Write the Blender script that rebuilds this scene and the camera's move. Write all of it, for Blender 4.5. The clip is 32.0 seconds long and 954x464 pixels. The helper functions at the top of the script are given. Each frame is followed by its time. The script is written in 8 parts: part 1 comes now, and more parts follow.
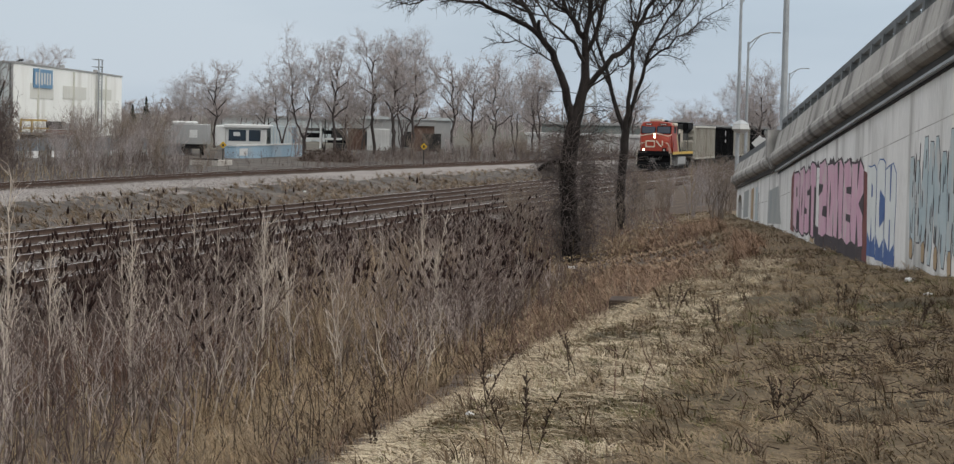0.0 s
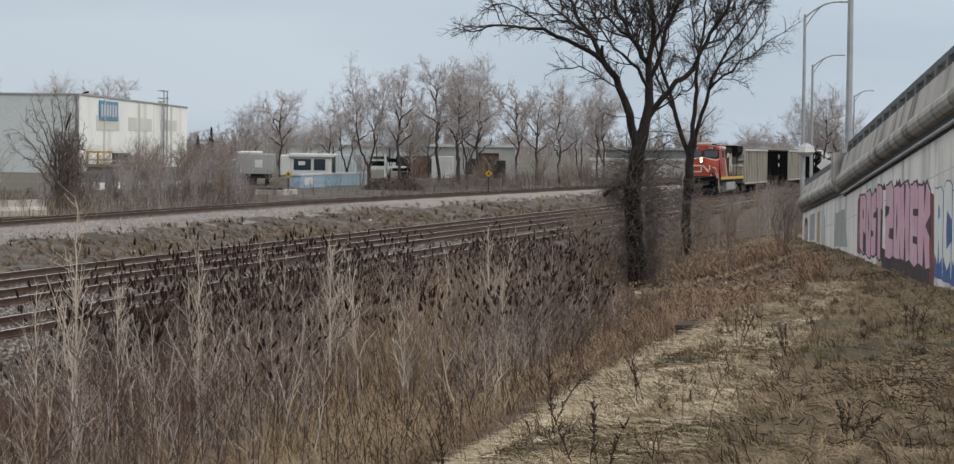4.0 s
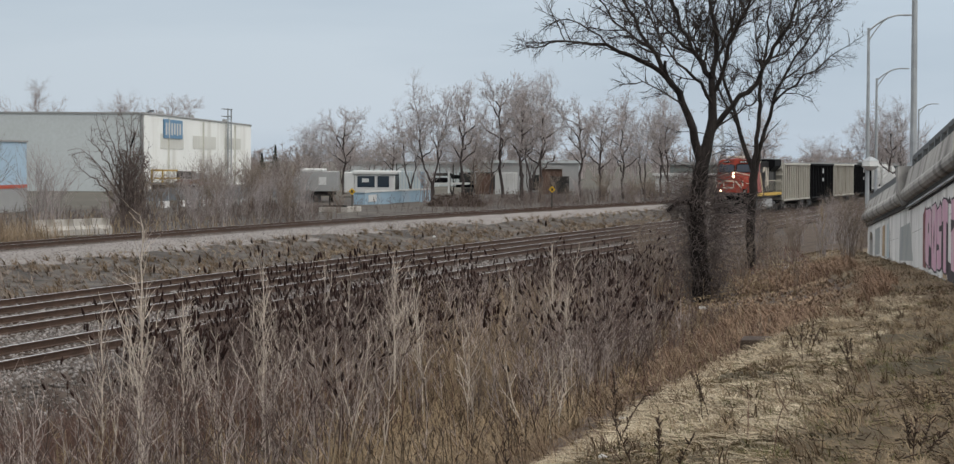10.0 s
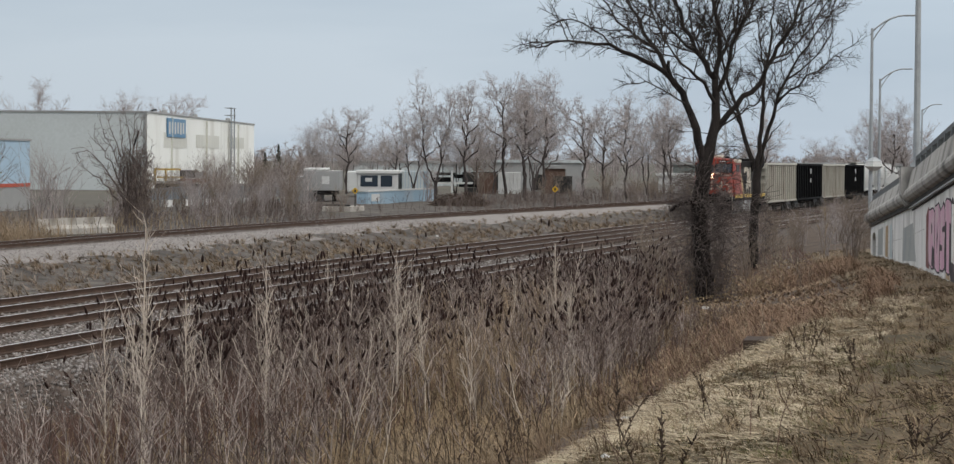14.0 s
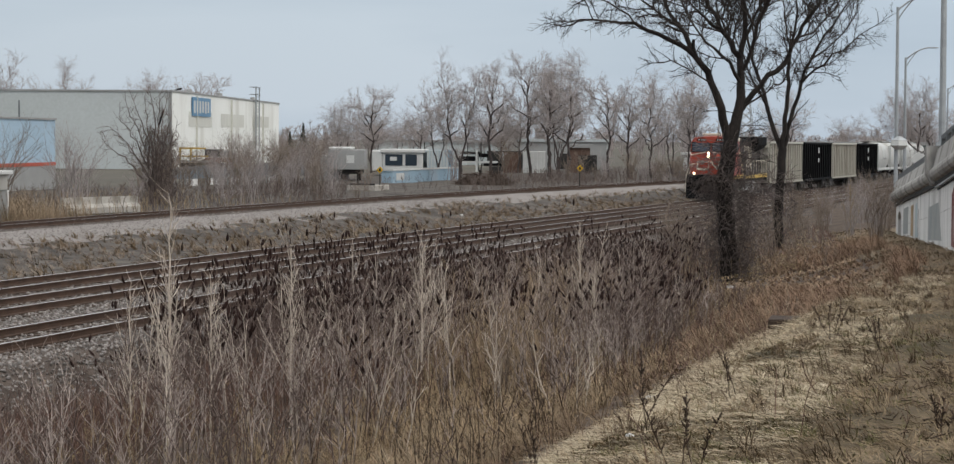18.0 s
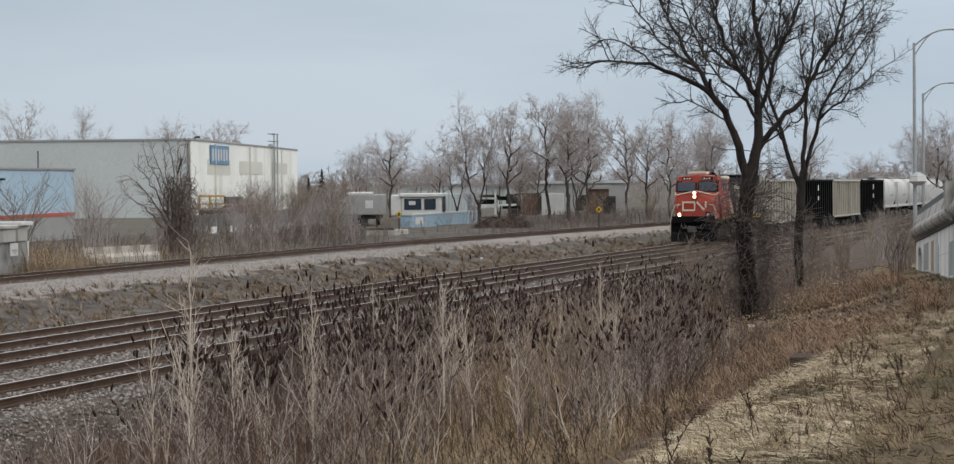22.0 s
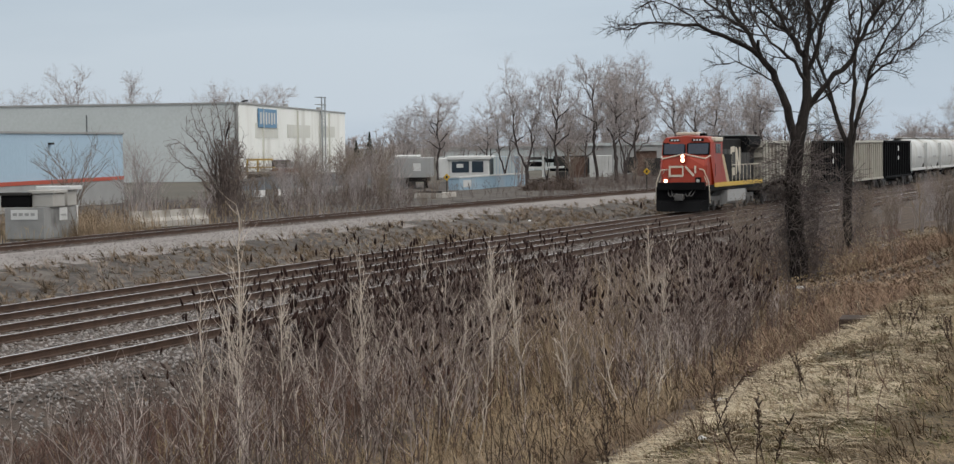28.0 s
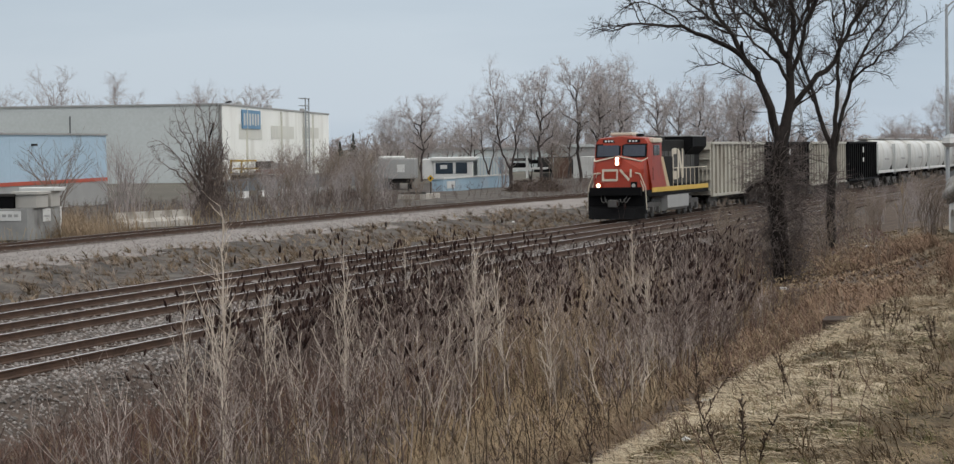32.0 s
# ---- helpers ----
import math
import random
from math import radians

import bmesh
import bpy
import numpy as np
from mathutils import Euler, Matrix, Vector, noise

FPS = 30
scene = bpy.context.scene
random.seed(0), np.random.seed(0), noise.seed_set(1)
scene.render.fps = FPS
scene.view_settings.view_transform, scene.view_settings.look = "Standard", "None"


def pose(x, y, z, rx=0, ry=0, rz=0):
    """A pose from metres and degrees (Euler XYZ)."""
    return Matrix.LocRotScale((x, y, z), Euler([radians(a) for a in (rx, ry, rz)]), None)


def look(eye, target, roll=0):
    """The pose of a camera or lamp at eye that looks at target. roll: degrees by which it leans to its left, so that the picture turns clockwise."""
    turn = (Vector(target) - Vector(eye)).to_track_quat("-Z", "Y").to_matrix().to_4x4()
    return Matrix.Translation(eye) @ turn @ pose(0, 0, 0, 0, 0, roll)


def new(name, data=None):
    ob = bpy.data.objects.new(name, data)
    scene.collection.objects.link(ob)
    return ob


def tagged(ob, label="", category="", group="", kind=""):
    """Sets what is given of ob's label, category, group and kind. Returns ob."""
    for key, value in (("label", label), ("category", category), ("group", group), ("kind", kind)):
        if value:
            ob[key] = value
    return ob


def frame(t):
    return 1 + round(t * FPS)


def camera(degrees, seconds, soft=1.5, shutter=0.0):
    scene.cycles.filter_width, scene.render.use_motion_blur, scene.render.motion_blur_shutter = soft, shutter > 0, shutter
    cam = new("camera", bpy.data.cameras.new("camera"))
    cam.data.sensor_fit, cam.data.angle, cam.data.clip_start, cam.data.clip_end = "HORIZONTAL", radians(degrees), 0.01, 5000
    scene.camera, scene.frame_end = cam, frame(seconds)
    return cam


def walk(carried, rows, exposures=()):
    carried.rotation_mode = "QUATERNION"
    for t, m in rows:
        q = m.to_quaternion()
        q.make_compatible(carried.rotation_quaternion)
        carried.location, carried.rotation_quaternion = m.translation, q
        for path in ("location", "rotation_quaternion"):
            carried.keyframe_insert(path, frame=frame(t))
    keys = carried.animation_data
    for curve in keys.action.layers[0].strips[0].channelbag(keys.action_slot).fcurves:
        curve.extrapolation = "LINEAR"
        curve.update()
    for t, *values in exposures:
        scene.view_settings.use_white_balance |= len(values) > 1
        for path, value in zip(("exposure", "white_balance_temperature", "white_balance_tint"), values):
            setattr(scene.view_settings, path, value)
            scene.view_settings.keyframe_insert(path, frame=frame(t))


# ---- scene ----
cam = camera(21.0, 32.0, 1.35)
EYE = 3.9
PATH = [
    (0.0, 87.47, -1.33, 10.06),
    (0.5, 87.51, -1.29, 10.18),
    (1.0, 87.67, -1.26, 10.36),
    (1.5, 87.80, -1.14, 10.57),
    (2.0, 87.86, -0.99, 11.21),
    (2.5, 87.86, -0.84, 11.28),
    (3.0, 87.88, -0.82, 11.27),
    (3.5, 88.04, -0.68, 11.21),
    (4.0, 88.04, -0.62, 11.49),
    (4.5, 88.04, -0.52, 11.71),
    (6.5, 88.07, -0.41, 11.97),
    (7.0, 88.10, -0.43, 12.01),
    (7.5, 88.10, -0.41, 11.99),
    (8.0, 88.14, -0.40, 12.19),
    (8.5, 88.15, -0.37, 12.40),
    (9.0, 88.30, -0.34, 12.87),
    (9.5, 88.42, -0.30, 12.96),
    (10.0, 88.39, -0.25, 12.90),
    (10.5, 88.31, -0.28, 12.96),
    (11.0, 88.30, -0.28, 12.98),
    (11.5, 88.27, -0.27, 13.09),
    (12.0, 88.35, -0.19, 13.15),
    (12.5, 88.39, -0.19, 13.23),
    (13.0, 88.40, -0.23, 13.19),
    (13.5, 88.39, -0.26, 13.16),
    (14.0, 88.38, -0.37, 12.97),
    (14.5, 88.42, -0.38, 12.85),
    (16.5, 88.20, -0.53, 12.57),
    (17.0, 88.20, -0.51, 12.61),
    (17.5, 88.19, -0.43, 13.01),
    (18.0, 87.91, -0.37, 13.52),
    (18.5, 87.93, -0.32, 13.92),
    (19.0, 88.00, -0.35, 14.12),
    (19.5, 88.23, -0.27, 14.22),
    (20.0, 88.39, -0.16, 14.07),
    (20.5, 88.53, -0.03, 14.09),
    (21.0, 88.73, 0.36, 14.09),
    (21.5, 88.84, 0.54, 14.04),
    (22.0, 88.87, 0.61, 13.93),
    (22.5, 88.85, 0.74, 13.97),
    (23.0, 88.82, 0.84, 13.98),
    (23.5, 88.78, 0.86, 13.96),
    (24.0, 88.73, 0.91, 13.92),
    (24.5, 88.65, 0.87, 13.87),
    (26.5, 88.32, 0.87, 13.97),
    (27.0, 88.19, 0.78, 14.24),
    (27.5, 88.05, 0.77, 14.77),
    (28.0, 88.05, 0.84, 14.99),
    (28.5, 88.07, 0.86, 15.02),
    (29.0, 88.07, 0.83, 15.01),
    (29.5, 88.11, 0.84, 14.98),
    (30.0, 88.12, 0.81, 14.99),
    (30.5, 88.11, 0.91, 14.94),
    (31.0, 88.05, 0.85, 14.86),
    (31.5, 88.02, 0.84, 14.69),
    (32.0, 88.07, 0.85, 14.63),
]
walk(cam, [(t, pose(0, 0, EYE, rx, ry, rz)) for t, rx, ry, rz in PATH])

# ---- world and light ----
world = bpy.data.worlds.new("world")
scene.world = world
world.use_nodes = True
wn, wl = world.node_tree.nodes, world.node_tree.links
wn.clear()
w_out = wn.new("ShaderNodeOutputWorld")
w_bg = wn.new("ShaderNodeBackground")
w_sky = wn.new("ShaderNodeTexSky")
w_sky.sky_type = "NISHITA"
w_sky.sun_disc = False
w_sky.sun_elevation, w_sky.sun_rotation = radians(37), radians(110)
w_gain = wn.new("ShaderNodeMixRGB")
w_gain.blend_type = "MULTIPLY"
w_gain.inputs[0].default_value = 1.0
w_gain.inputs[2].default_value = (0.10, 0.10, 0.10, 1)
w_tc = wn.new("ShaderNodeTexCoord")
w_map = wn.new("ShaderNodeMapping")
w_map.inputs["Scale"].default_value = (2.2, 2.2, 14.0)
w_noise = wn.new("ShaderNodeTexNoise")
w_noise.inputs["Scale"].default_value = 1.3
w_noise.inputs["Detail"].default_value = 5
w_ramp = wn.new("ShaderNodeValToRGB")
w_ramp.color_ramp.elements[0].position = 0.36
w_ramp.color_ramp.elements[0].color = (0.445, 0.532, 0.632, 1)
w_ramp.color_ramp.elements[1].position = 0.66
w_ramp.color_ramp.elements[1].color = (0.566, 0.648, 0.738, 1)
w_mix = wn.new("ShaderNodeMixRGB")
w_mix.inputs[0].default_value = 0.9
wl.new(w_tc.outputs["Generated"], w_map.inputs["Vector"])
wl.new(w_map.outputs["Vector"], w_noise.inputs["Vector"])
wl.new(w_noise.outputs["Fac"], w_ramp.inputs["Fac"])
wl.new(w_sky.outputs["Color"], w_gain.inputs[1])
wl.new(w_gain.outputs["Color"], w_mix.inputs[1])
wl.new(w_ramp.outputs["Color"], w_mix.inputs[2])
w_high = wn.new("ShaderNodeMixRGB")
w_high.inputs[2].default_value = (0.655, 0.66, 0.66, 1)
wl.new(w_mix.outputs["Color"], w_high.inputs[1])
wl.new(w_high.outputs["Color"], w_bg.inputs["Color"])
# an overcast sky grows brighter towards the zenith
w_xyz = wn.new("ShaderNodeSeparateXYZ")
w_up = wn.new("ShaderNodeMapRange")
w_up.inputs["From Min"].default_value, w_up.inputs["From Max"].default_value = 0.10, 1.0
w_up.inputs["To Min"].default_value, w_up.inputs["To Max"].default_value = 1.0, 2.45
wl.new(w_tc.outputs["Generated"], w_xyz.inputs["Vector"])
wl.new(w_xyz.outputs["Z"], w_up.inputs["Value"])
w_warm = wn.new("ShaderNodeMapRange")
w_warm.inputs["From Min"].default_value, w_warm.inputs["From Max"].default_value = 0.12, 0.45
wl.new(w_xyz.outputs["Z"], w_warm.inputs["Value"])
wl.new(w_warm.outputs["Result"], w_high.inputs[0])
# and towards the veiled sun
w_side = wn.new("ShaderNodeMapRange")
w_side.inputs["From Min"].default_value, w_side.inputs["From Max"].default_value = -0.42, 0.05
w_side.inputs["To Min"].default_value, w_side.inputs["To Max"].default_value = 0.96, 1.1
wl.new(w_xyz.outputs["X"], w_side.inputs["Value"])
w_level = wn.new("ShaderNodeMath")
w_level.operation = "MULTIPLY"
wl.new(w_up.outputs["Result"], w_level.inputs[0])
wl.new(w_side.outputs["Result"], w_level.inputs[1])
wl.new(w_level.outputs["Value"], w_bg.inputs["Strength"])
wl.new(w_bg.outputs["Background"], w_out.inputs["Surface"])

sun = new("sun", bpy.data.lights.new("sun", "SUN"))
sun.data.energy, sun.data.angle, sun.data.color = 0.8, radians(40), (1.0, 0.93, 0.84)
sun.matrix_world = look((60, -22, 48), (0, 0, 0))
scene.view_settings.exposure = 0.0


# ---- materials ----
def mat(name, c1, c2, scale=3.0, rough=0.85, bump=0.15, metal=0.0, fine=40.0, stain=None, stain_scale=0.6, stretch=(1, 1, 1), spec=0.3, vary=0.0):
    """Two noises mix two colours, with an optional stain, and give relief."""
    m = bpy.data.materials.new(name)
    m.use_nodes = True
    n, l = m.node_tree.nodes, m.node_tree.links
    b = n["Principled BSDF"]
    tc = n.new("ShaderNodeTexCoord")
    mp = n.new("ShaderNodeMapping")
    mp.inputs["Scale"].default_value = stretch
    l.new(tc.outputs["Object"], mp.inputs["Vector"])
    big = n.new("ShaderNodeTexNoise")
    big.inputs["Scale"].default_value = scale
    big.inputs["Detail"].default_value = 6
    small = n.new("ShaderNodeTexNoise")
    small.inputs["Scale"].default_value = fine
    small.inputs["Detail"].default_value = 3
    l.new(mp.outputs["Vector"], big.inputs["Vector"])
    l.new(mp.outputs["Vector"], small.inputs["Vector"])
    add = n.new("ShaderNodeMath")
    add.operation = "MULTIPLY_ADD"
    add.inputs[1].default_value = 0.45
    l.new(small.outputs["Fac"], add.inputs[0])
    half = n.new("ShaderNodeMath")
    half.operation = "MULTIPLY"
    half.inputs[1].default_value = 0.55
    l.new(big.outputs["Fac"], half.inputs[0])
    l.new(half.outputs[0], add.inputs[2])
    ramp = n.new("ShaderNodeValToRGB")
    ramp.color_ramp.elements[0].position, ramp.color_ramp.elements[0].color = 0.36, (*c1, 1)
    ramp.color_ramp.elements[1].position, ramp.color_ramp.elements[1].color = 0.64, (*c2, 1)
    l.new(add.outputs[0], ramp.inputs["Fac"])
    col = ramp.outputs["Color"]
    if stain:
        st = n.new("ShaderNodeTexNoise")
        st.inputs["Scale"].default_value = stain_scale
        st.inputs["Detail"].default_value = 8
        l.new(mp.outputs["Vector"], st.inputs["Vector"])
        sr = n.new("ShaderNodeValToRGB")
        sr.color_ramp.elements[0].position, sr.color_ramp.elements[1].position = 0.5, 0.68
        l.new(st.outputs["Fac"], sr.inputs["Fac"])
        mx = n.new("ShaderNodeMixRGB")
        mx.inputs[2].default_value = (*stain, 1)
        l.new(sr.outputs["Color"], mx.inputs[0])
        l.new(col, mx.inputs[1])
        col = mx.outputs["Color"]
    if vary:
        info = n.new("ShaderNodeNewGeometry")
        hsv = n.new("ShaderNodeHueSaturation")
        rng = n.new("ShaderNodeMapRange")
        rng.inputs["To Min"].default_value, rng.inputs["To Max"].default_value = 1 - vary, 1 + vary
        l.new(info.outputs["Random Per Island"], rng.inputs["Value"])
        l.new(rng.outputs["Result"], hsv.inputs["Value"])
        l.new(col, hsv.inputs["Color"])
        col = hsv.outputs["Color"]
    l.new(col, b.inputs["Base Color"])
    b.inputs["Roughness"].default_value = rough
    b.inputs["Metallic"].default_value = metal
    b.inputs["Specular IOR Level"].default_value = spec
    if bump:
        bp = n.new("ShaderNodeBump")
        bp.inputs["Strength"].default_value = bump
        bp.inputs["Distance"].default_value = 0.05
        l.new(add.outputs[0], bp.inputs["Height"])
        l.new(bp.outputs["Normal"], b.inputs["Normal"])
    return m


def glow(name, colour, strength):
    m = bpy.data.materials.new(name)
    m.use_nodes = True
    b = m.node_tree.nodes["Principled BSDF"]
    b.inputs["Base Color"].default_value = (*colour, 1)
    b.inputs["Emission Color"].default_value = (*colour, 1)
    b.inputs["Emission Strength"].default_value = strength
    return m


M_GRASS = mat("dry_grass_soil", (0.0816, 0.0592, 0.0344), (0.178, 0.13, 0.0774), 0.9, 0.95, 0.5, fine=18, stain=(0.058, 0.048, 0.027), stain_scale=0.35)
M_LITTER = mat("leaf_litter", (0.042, 0.028, 0.02), (0.1, 0.07, 0.049), 1.2, 0.95, 0.6, fine=22, stain=(0.03, 0.02, 0.014), stain_scale=0.5)
M_GOLD = mat("trodden_straw_litter", (0.085, 0.06, 0.03), (0.21, 0.158, 0.083), 1.6, 0.95, 0.6, fine=20, stain=(0.04, 0.027, 0.015), stain_scale=0.9)
M_BALLAST = mat("ballast_stone", (0.0378, 0.0278, 0.0217), (0.0963, 0.0718, 0.0568), 1.0, 0.9, 0.9, fine=26, stain=(0.0291, 0.0186, 0.013), stain_scale=0.4)
M_GRAVEL = mat("pale_gravel", (0.16, 0.143, 0.132), (0.245, 0.222, 0.208), 0.5, 0.95, 0.5, fine=24)
M_WEEDY = mat("weedy_ground", (0.026, 0.022, 0.019), (0.125, 0.108, 0.093), 0.7, 0.95, 0.8, fine=7, stain=(0.03, 0.024, 0.02), stain_scale=0.5)
M_FAR = mat("far_ground", (0.06, 0.054, 0.042), (0.102, 0.09, 0.072), 0.05, 0.95, 0.0, fine=1.0)
M_RAIL = mat("rail_side_rust", (0.045, 0.026, 0.018), (0.09, 0.054, 0.037), 2.0, 0.8, 0.2, fine=30)
M_RAILTOP = mat("rail_head_steel", (0.36, 0.34, 0.335), (0.48, 0.46, 0.455), 1.5, 0.35, 0.0, metal=0.3, fine=20)
M_TIE = mat("wood_tie", (0.033, 0.0228, 0.0171), (0.0778, 0.0553, 0.042), 3.0, 0.95, 0.4, fine=30, stretch=(0.3, 2, 1))
M_CONC = mat("weathered_concrete", (0.577, 0.571, 0.558), (0.755, 0.746, 0.73), 0.7, 0.9, 0.12, fine=14, stain=(0.36, 0.352, 0.335), stain_scale=0.9, stretch=(1, 1, 0.3))
M_CONC_DARK = mat("dark_concrete", (0.28, 0.268, 0.252), (0.45, 0.435, 0.41), 0.9, 0.9, 0.15, fine=16, stain=(0.108, 0.104, 0.0983), stain_scale=0.7, stretch=(1, 1, 0.3))
M_GALV = mat("galvanised_steel", (0.29, 0.305, 0.312), (0.42, 0.435, 0.442), 2.0, 0.5, 0.05, metal=0.5)
M_DARKGALV = mat("dull_steel_rail", (0.07, 0.077, 0.0805), (0.133, 0.14, 0.143), 2.0, 0.6, 0.05, metal=0.4)
M_BARK = mat("dark_bark", (0.0105, 0.0085, 0.0078), (0.034, 0.0268, 0.0235), 4.0, 0.95, 0.5, fine=30, stretch=(1, 1, 0.25))
M_TWIG = mat("grey_twig", (0.144, 0.114, 0.0942), (0.273, 0.22, 0.178), 2.0, 0.95, 0.0, fine=15)
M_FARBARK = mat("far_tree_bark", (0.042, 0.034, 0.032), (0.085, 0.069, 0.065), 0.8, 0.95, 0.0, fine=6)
M_BLACK = mat("black_paint", (0.0032, 0.0032, 0.00371), (0.0072, 0.0072, 0.00783), 1.0, 0.8, 0.03, spec=0.1)
M_RED = mat("red_orange_paint", (0.248, 0.0272, 0.0115), (0.307, 0.037, 0.0156), 1.2, 0.4, 0.02, stain=(0.212, 0.0299, 0.0144), stain_scale=0.8)
M_YELLOW = mat("yellow_stripe_paint", (0.495, 0.315, 0.045), (0.585, 0.39, 0.0675), 1.0, 0.5, 0.0)
M_WHITE = mat("white_paint", (0.484, 0.484, 0.468), (0.608, 0.608, 0.593), 1.0, 0.6, 0.02)
M_TAN = mat("dusty_tan_paint", (0.321, 0.302, 0.261), (0.429, 0.41, 0.356), 0.5, 0.8, 0.06, stain=(0.234, 0.205, 0.171), stain_scale=0.5, stretch=(1, 1, 0.4))
M_HOPPER = mat("dusty_white_paint", (0.44, 0.448, 0.44), (0.56, 0.568, 0.552), 0.4, 0.7, 0.03, stain=(0.336, 0.32, 0.288), stain_scale=0.5, stretch=(1, 1, 0.3))
M_CREAM = mat("cream_metal_cladding", (0.77, 0.772, 0.73), (0.86, 0.864, 0.832), 0.08, 0.7, 0.02, fine=4, stain=(0.64, 0.628, 0.575), stain_scale=0.15, stretch=(1, 1, 0.25))
M_GREYWALL = mat("grey_beige_cladding", (0.43, 0.46, 0.455), (0.5, 0.533, 0.535), 0.06, 0.8, 0.02, fine=3)
M_BLUE = mat("pale_blue_cladding", (0.329, 0.448, 0.547), (0.388, 0.511, 0.612), 0.08, 0.7, 0.02, fine=4)
M_BLUEBOX = mat("faded_blue_steel", (0.24, 0.345, 0.43), (0.3, 0.415, 0.505), 0.3, 0.65, 0.03, stain=(0.3, 0.37, 0.43), stain_scale=0.3)
M_REDSTRIPE = mat("red_trim", (0.375, 0.0675, 0.0375), (0.45, 0.09, 0.0525), 0.5, 0.6, 0.0)
M_GREYBOX = mat("grey_trailer", (0.255, 0.255, 0.25), (0.34, 0.34, 0.332), 0.4, 0.7, 0.03)
M_DARK = mat("dark_clutter", (0.014, 0.014, 0.014), (0.042, 0.0385, 0.035), 1.0, 0.8, 0.0)
M_GLASS = mat("dark_glass", (0.02, 0.03, 0.04), (0.035, 0.05, 0.07), 0.5, 0.08, 0.0, spec=0.6)
M_SIGNBLUE = mat("sign_blue", (0.0975, 0.214, 0.347), (0.137, 0.27, 0.408), 0.5, 0.6, 0.0)
M_SIGNYEL = mat("sign_yellow", (0.48, 0.288, 0.016), (0.56, 0.344, 0.024), 0.5, 0.6, 0.0)


# ---- mesh helpers ----
def mesh_from(name, verts, faces, materials, smooth=False, index=None):
    me = bpy.data.meshes.new(name)
    me.from_pydata([tuple(v) for v in verts], [], [tuple(f) for f in faces])
    for m in materials:
        me.materials.append(m)
    if index is not None:
        me.polygons.foreach_set("material_index", np.asarray(index, dtype=np.int32))
    if smooth:
        me.polygons.foreach_set("use_smooth", np.ones(len(me.polygons), dtype=bool))
    me.update()
    return me


def part(name, bm, material, parent, label=""):
    """One bmesh as one mesh object under a thing or part; no parent: a thing of its own."""
    me = bpy.data.meshes.new(name)
    bm.to_mesh(me)
    bm.free()
    me.materials.append(material)
    ob = new(name, me)
    if parent:
        ob.parent = parent
    if label:
        tagged(ob, label)
    return ob


def box(bm, x0, y0, z0, x1, y1, z1, bevel=0.0):
    r = bmesh.ops.create_cube(bm, size=1.0)
    vs = r["verts"]
    bmesh.ops.scale(bm, vec=(abs(x1 - x0), abs(y1 - y0), abs(z1 - z0)), verts=vs)
    bmesh.ops.translate(bm, vec=((x0 + x1) / 2, (y0 + y1) / 2, (z0 + z1) / 2), verts=vs)
    if bevel:
        es = list({e for v in vs for e in v.link_edges})
        bmesh.ops.bevel(bm, geom=es, offset=bevel, segments=2, affect="EDGES", profile=0.5)
    return bm


def boxes(*dims, bevel=0.0):
    bm = bmesh.new()
    for d in dims:
        box(bm, *d, bevel=bevel)
    return bm


def rod(bm, a, b, r, r2=None, n=8):
    a, b = Vector(a), Vector(b)
    d = b - a
    m = Matrix.Translation((a + b) / 2) @ d.to_track_quat("Z", "Y").to_matrix().to_4x4()
    bmesh.ops.create_cone(bm, cap_ends=True, segments=n, radius1=r, radius2=r if r2 is None else r2, depth=d.length, matrix=m)
    return bm


def prism(bm, outline, y0, y1):
    """A closed outline of (x, z), drawn out from y0 to y1."""
    a = [bm.verts.new((x, y0, z)) for x, z in outline]
    b = [bm.verts.new((x, y1, z)) for x, z in outline]
    n = len(a)
    bm.faces.new(a)
    bm.faces.new(b[::-1])
    for i in range(n):
        bm.faces.new((a[i], b[i], b[(i + 1) % n], a[(i + 1) % n]))
    bmesh.ops.recalc_face_normals(bm, faces=bm.faces)
    return bm


def thing(name, label, category, group="", kind="", m=None):
    ob = new(name)
    if m is not None:
        ob.matrix_world = m
    return tagged(ob, label, category, group, kind)


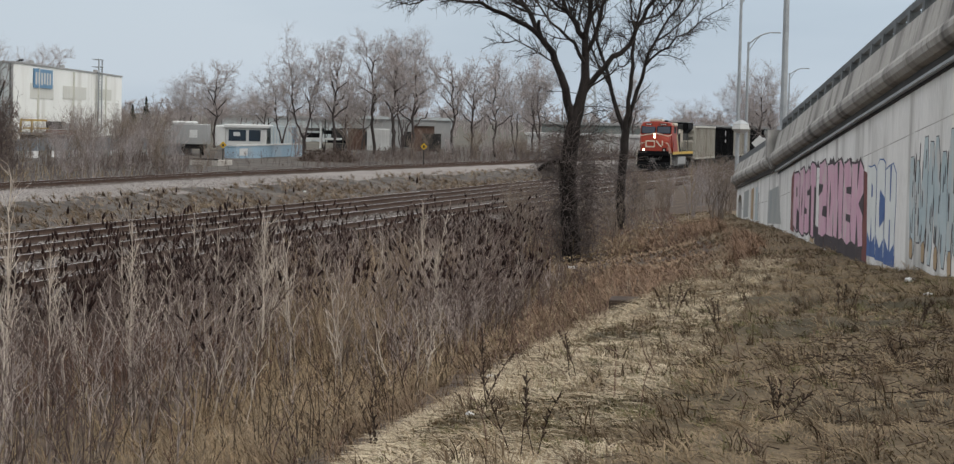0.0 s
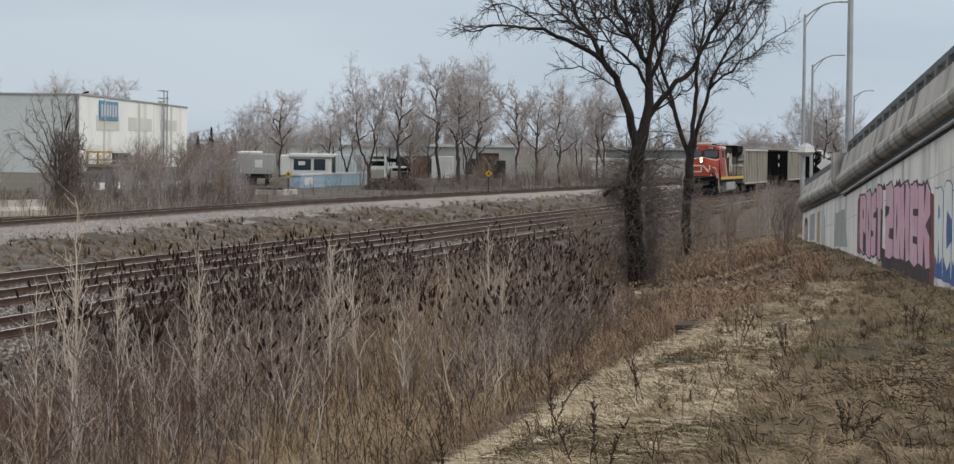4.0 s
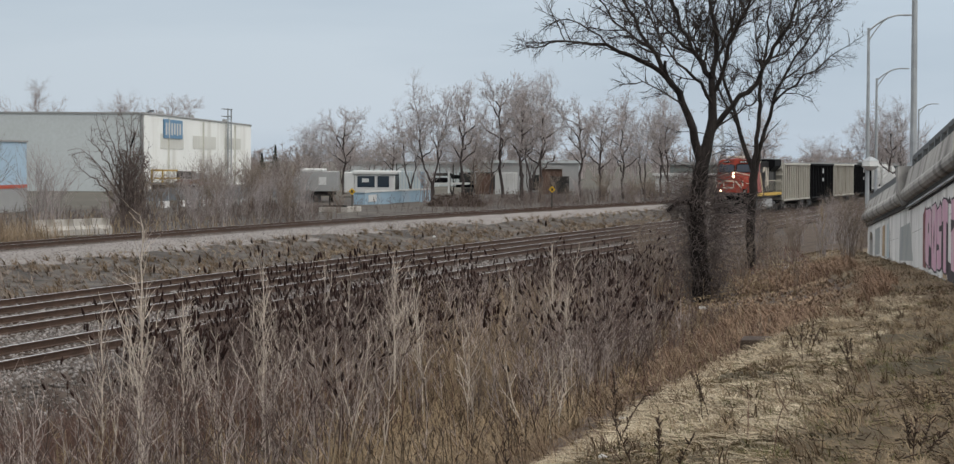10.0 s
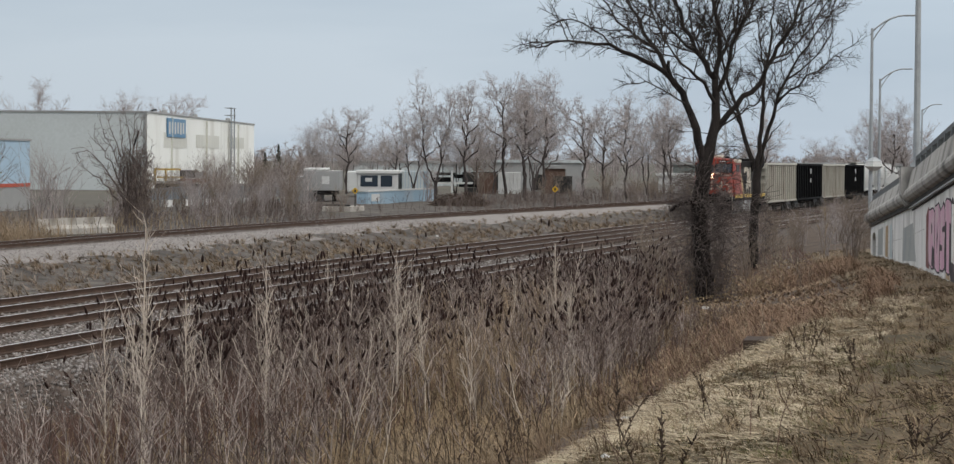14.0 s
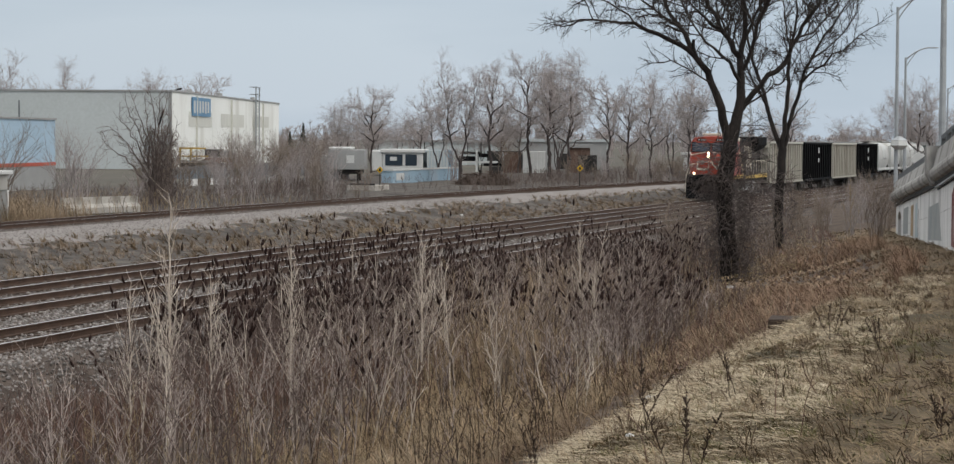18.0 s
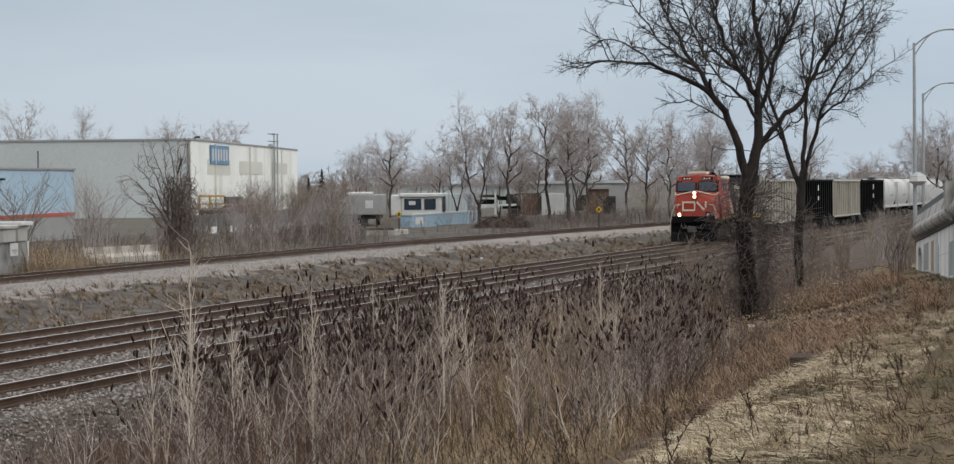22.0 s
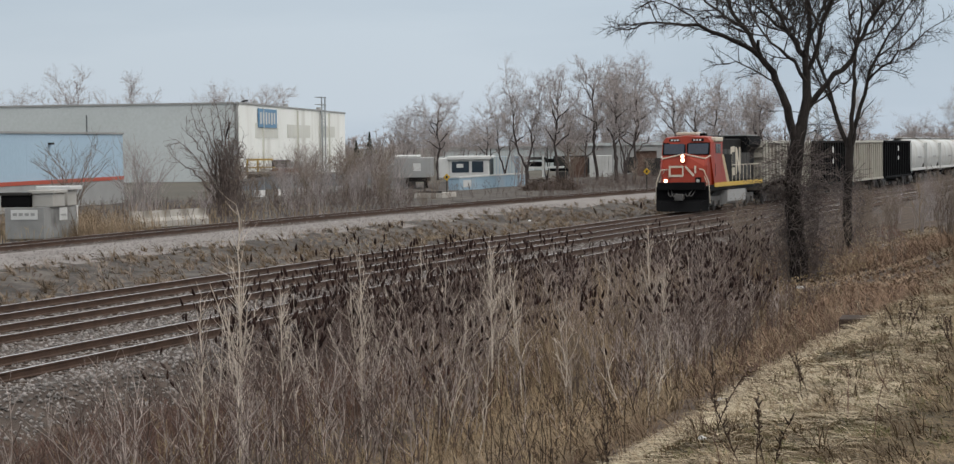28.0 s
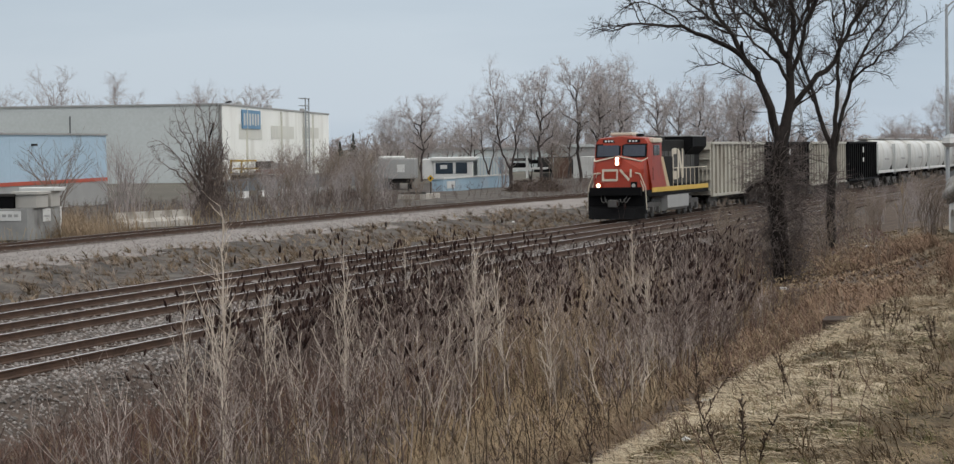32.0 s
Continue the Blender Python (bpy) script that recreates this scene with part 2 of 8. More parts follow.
def stick_mesh(name, segs, material, sides=3):
    """Tapered prisms from rows (x0,y0,z0,x1,y1,z1,r0,r1)."""
    s = np.asarray(segs, dtype=np.float64)
    a, b, r0, r1 = s[:, 0:3], s[:, 3:6], s[:, 6], s[:, 7]
    d = b - a
    d /= np.maximum(np.linalg.norm(d, axis=1, keepdims=True), 1e-9)
    ref = np.where(np.abs(d[:, 2:3]) > 0.9, np.array([[1.0, 0, 0]]), np.array([[0, 0, 1.0]]))
    u = np.cross(d, ref)
    u /= np.linalg.norm(u, axis=1, keepdims=True)
    v = np.cross(d, u)
    n = len(s)
    ang = np.arange(sides) * 2 * np.pi / sides
    ring = np.cos(ang)[None, :, None] * u[:, None, :] + np.sin(ang)[None, :, None] * v[:, None, :]
    pts = np.concatenate([a[:, None, :] + ring * r0[:, None, None], b[:, None, :] + ring * r1[:, None, None]], axis=1)
    base = np.arange(n)[:, None] * (2 * sides)
    i = np.arange(sides)
    j = (i + 1) % sides
    quad = np.stack([i, j, j + sides, i + sides], axis=1)
    loops = (base[:, :, None] + quad[None, :, :]).reshape(-1)
    return quads_mesh(name, pts.reshape(-1, 3), loops, 4, [material])


def tube_mesh(name, pts, radii, material, sides=5):
    """One unbroken tapered stem along points."""
    vs, loops = [], []
    for i, (p, r) in enumerate(zip(pts, radii)):
        d = (pts[min(i + 1, len(pts) - 1)] - pts[max(i - 1, 0)]).normalized()
        u = d.cross(Vector((1, 0.3, 0))).normalized()
        v = d.cross(u)
        vs += [p + (u * math.cos(6.2832 * k / sides) + v * math.sin(6.2832 * k / sides)) * r for k in range(sides)]
    for i in range(len(pts) - 1):
        for k in range(sides):
            j = (k + 1) % sides
            loops += [i * sides + k, i * sides + j, (i + 1) * sides + j, (i + 1) * sides + k]
    return quads_mesh(name, [tuple(v) for v in vs], loops, 4, [material])


def quads_mesh(name, verts, loops, k, materials, smooth=False):
    me = bpy.data.meshes.new(name)
    verts = np.asarray(verts, dtype=np.float32)
    loops = np.asarray(loops, dtype=np.int32).reshape(-1)
    nf = len(loops) // k
    me.vertices.add(len(verts))
    me.vertices.foreach_set("co", verts.reshape(-1))
    me.loops.add(len(loops))
    me.loops.foreach_set("vertex_index", loops)
    me.polygons.add(nf)
    me.polygons.foreach_set("loop_start", np.arange(nf, dtype=np.int32) * k)
    me.polygons.foreach_set("loop_total", np.full(nf, k, dtype=np.int32))
    if smooth:
        me.polygons.foreach_set("use_smooth", np.ones(nf, dtype=bool))
    for m in materials:
        me.materials.append(m)
    me.update(calc_edges=True)
    return me


# ---- the plan ----
def soft(v, w):
    return w * np.logaddexp(0.0, np.asarray(v, dtype=float) / w)


TRACKS = (-27.9, -24.7, -20.7)


def bend(y):
    """How far the near tracks swing to the right at y."""
    return 0.021 * soft(np.asarray(y) - 85.0, 25.0)


def grade(y):
    """How far the near tracks fall away with distance."""
    return -0.0027 * soft(np.asarray(y) - 80.0, 10.0)


def far_track(y):
    return -44.6 + 0.105 * soft(np.asarray(y) - 150.0, 18.0)


WALL_P, WALL_U, WALL_N = np.array([0.568, 39.185]), np.array([-0.12508, 0.99215]), np.array([-0.99215, -0.12508])


def wall_sw(x, y):
    dx, dy = np.asarray(x) - WALL_P[0], np.asarray(y) - WALL_P[1]
    return dx * WALL_U[0] + dy * WALL_U[1], dx * WALL_N[0] + dy * WALL_N[1]


def smooth01(v):
    v = np.clip(v, 0, 1)
    return v * v * (3 - 2 * v)


def hump(x, y, k):
    """Gentle unevenness of the ground."""
    return np.sin(x * 0.9 * k + 1.3 * np.sin(y * 0.53 * k)) * np.sin(y * 0.8 * k + 0.7 * np.sin(x * 0.61 * k + 2))


def ground_z(x, y):
    x, y = np.asarray(x, dtype=float), np.asarray(y, dtype=float)
    s, w = wall_sw(x, y)
    zb = np.interp(s, [-100, -38.8, 1.5, 8.7, 15, 24, 36, 51, 65, 100], [2.7, 2.67, 1.56, 1.3, 1.05, 0.9, 0.76, 0.46, 0.12, -0.1])
    top = zb - 0.07 * np.clip(w, -2, 30)
    crest = np.clip(5.1 - 0.097 * s, 2.0, 7.6)
    v = np.clip((w - crest + 0.55) / np.interp(s, [10, 35], [5.8, 7.2]), 0, 1)
    fall = v * v * (2.2 - 1.2 * v)
    fall = 0.35 * fall + 0.65 * v * (2 - v)
    z = top * (1 - fall) + (-0.75) * fall
    z = z + (0.04 * hump(x, y, 1.0) + 0.05 * hump(x + 1.3, y * 0.7, 4.2) * np.clip((62 - y) / 25, 0.0, 1)) * (1 - fall * 0.5) + 0.025 * hump(x + 3, y, 2.7) * np.clip((90 - y) / 30, 0, 1)
    xb = x - bend(y)
    # ballast of the three near tracks
    bed = smooth01((xb + 17.0) / -1.8)
    z = z * (1 - bed) + (-0.19 + np.maximum(grade(y), -0.8)) * bed
    # dip between the near tracks and the far one
    dip = smooth01((xb + 29.8) / -1.8)
    xf = x - far_track(y)
    z = z * (1 - dip) + (-0.45 + np.maximum(0.6 * grade(y), -0.4) + 0.06 * hump(x, y, 0.8)) * dip
    rise = smooth01((8.0 - np.abs(xf - 2.2)) / 4.5)
    z = z * (1 - rise) + (0.02) * rise
    west = smooth01((-xf - 4.0) / 6.0)
    z = z * (1 - west) + (-0.1 + 0.05 * hump(x, y, 0.5)) * west
    return z


def clearing(x, y):
    """One in the trodden, straw-littered gap of the thicket, none away from it."""
    x, y = np.asarray(x), np.asarray(y)
    return np.minimum(1.0, sum(np.exp(-(((x - a) / r) ** 2 + ((y - b) / (3.4 * r)) ** 2)) for a, b, r in ((-8.7, 33.0, 1.1), (-9.2, 38.0, 1.4), (-10.2, 44.0, 1.3), (-11.1, 50.5, 1.2), (-11.8, 57.0, 1.1))))


def build_ground():
    near_x = np.concatenate([np.arange(-60, -17.8, 0.6), np.arange(-17.8, 8, 0.3)])
    xs = np.concatenate([[-3500, -1500, -700, -350, -200, -140, -110, -95, -85, -75, -67], near_x, [9, 11, 14, 17, 20, 26, 40, 80, 200, 500, 1500, 3500]])
    near_y = np.concatenate([np.arange(-4, 60, 0.4), np.arange(60, 120, 0.8), np.arange(120, 330, 2.5)])
    ys = np.concatenate([[-1500, -300, -60, -20, -10], near_y, [335, 350, 400, 480, 600, 800, 1600, 3800]])
    gx, gy = np.meshgrid(xs, ys)
    gz = ground_z(gx, gy)
    verts = np.stack([gx, gy, gz], axis=-1).reshape(-1, 3)
    nx, ny = len(xs), len(ys)
    idx = np.arange(nx * ny).reshape(ny, nx)
    quad = np.stack([idx[:-1, :-1], idx[:-1, 1:], idx[1:, 1:], idx[1:, :-1]], axis=-1).reshape(-1, 4)
    me = quads_mesh("ground", verts, quad, 4, [M_GRASS, M_LITTER, M_BALLAST, M_GRAVEL, M_WEEDY, M_FAR, M_GOLD], smooth=True)
    cx = (gx[:-1, :-1] + gx[1:, 1:]).reshape(-1) / 2
    cy = (gy[:-1, :-1] + gy[1:, 1:]).reshape(-1) / 2
    jit = 0.5 * hump(cx * 3, cy * 3, 1.0)
    s, w = wall_sw(cx, cy)
    xb, xf = cx - bend(cy), cx - far_track(cy)
    mi = np.full(len(cx), 4)
    mi[(np.abs(xf) > 40) & (cx < -60)] = 5
    mi[(xb > -17.5) & (w > -3)] = 1
    mi[(clearing(cx, cy) > 0.4 + 0.15 * jit)] = 6
    mi[(w < np.clip(5.1 - 0.097 * s, 2.0, 7.6) + 0.2 + 0.5 * jit) & (s < 75)] = 0
    mi[(xb < -17.4 + jit * 0.6) & (xb > -30.2 + jit * 0.6)] = 2
    mi[(xf > -2.4) & (xf < 7.0 + jit)] = 3
    mi[(np.abs(xf) < 2.0)] = 2
    mi[(cx > 60) | (cy > 420)] = 5
    me.polygons.foreach_set("material_index", mi.astype(np.int32))
    return tagged(new("ground", me), "dry grass bank, brushy ditch and stony track bed", "ground", kind="structure")


build_ground()


# ---- tracks ----
def rail_mesh(name, line, z, y0, y1, step, offset, fall):
    prof = [(-0.07, -0.17), (-0.07, -0.15), (-0.012, -0.13), (-0.012, -0.04), (-0.036, -0.03), (-0.036, 0.0), (0.036, 0.0), (0.036, -0.03), (0.012, -0.04), (0.012, -0.13), (0.07, -0.15), (0.07, -0.17)]
    ys = np.arange(y0, y1 + step, step)
    k = len(prof)
    verts = np.array([(line(y) + offset + px, y, z + fall(y) + pz) for y in ys for px, pz in prof])
    faces, mi = [], []
    for i in range(len(ys) - 1):
        for j in range(k - 1):
            faces.append((i * k + j, i * k + j + 1, (i + 1) * k + j + 1, (i + 1) * k + j))
            mi.append(1 if j == 5 else 0)
    return mesh_from(name, verts, faces, [M_RAIL, M_RAILTOP], index=mi)


def tie_mesh(rnd):
    bm = boxes((-1.3 + rnd.uniform(-0.06, 0.06), -0.115, -0.32, 1.3 + rnd.uniform(-0.06, 0.06), 0.115, -0.165), bevel=0.012)
    me = bpy.data.meshes.new("tie")
    bm.to_mesh(me)
    bm.free()
    me.materials.append(M_TIE)
    return me


TIE_RND = random.Random(7)
TIES = [tie_mesh(TIE_RND) for _ in range(4)]


def track(name, line, z, y0, y1, label, ties, fall):
    t = thing(name, label, "railway track", "railway tracks")
    for side in (-0.7525, 0.7525):
        ob = new("rail", rail_mesh("rail", line, z, y0, y1, 2.0, side, fall))
        ob.parent = t
    for i in range(ties[2]):
        y = ties[0] + i * ties[1] + TIE_RND.uniform(-0.04, 0.04)
        ob = new("tie", TIES[i % 4])
        ob.parent = t
        ob.matrix_basis = pose(float(line(y)), y, z + float(fall(y)) + TIE_RND.uniform(-0.02, 0.0), 0, 0, TIE_RND.uniform(-2, 2))
    # the rest of the ties, farther off, in one piece
    vs, fs = [], []
    y = ties[0] + ties[1] * ties[2]
    while y < min(y1, 300):
        x, b = float(line(y)), len(vs)
        for dz in (-0.32, -0.17):
            zz = z + float(fall(y)) + dz
            vs += [(x - 1.3, y - 0.11, zz), (x + 1.3, y - 0.11, zz), (x + 1.3, y + 0.11, zz), (x - 1.3, y + 0.11, zz)]
        fs += [(b + 4, b + 5, b + 6, b + 7), (b, b + 1, b + 5, b + 4), (b + 1, b + 2, b + 6, b + 5), (b + 2, b + 3, b + 7, b + 6), (b + 3, b, b + 4, b + 7)]
        y += ties[1]
    rest = new("far_tie", mesh_from("far_tie", vs, fs, [M_TIE]))
    rest.parent = t
    tagged(rest, kind="stuff")
    return t


def near_line(x0):
    return lambda y: x0 + bend(y)


# ---- the concrete ramp wall ----
def wp(s, w, z):
    """A point by its way along the wall, its distance out from it, and its height."""
    return (WALL_P[0] + s * WALL_U[0] + w * WALL_N[0], WALL_P[1] + s * WALL_U[1] + w * WALL_N[1], z)


def cap_z(s):
    """Height of the underside of the parapet."""
    return float(np.interp(s, [-40, 2.9, 42.7, 70], [7.75, 5.14, 2.66, 1.28]))


def sweep(outline_at, ss, closed=True):
    """A profile of (w, z) swept along the wall."""
    bm = bmesh.new()
    rings = []
    for s in ss:
        rings.append([bm.verts.new(wp(s, w, z)) for w, z in outline_at(s)])
    n = len(rings[0])
    for a, b in zip(rings, rings[1:]):
        for i in range(n if closed else n - 1):
            bm.faces.new((a[i], a[(i + 1) % n], b[(i + 1) % n], b[i]))
    if closed:
        bm.faces.new(rings[0][::-1])
        bm.faces.new(rings[-1])
    bmesh.ops.recalc_face_normals(bm, faces=bm.faces)
    return bm


WALL_END = 68.0
wall = thing("wall_ramp", "tall weathered concrete retaining wall with painted graffiti", "wall", kind="structure")
joints = [-36, -29.6, -22.2, -14.8, -7.4, 0.4, 7.2, 14.9, 21.5, 28.9, 37.4, 43.6, 52.0, 60.0, 63.9]
for a, b in zip(joints, joints[1:]):
    part("panel", sweep(lambda s: [(0, -1.2), (0, cap_z(s) + 0.02), (-0.5, cap_z(s) + 0.02), (-0.5, -1.2)], [a + 0.012, b - 0.012]), M_CONC, wall)
part("backing", sweep(lambda s: [(-0.03, -1.2), (-0.03, cap_z(s)), (-0.45, cap_z(s)), (-0.45, -1.2)], [-36, 64]), M_CONC_DARK, wall)
for a, b in zip(joints, joints[1:]):
    part("form_line", sweep(lambda s: [(0.0, cap_z(s) - 1.05), (0.004, cap_z(s) - 1.05), (0.004, cap_z(s) - 1.038), (0.0, cap_z(s) - 1.038)], [a + 0.1, b - 0.1]), M_CONC_DARK, wall)
# the low arched drain opening at the far end
part("end_pier", sweep(lambda s: [(0, -1.2), (0, cap_z(s)), (-0.5, cap_z(s)), (-0.5, -1.2)], [66.7, WALL_END]), M_CONC, wall)
part("lintel", sweep(lambda s: [(0, 1.15), (0, cap_z(s)), (-0.5, cap_z(s)), (-0.5, 1.15)], [63.91, 66.69]), M_CONC, wall)
arch = bmesh.new()
for k in range(8):
    a0, a1 = math.pi * k / 8, math.pi * (k + 1) / 8
    s0, s1 = 65.3 - 1.38 * math.cos(a0), 65.3 - 1.38 * math.cos(a1)
    z0, z1 = 0.72 + 0.36 * math.sin(a0), 0.72 + 0.36 * math.sin(a1)
    f = [arch.verts.new(wp(s0, -0.002, z0)), arch.verts.new(wp(s1, -0.002, z1)), arch.verts.new(wp(s1, -0.002, 1.16)), arch.verts.new(wp(s0, -0.002, 1.16))]
    g = [arch.verts.new(wp(s0, -0.45, z0)), arch.verts.new(wp(s1, -0.45, z1))]
    arch.faces.new(f)
    arch.faces.new((f[0], f[1], g[1], g[0]))
part("arch", arch, M_CONC, wall)
# a solid block, coloured dark in place of the shade behind the arch
part("hollow", sweep(lambda s: [(-0.5, -1.2), (-0.5, 1.3), (-1.6, 1.3), (-1.6, -1.2)], [63.7, 66.9]), M_DARK, wall, "solid dark block painting the shade inside the drain arch")
part("road_edge", sweep(lambda s: [(-0.62, -1.2), (-0.62, cap_z(s) + 0.1), (-9.0, cap_z(s) + 0.1), (-9.0, -1.2)], [-36, 0, 42.7, 63.5]), M_CONC_DARK, wall, "road deck behind the parapet")
# shelf, rounded nosing and sloping parapet
# the nosing's shadow is put into the dark colour of this strip
part("ledge", sweep(lambda s: [(0.0, cap_z(s) - 0.17), (0.07, cap_z(s) - 0.17), (0.07, cap_z(s) - 0.03), (0.0, cap_z(s) - 0.03)], [-36, 2.9, 42.7, WALL_END]), M_DARK, wall, "narrow ledge coloured dark as the shadow under the parapet")
part("conduit", sweep(lambda s: [(0.07, cap_z(s) - 0.23), (0.12, cap_z(s) - 0.23), (0.12, cap_z(s) - 0.18), (0.07, cap_z(s) - 0.18)], [-36, 2.9, 42.7]), M_GALV, wall, "thin steel conduit under the parapet")
# raised dark strip that paints the shade below the conduit
part("conduit_gap", sweep(lambda s: [(0.0, cap_z(s) - 0.29), (0.03, cap_z(s) - 0.29), (0.03, cap_z(s) - 0.23), (0.0, cap_z(s) - 0.23)], [-36, 2.9, 42.7]), M_DARK, wall)


def cap_profile(s):
    z, k = cap_z(s), (1.0 if s < 43.5 else 0.86)
    return [(-0.45, z - 0.02), (0.05, z - 0.02), (0.16, z + 0.02), (0.245, z + 0.10), (0.28, z + 0.20), (0.265, z + 0.30), (0.21, z + 0.38), (0.15, z + 0.43), (0.02, z + k), (-0.20, z + k + 0.01), (-0.45, z + 0.4)]


cuts = [-36, -30, -24, -18, -12.2, -7.6, -3.6, 0.2, 3.6, 6.9, 10.2, 13.0, 15.8, 18.8, 22.1, 25.8, 29.5, 33.2, 37.2, 43.2]
for a, b in zip(cuts, cuts[1:]):
    part("parapet_block", sweep(cap_profile, [a + 0.018, b - 0.018]), M_CONC_DARK, wall)
for a, b in ((44.3, 48.5), (48.5, 53.0), (53.0, 58.0), (58.0, 63.0), (63.0, 68.2)):
    part("parapet_block", sweep(cap_profile, [a + 0.018, b - 0.018]), M_CONC_DARK, wall)
part("lamp_pilaster", sweep(lambda s: [(-0.5, cap_z(s) - 0.1), (0.16, cap_z(s) - 0.1), (0.34, cap_z(s) + 0.25), (0.34, cap_z(s) + 1.12), (-0.5, cap_z(s) + 1.12)], [43.22, 44.28]), M_CONC_DARK, wall, "thicker parapet block under the lamp post")

# ---- steel guard rail on the parapet ----
guard = thing("guard_rail", "dull grey steel guard rail on the parapet", "guard rail")
part("top_rail", sweep(lambda s: [(-0.02, cap_z(s) + 1.22), (-0.02, cap_z(s) + 1.36), (-0.14, cap_z(s) + 1.36), (-0.14, cap_z(s) + 1.22)], [-34, 2.9, 42.0]), M_DARKGALV, guard)
for i in range(35):
    s = -33.2 + i * 2.2
    if s < 42:
        part("post", sweep(lambda q: [(0.02, cap_z(s) + 0.98), (0.0, cap_z(s) + 1.26), (-0.2, cap_z(s) + 1.26), (-0.22, cap_z(s) + 0.98)], [s - 0.17, s + 0.17]), M_DARKGALV, guard)
part("low_rail", sweep(lambda s: [(-0.05, cap_z(s) + 0.86), (-0.05, cap_z(s) + 1.12), (-0.12, cap_z(s) + 1.12), (-0.12, cap_z(s) + 0.86)], [44.4, WALL_END]), M_DARKGALV, guard, "dark steel barrier on the lower parapet")

# ---- graffiti ----
M_PINK = mat("pink_spray", (0.493, 0.281, 0.374), (0.595, 0.374, 0.459), 1.5, 0.85, 0.03, stain=(0.527, 0.425, 0.442), stain_scale=1.4)
M_PLUM = mat("dark_spray", (0.03, 0.025, 0.03), (0.07, 0.055, 0.06), 1.5, 0.85, 0.0)
M_MAROON = mat("maroon_spray", (0.128, 0.04, 0.04), (0.192, 0.072, 0.064), 1.5, 0.85, 0.0, stain=(0.24, 0.192, 0.168))
M_PALE = mat("pale_spray", (0.425, 0.468, 0.476), (0.51, 0.544, 0.544), 1.5, 0.85, 0.0)
M_CHALK = mat("white_spray", (0.56, 0.58, 0.58), (0.68, 0.7, 0.69), 1.5, 0.85, 0.0)
M_COBALT = mat("blue_spray", (0.0425, 0.085, 0.23), (0.0765, 0.136, 0.306), 1.5, 0.85, 0.0)
M_TEAL = mat("grey_blue_spray", (0.298, 0.379, 0.413), (0.436, 0.505, 0.528), 1.2, 0.85, 0.0, stain=(0.459, 0.459, 0.448), stain_scale=1.6)
M_OCHRE = mat("ochre_spray", (0.32, 0.224, 0.128), (0.4, 0.296, 0.184), 1.5, 0.85, 0.0)
M_PATCH = mat("painted_over_patch", (0.295, 0.312, 0.303), (0.361, 0.369, 0.361), 0.8, 0.9, 0.03, stain=(0.246, 0.271, 0.279))


def paint(material, parent, poly, out, name="paint_shape"):
    """A thin coat of paint on the wall: an outline of (s, z), out metres proud."""
    bm = bmesh.new()
    a = [bm.verts.new(wp(s, out, z)) for s, z in poly]
    b = [bm.verts.new(wp(s, 0.0005, z)) for s, z in poly]
    n = len(a)
    bm.faces.new(a)
    for i in range(n):
        bm.faces.new((a[i], b[i], b[(i + 1) % n], a[(i + 1) % n]))
    bmesh.ops.recalc_face_normals(bm, faces=bm.faces)
    bmesh.ops.triangulate(bm, faces=[f for f in bm.faces if len(f.verts) > 4])
    return part(name, bm, material, parent)


def blob(s0, s1, z0, z1, rnd, lean=0.0, n=7):
    """A swollen upright stroke with uneven sides."""
    m = (s0 + s1) / 2
    h = abs(s1 - s0) / 2
    left, right = [], []
    for k in range(n):
        f = k / (n - 1)
        r = h * (0.72 + 0.34 * math.sin(math.pi * min(1, 0.15 + f * 0.8)) + rnd.uniform(-0.10, 0.10))
        if k in (0, n - 1):
            r *= rnd.uniform(0.35, 0.8)
        z = z0 + (z1 - z0) * f
        c = m + lean * (f - 0.5)
        left.append((c - r, z + rnd.uniform(-0.03, 0.03)))
        right.append((c + r, z + rnd.uniform(-0.03, 0.03)))
    return left + right[::-1]


def widen(poly, d):
    cs, cz = sum(p[0] for p in poly) / len(poly), sum(p[1] for p in poly) / len(poly)
    return [(s + (d if s > cs else -d), z + (d * 0.8 if z > cz else -d)) for s, z in poly]


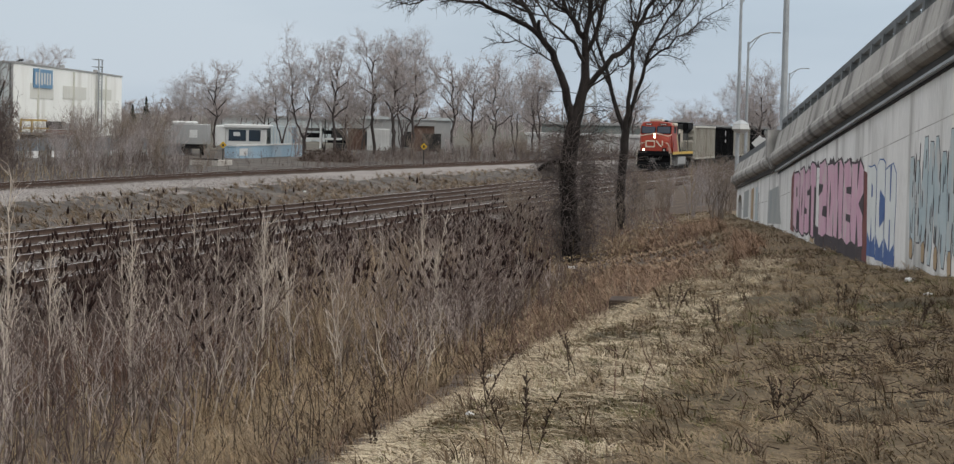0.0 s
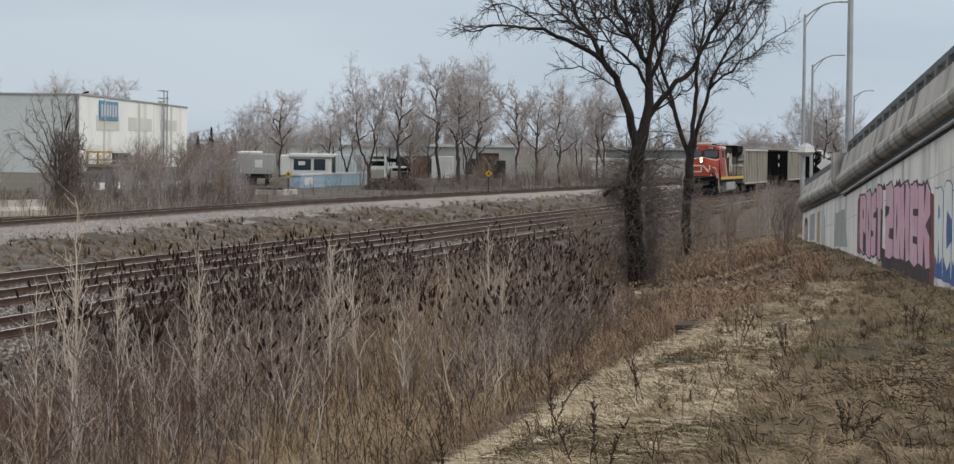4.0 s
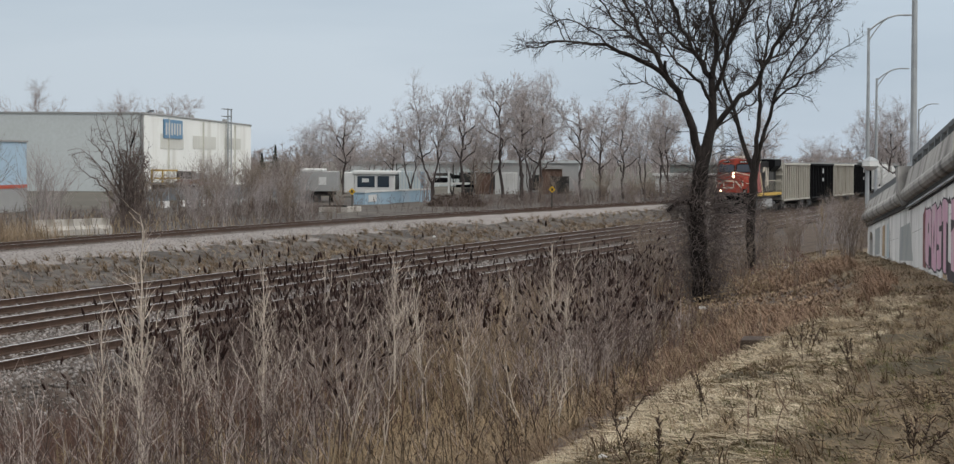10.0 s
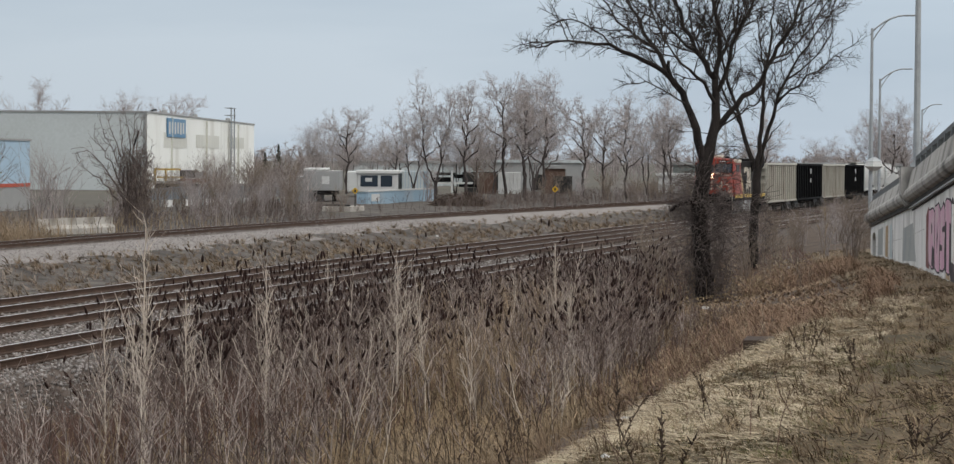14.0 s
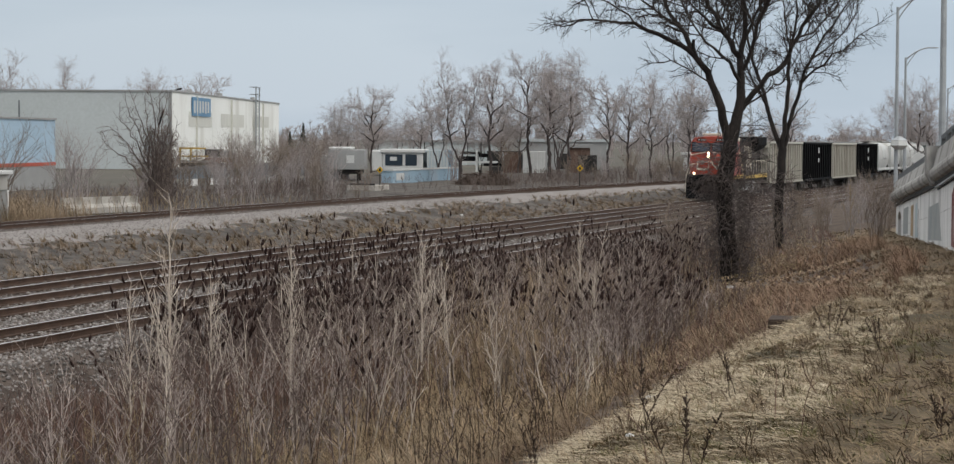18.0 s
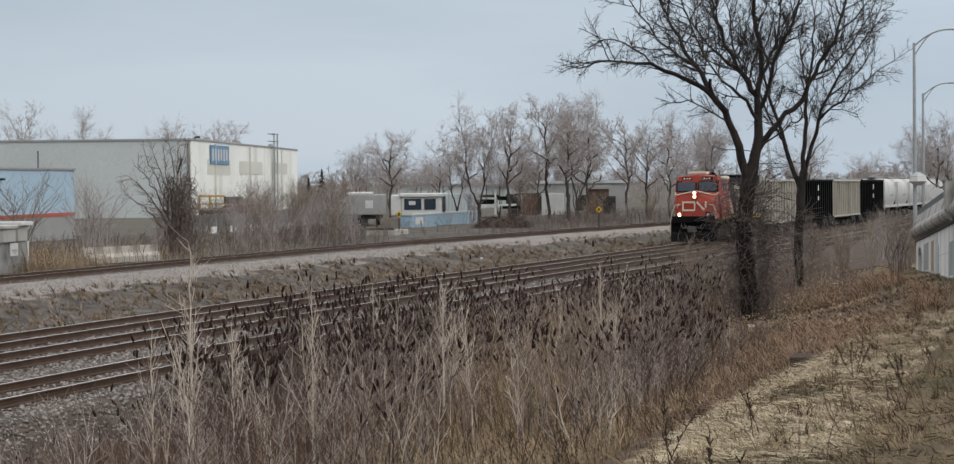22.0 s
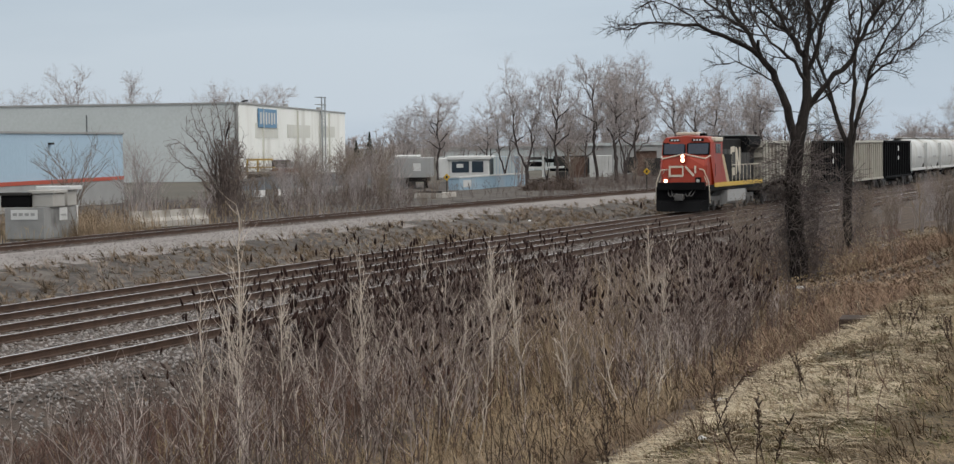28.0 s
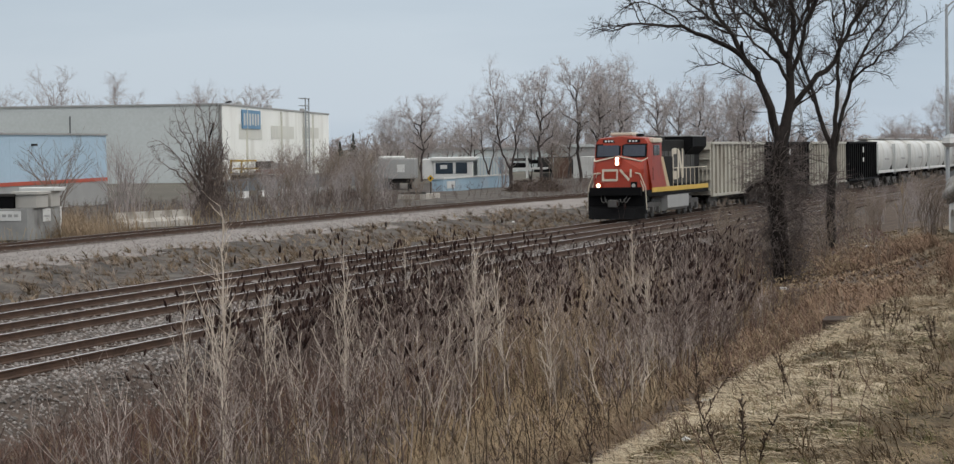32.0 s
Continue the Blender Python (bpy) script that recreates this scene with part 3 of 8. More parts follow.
GLYPHS = {
    "P": [[(0.5, 0.56), (0.46, 0.76), (0.62, 0.72), (0.64, 0.58)], [(0.56, -0.02), (0.62, 0.36), (1.02, 0.3), (1.02, -0.02)]],
    "O": [[(0.46, 0.24), (0.4, 0.5), (0.5, 0.76), (0.6, 0.52)]],
    "S": [[(0.5, 0.6), (0.5, 0.68), (1.02, 0.72), (1.02, 0.62)], [(-0.02, 0.28), (-0.02, 0.4), (0.5, 0.38), (0.5, 0.3)]],
    "T": [[(-0.02, -0.02), (-0.02, 0.68), (0.24, 0.7), (0.3, -0.02)], [(0.74, -0.02), (0.76, 0.7), (1.02, 0.68), (1.02, -0.02)]],
    "Z": [[(-0.02, 0.52), (-0.02, 0.7), (0.52, 0.7), (0.42, 0.6)], [(0.46, 0.26), (0.58, 0.4), (1.02, 0.42), (1.02, 0.26)]],
    "N": [[(0.36, 1.02), (0.46, 0.5), (0.56, 1.02)], [(0.44, -0.02), (0.52, 0.5), (0.66, -0.02)]],
    "E": [[(0.42, 0.62), (0.42, 0.7), (1.02, 0.72), (1.02, 0.62)], [(0.42, 0.27), (0.42, 0.36), (1.02, 0.36), (1.02, 0.26)]],
    "K": [[(0.48, 1.02), (0.5, 0.66), (0.66, 1.02)], [(0.62, 0.5), (1.02, 0.66), (1.02, 0.36)], [(0.44, -0.02), (0.5, 0.36), (0.66, -0.02)]],
    "R": [[(0.46, 0.6), (0.44, 0.78), (0.6, 0.74), (0.62, 0.62)], [(0.42, -0.02), (0.5, 0.36), (0.64, -0.02)]],
    "C": [[(0.46, 0.3), (0.38, 0.5), (0.46, 0.7), (1.02, 0.62), (1.02, 0.4)]],
    "H": [[(0.44, 1.02), (0.46, 0.62), (0.54, 0.62), (0.58, 1.02)], [(0.44, -0.02), (0.46, 0.42), (0.54, 0.42), (0.58, -0.02)]],
}


def letter(name, s_left, s_right, low, top, rnd, fill, edge, parent, rim):
    """A swollen sprayed capital: a filled body with a dark rim and dark counters."""
    def at(u, v):
        return (s_left + (s_right - s_left) * u, low + (top - low) * v)
    body = [at(u + rnd.uniform(-0.03, 0.03), v + rnd.uniform(-0.03, 0.03)) for u, v in ((0.06, 0.0), (0.0, 0.3), (0.03, 0.7), (0.0, 0.96), (0.3, 1.0), (0.7, 1.03), (0.97, 0.95), (1.0, 0.6), (0.96, 0.3), (1.0, 0.02), (0.6, -0.03))]
    paint(edge, parent, widen(body, rim), 0.006, "outline_shape")
    paint(fill, parent, body, 0.009, "letter")
    for hole in GLYPHS[name]:
        paint(edge, parent, [at(u, v) for u, v in hole], 0.012, "dark_stroke")


def graffiti():
    rnd = random.Random(5)
    pink = thing("graffiti", "large pink spray-painted graffiti with dark outlines", "graffiti", kind="structure")
    paint(M_MAROON, pink, [(36.9, 0.86), (36.9, 2.35), (36.0, 2.62), (35.6, 2.3), (35.5, 0.84)], 0.004, "shadow_shape")
    paint(M_PLUM, pink, [(28.2, 0.82), (28.4, 1.35), (24.0, 1.25), (15.3, 1.42), (15.0, 1.03), (24, 0.9)], 0.004, "shadow_shape")
    paint(M_OCHRE, pink, [(29.6, 0.85), (29.5, 2.1), (28.6, 2.2), (28.4, 0.84)], 0.004, "shadow_shape")
    paint(M_MAROON, pink, [(15.9, 1.1), (16.2, 3.0), (15.2, 2.95), (14.9, 1.1)], 0.0045, "shadow_shape")
    for name, sl, sr in (("P", 35.9, 33.6), ("O", 33.5, 31.8), ("S", 31.7, 30.1), ("T", 30.0, 28.1), ("Z", 27.1, 24.8), ("O", 24.7, 22.9), ("N", 22.9, 20.5), ("E", 20.4, 18.6), ("K", 18.5, 15.8)):
        m = (sl + sr) / 2
        top = float(np.interp(m, [15, 24, 29, 36], [3.16, 3.03, 2.84, 2.5])) + rnd.uniform(-0.06, 0.05)
        low = float(np.interp(m, [15, 24, 29, 36], [1.36, 1.2, 1.02, 0.94])) + rnd.uniform(-0.05, 0.08)
        letter(name, sl, sr, low, top, rnd, M_PINK, M_PLUM, pink, 0.06)
    for k in range(9):
        s = 34.6 - k * 2.2
        z = float(np.interp(s, [15, 24, 29, 36], [3.13, 3.02, 2.82, 2.42]))
        paint(M_PLUM, pink, [(s - 0.9, z - 0.02), (s - 0.3, z + 0.16), (s + 0.1, z + 0.05), (s + 0.5, z + 0.12), (s + 0.9, z - 0.06), (s + 0.2, z - 0.03)], 0.005, "outline_shape")
    pale = thing("graffiti", "white and blue spray-painted graffiti on the concrete", "graffiti", kind="structure")
    for name, a, b, z0, z1 in (("R", 14.9, 13.3, 1.5, 3.12), ("C", 13.2, 11.7, 1.35, 3.25), ("H", 11.6, 9.8, 1.42, 3.15)):
        letter(name, a, b, z0, z1, rnd, M_CHALK, M_COBALT, pale, 0.035)
        paint(M_COBALT, pale, [(b, 1.28), (a, 1.25), (a - 0.1, 1.75), ((a + b) / 2, 1.5), (b + 0.1, 1.72)], 0.011, "blue_flame")
    grey = thing("graffiti", "grey-blue graffiti with thin black strokes", "graffiti", kind="structure")
    for k in range(11):
        s = 7.6 - k * 0.85
        p = blob(s - 0.75, s, 1.75 + rnd.uniform(-0.2, 0.3), 3.65 + 0.05 * k + rnd.uniform(-0.4, 0.4), rnd, rnd.uniform(-0.3, 0.3))
        paint(M_PLUM, grey, widen(p, 0.022), 0.004, "outline_shape")
        paint(M_TEAL, grey, p, 0.006)
        if k % 2 == 0:
            q = blob(s - 0.6, s - 0.2, 1.6, 1.95, rnd)
            paint(M_PLUM, grey, widen(q, 0.02), 0.0085, "outline_shape")
            paint(M_OCHRE, grey, q, 0.0105)
        for _ in range(5):
            z = rnd.uniform(1.8, 3.4)
            c = s - rnd.uniform(0.1, 0.8)
            paint(M_PLUM, grey, [(c, z), (c - 0.05, z + rnd.uniform(0.2, 0.5)), (c - 0.01, z + 0.3), (c + 0.045, z)], 0.012, "dark_stroke")
    patch = thing("painted_patch", "pale painted-over patches on the concrete wall", "graffiti", kind="structure")
    paint(M_PATCH, patch, [(62.5, 0.25), (62.4, 1.25), (59.0, 1.45), (59.2, 0.4)], 0.004)
    paint(M_OCHRE, patch, [(57.5, 0.4), (57.4, 1.5), (55.8, 1.6), (56.0, 0.42)], 0.004)
    paint(M_TEAL, patch, [(54.8, 0.45), (54.6, 1.6), (53.6, 1.75), (53.2, 0.5)], 0.004)
    paint(M_PATCH, patch, [(47.5, 0.62), (47.3, 1.7), (42.5, 2.0), (41.0, 0.85)], 0.004)
    paint(M_PLUM, patch, [(53.0, 0.5), (52.95, 1.5), (52.8, 1.5), (52.82, 0.5)], 0.004)


graffiti()


# ---- street lamps ----
def street_lamp(x, y, z0, top, r, arms):
    t = thing("street_lamp", "tall galvanised steel street lamp with curved arm", "street lamp", "street lamps", m=pose(x, y, z0))
    part("pole", rod(bmesh.new(), (0, 0, 0), (0, 0, top - z0), r, r * 0.6, 10), M_GALV, t)
    part("base_plate", rod(bmesh.new(), (0, 0, -0.05), (0, 0, 0.12), r * 1.8, r * 1.6, 8), M_GALV, t)
    for dx, rise in arms:
        bm = bmesh.new()
        last = Vector((0, 0, top - z0 - 0.16))
        for k in range(1, 9):
            f = k / 8
            p = Vector((dx * f * 0.82, 0, top - z0 - 0.16 + rise * (1 - (1 - f) ** 2.0)))
            rod(bm, last, p, 0.045, 0.04, 6)
            last = p
        arm = part("arm", bm, M_GALV, t)
        rod_bm = bmesh.new()
        low = Vector((0, 0, top - z0 - 0.66))
        for k in range(1, 6):
            f = k / 5
            p = Vector((dx * f * 0.5, 0, top - z0 - 0.66 + (rise * 0.84 + 0.5) * (1 - (1 - f) ** 1.5)))
            rod(rod_bm, low, p, 0.03, 0.03, 6)
            low = p
        part("brace", rod_bm, M_GALV, t)
        s = 1 if dx > 0 else -1
        head = part("lamp_head", boxes((last.x - 0.05, -0.12, last.z - 0.05, last.x + s * 0.5, 0.12, last.z + 0.03), bevel=0.02), M_GALV, t, "flat grey lamp head")
    return t


street_lamp(-4.77, 83.2, cap_z(43.7) + 1.15, 13.8, 0.115, [(1.9, 0.8)])
street_lamp(-9.74, 130.3, 0.6, 10.58, 0.115, [(2.05, 0.8)])
street_lamp(-12.2, 170.6, 0.4, 9.35, 0.12, [(1.95, 0.8)])
street_lamp(-13.3, 240.0, 0.3, 8.75, 0.11, [(1.6, 0.62)])

# traffic cabinet on the first far pole, and a small diamond sign
cab = thing("signal_cabinet", "white faceted steel cabinet mounted round the lamp pole", "cabinet", m=pose(-9.57, 130.05, 3.75))
part("body", rod(bmesh.new(), (0, 0, -0.08), (0, 0, 0.18), 0.48, 0.44, 6), M_WHITE, cab)
part("roof", rod(bmesh.new(), (0, 0, 0.18), (0, 0, 0.38), 0.46, 0.08, 6), M_GALV, cab)
part("skirt", rod(bmesh.new(), (0, 0, -0.3), (0, 0, -0.08), 0.2, 0.52, 6), M_WHITE, cab)
dsign = thing("diamond_sign", "pale diamond-shaped road sign on a post", "sign", m=pose(-8.8, 133.0, 0.4))
part("post", rod(bmesh.new(), (0, 0.05, -0.5), (0, 0.05, 2.8), 0.04), M_GALV, dsign)
bm = boxes((-0.3, -0.02, -0.3, 0.3, 0.02, 0.3), bevel=0.01)
bmesh.ops.rotate(bm, verts=bm.verts, cent=(0, 0, 0), matrix=Matrix.Rotation(radians(45), 3, "Y"))
bmesh.ops.translate(bm, verts=bm.verts, vec=(0, 0, 2.55))
part("plate", bm, M_WHITE, dsign, "pale worn diamond plate")


# ---- buildings beyond the far track ----
def on_face(a, d, n, along, out, z):
    """A point on a wall that starts at a and runs along d, out metres before it."""
    p = a + d * along + n * out
    return Vector((p.x, p.y, z))


def face_box(bm, a, d, n, s0, s1, z0, z1, o0, o1):
    """A box laid on a wall's face."""
    vs = [bm.verts.new(on_face(a, d, n, s, o, z)) for z in (z0, z1) for s, o in ((s0, o0), (s1, o0), (s1, o1), (s0, o1))]
    for f in ((3, 2, 1, 0), (4, 5, 6, 7), (0, 1, 5, 4), (1, 2, 6, 5), (2, 3, 7, 6), (3, 0, 4, 7)):
        bm.faces.new([vs[i] for i in f])
    bmesh.ops.recalc_face_normals(bm, faces=bm.faces)
    return bm


def works_building():
    c, r = Vector((-107.8, 291.9, 0)), Vector((-129.3, 399.9, 0))
    d = (r - c).normalized()
    left = Vector((-d.y, d.x, 0))
    out = -left
    t = thing("works_building", "tall works building with cream end and grey side cladding", "building")
    length = (r - c).length
    # cream cladding in upright bays with narrow joints
    bays = [0, 18, 34, 52, 72, 90, length]
    for a, b in zip(bays, bays[1:]):
        part("cladding_bay", face_box(bmesh.new(), c, d, out, a + 0.06, b - 0.06, -0.3, 9.2, -0.25, 0.0), M_CREAM, t, "stained cream wall cladding")
    part("frame", face_box(bmesh.new(), c, d, out, 0.0, length, -0.3, 9.15, -0.5, -0.06), M_GREYBOX, t)
    part("side_wall", face_box(bmesh.new(), c, left, -d, 0.3, 95, -0.3, 9.2, -0.5, 0.0), M_GREYWALL, t, "plain grey-beige side cladding")
    part("roof", face_box(bmesh.new(), c, d, out, 0.4, length - 0.4, 8.9, 9.1, -95, -0.5), M_GREYBOX, t)
    part("roof_edge", face_box(bmesh.new(), c, d, out, -0.1, length, 9.2, 9.42, -0.4, 0.12), M_GREYBOX, t, "dark metal roof edge")
    part("roof_edge", face_box(bmesh.new(), c, left, -d, 0.5, 95, 9.2, 9.42, -0.4, 0.12), M_GREYBOX, t, "dark metal roof edge")
    for a, b, z0, z1 in ((13, 33, 5.1, 7.0), (42, 66, 5.2, 7.0), (76, 96, 5.3, 7.0)):
        part("window_band", face_box(bmesh.new(), c, d, out, a, b, z0, z1, 0.004, 0.05), M_CREAM2, t, "yellowed translucent window band")
    # upright strips added for the fine seams of the cladding
    for s in (19, 52, 88):
        part("downpipe", face_box(bmesh.new(), c, d, out, s, s + 0.35, 0, 9.0, 0.0, 0.25), M_CREAM2, t)
    for s in (20, 48, 84):
        part("roof_vent", rod(bmesh.new(), on_face(c, d, out, s, -1.0, 9.0), on_face(c, d, out, s, -1.0, 9.9), 0.5, 0.35), M_GREYBOX, t)
    lad = part("ladder", face_box(bmesh.new(), c, d, out, 77, 77.4, 0.5, 11.4, 0.3, 0.45), M_GALV, t, "caged steel wall ladder")
    part("rail", face_box(bmesh.new(), c, d, out, 81, 81.4, 0.5, 11.4, 0.3, 0.45), M_GALV, lad)
    for k in range(22):
        part("rung", face_box(bmesh.new(), c, d, out, 77.1, 81.3, 0.8 + k * 0.45, 0.9 + k * 0.45, 0.33, 0.42), M_GALV, lad)
    for z in (10.2, 11.3):
        part("guard_bar", face_box(bmesh.new(), c, d, out, 76.5, 82, z, z + 0.08, -0.6, 0.5), M_GALV, lad)
    # blue board: plain pale bars stand for the writing
    board = part("sign_board", face_box(bmesh.new(), c, d, out, 15.0, 31.0, 6.45, 8.85, 0.06, 0.2), M_SIGNBLUE, t, "blue wall sign with pale bars")
    for k in range(6):
        a = 16.0 + k * 2.4
        part("bar", face_box(bmesh.new(), c, d, out, a, a + 1.3, 6.85 + 0.1 * (k % 2), 8.4, 0.2, 0.23), M_WHITE, board)
    bm = bmesh.new()
    last = None
    for k in range(10):
        f = k / 9
        p = c + d * (7 - 9 * f) + left * (1.3 * f ** 0.8) + Vector((0, 0, 9.7 - 4.6 * f ** 2.0))
        if last is not None:
            rod(bm, last, p, 0.11, 0.11, 6)
        last = p
    part("hose", bm, M_BLACK, t, "curved black duct bending from the roof")
    # loading platform and stacked steel at the foot
    yard = thing("platform_frame", "yellow steel loading frame beside the works", "steel frame", m=pose(-102.3, 283.0, 0))
    part("frame", boxes((-1.3, -0.1, 0, -1.15, 0.1, 2.5), (0.0, -0.1, 0, 0.15, 0.1, 2.6), (-1.3, -0.1, 2.4, 1.9, 0.1, 2.6), (-1.3, 0.8, 1.5, 1.9, 0.9, 1.65)), M_YELLOW, yard)
    part("deck", boxes((-1.6, -0.4, 0.9, 2.2, 1.6, 1.1)), M_GREYBOX, yard)
    part("pallet", boxes((-1.2, -0.3, 0.0, 1.6, 1.4, 0.85), bevel=0.05), M_DARK, yard)
    st = thing("steel_stack", "rusty red stacked steel and dark crates", "stack", m=pose(-98.9, 284.0, 0))
    part("crate", boxes((-2.0, 0, 1.5, -0.2, 1.5, 2.4), bevel=0.04), M_DARK, st)
    part("crate", boxes((-2.2, 0, 0.4, -0.8, 1.6, 1.3), bevel=0.04), M_DARK, st)
    part("crate", boxes((-0.1, 0.1, 1.5, 1.5, 1.5, 2.2), bevel=0.04), M_GREYBOX, st)
    for k in range(9):
        part("beam", boxes((-1.9 + k * 0.42, -0.1, 0.85 + 0.03 * (k % 3), -1.62 + k * 0.42, 2.0, 1.45), bevel=0.02), M_RUST, st)
    part("rack", boxes((-2.3, 0, 0, 2.2, 0.2, 0.3), (-2.3, 1.4, 0, 2.2, 1.6, 0.3), (-2.3, 0, 0.5, 2.6, 1.6, 0.8)), M_DARK, st)


M_CREAM2 = mat("yellowed_panel", (0.56, 0.55, 0.49), (0.66, 0.65, 0.59), 0.05, 0.5, 0.0, fine=1.5, stretch=(1, 1, 0.2))
M_BLOCK = mat("stained_block", (0.3, 0.28, 0.25), (0.47, 0.44, 0.4), 1.5, 0.9, 0.1, stain=(0.2, 0.18, 0.15))
M_BIN = mat("grey_bin_concrete", (0.2, 0.2, 0.195), (0.3, 0.3, 0.29), 1.0, 0.9, 0.1, stain=(0.13, 0.125, 0.12))
M_RUST = mat("rusty_steel", (0.15, 0.0562, 0.0338), (0.247, 0.0975, 0.06), 1.0, 0.85, 0.1)
M_FENCE = mat("slatted_grey_fence", (0.105, 0.115, 0.126), (0.168, 0.178, 0.193), 0.4, 0.8, 0.05, fine=3, stretch=(1, 1, 0.2))
M_CRATE = mat("beige_plastic", (0.336, 0.322, 0.294), (0.406, 0.392, 0.364), 1.0, 0.6, 0.02)
works_building()


def blue_building():
    a, b = Vector((-66.5, 109.0, 0)), Vector((-76.2, 181.1, 0))
    d = (b - a).normalized()
    out = Vector((d.y, -d.x, 0))
    t = thing("blue_building", "low pale blue metal building above a grey block base", "building")
    n = (b - a).length
    k = 0
    while k < 9:
        s0, s1 = n * k / 9, n * (k + 1) / 9
        part("cladding_panel", face_box(bmesh.new(), a, d, out, s0 + 0.01, s1 - 0.01, 1.9, 5.05, -0.3, 0.0), M_BLUE, t)
        k += 1
    part("block_base", face_box(bmesh.new(), a, d, out, 0, n, -0.3, 1.64, -0.3, 0.02), M_GREYBOX, t, "weathered grey block wall base")
    part("trim", face_box(bmesh.new(), a, d, out, 0, n, 1.64, 1.9, -0.3, 0.06), M_REDSTRIPE, t, "faded red trim line")
    part("roof_edge", face_box(bmesh.new(), a, d, out, -0.1, n + 0.1, 5.05, 5.2, -0.5, 0.1), M_GREYBOX, t, "dull metal roof edge")
    part("roof", face_box(bmesh.new(), a, d, out, 0, n, 4.9, 5.05, -40, -0.3), M_GREYBOX, t)
    part("end_wall", face_box(bmesh.new(), b, -out, d, 0.31, 40, -0.3, 4.89, -0.3, 0.0), M_BLUE, t)
    lamp = part("wall_lamp", face_box(bmesh.new(), a, d, out, 53.4, 53.9, 4.3, 4.45, 0.0, 0.3), M_DARK, t, "small dark wall floodlight")
    part("pipe", rod(bmesh.new(), on_face(a, d, out, 70, -2, 5.0), on_face(a, d, out, 70, -2, 6.5), 0.06), M_DARKGALV, t)
    part("roof_vent", rod(bmesh.new(), on_face(a, d, out, 33, -1.5, 5.1), on_face(a, d, out, 33, -1.5, 5.75), 0.3, 0.4), M_WHITE, t)


blue_building()


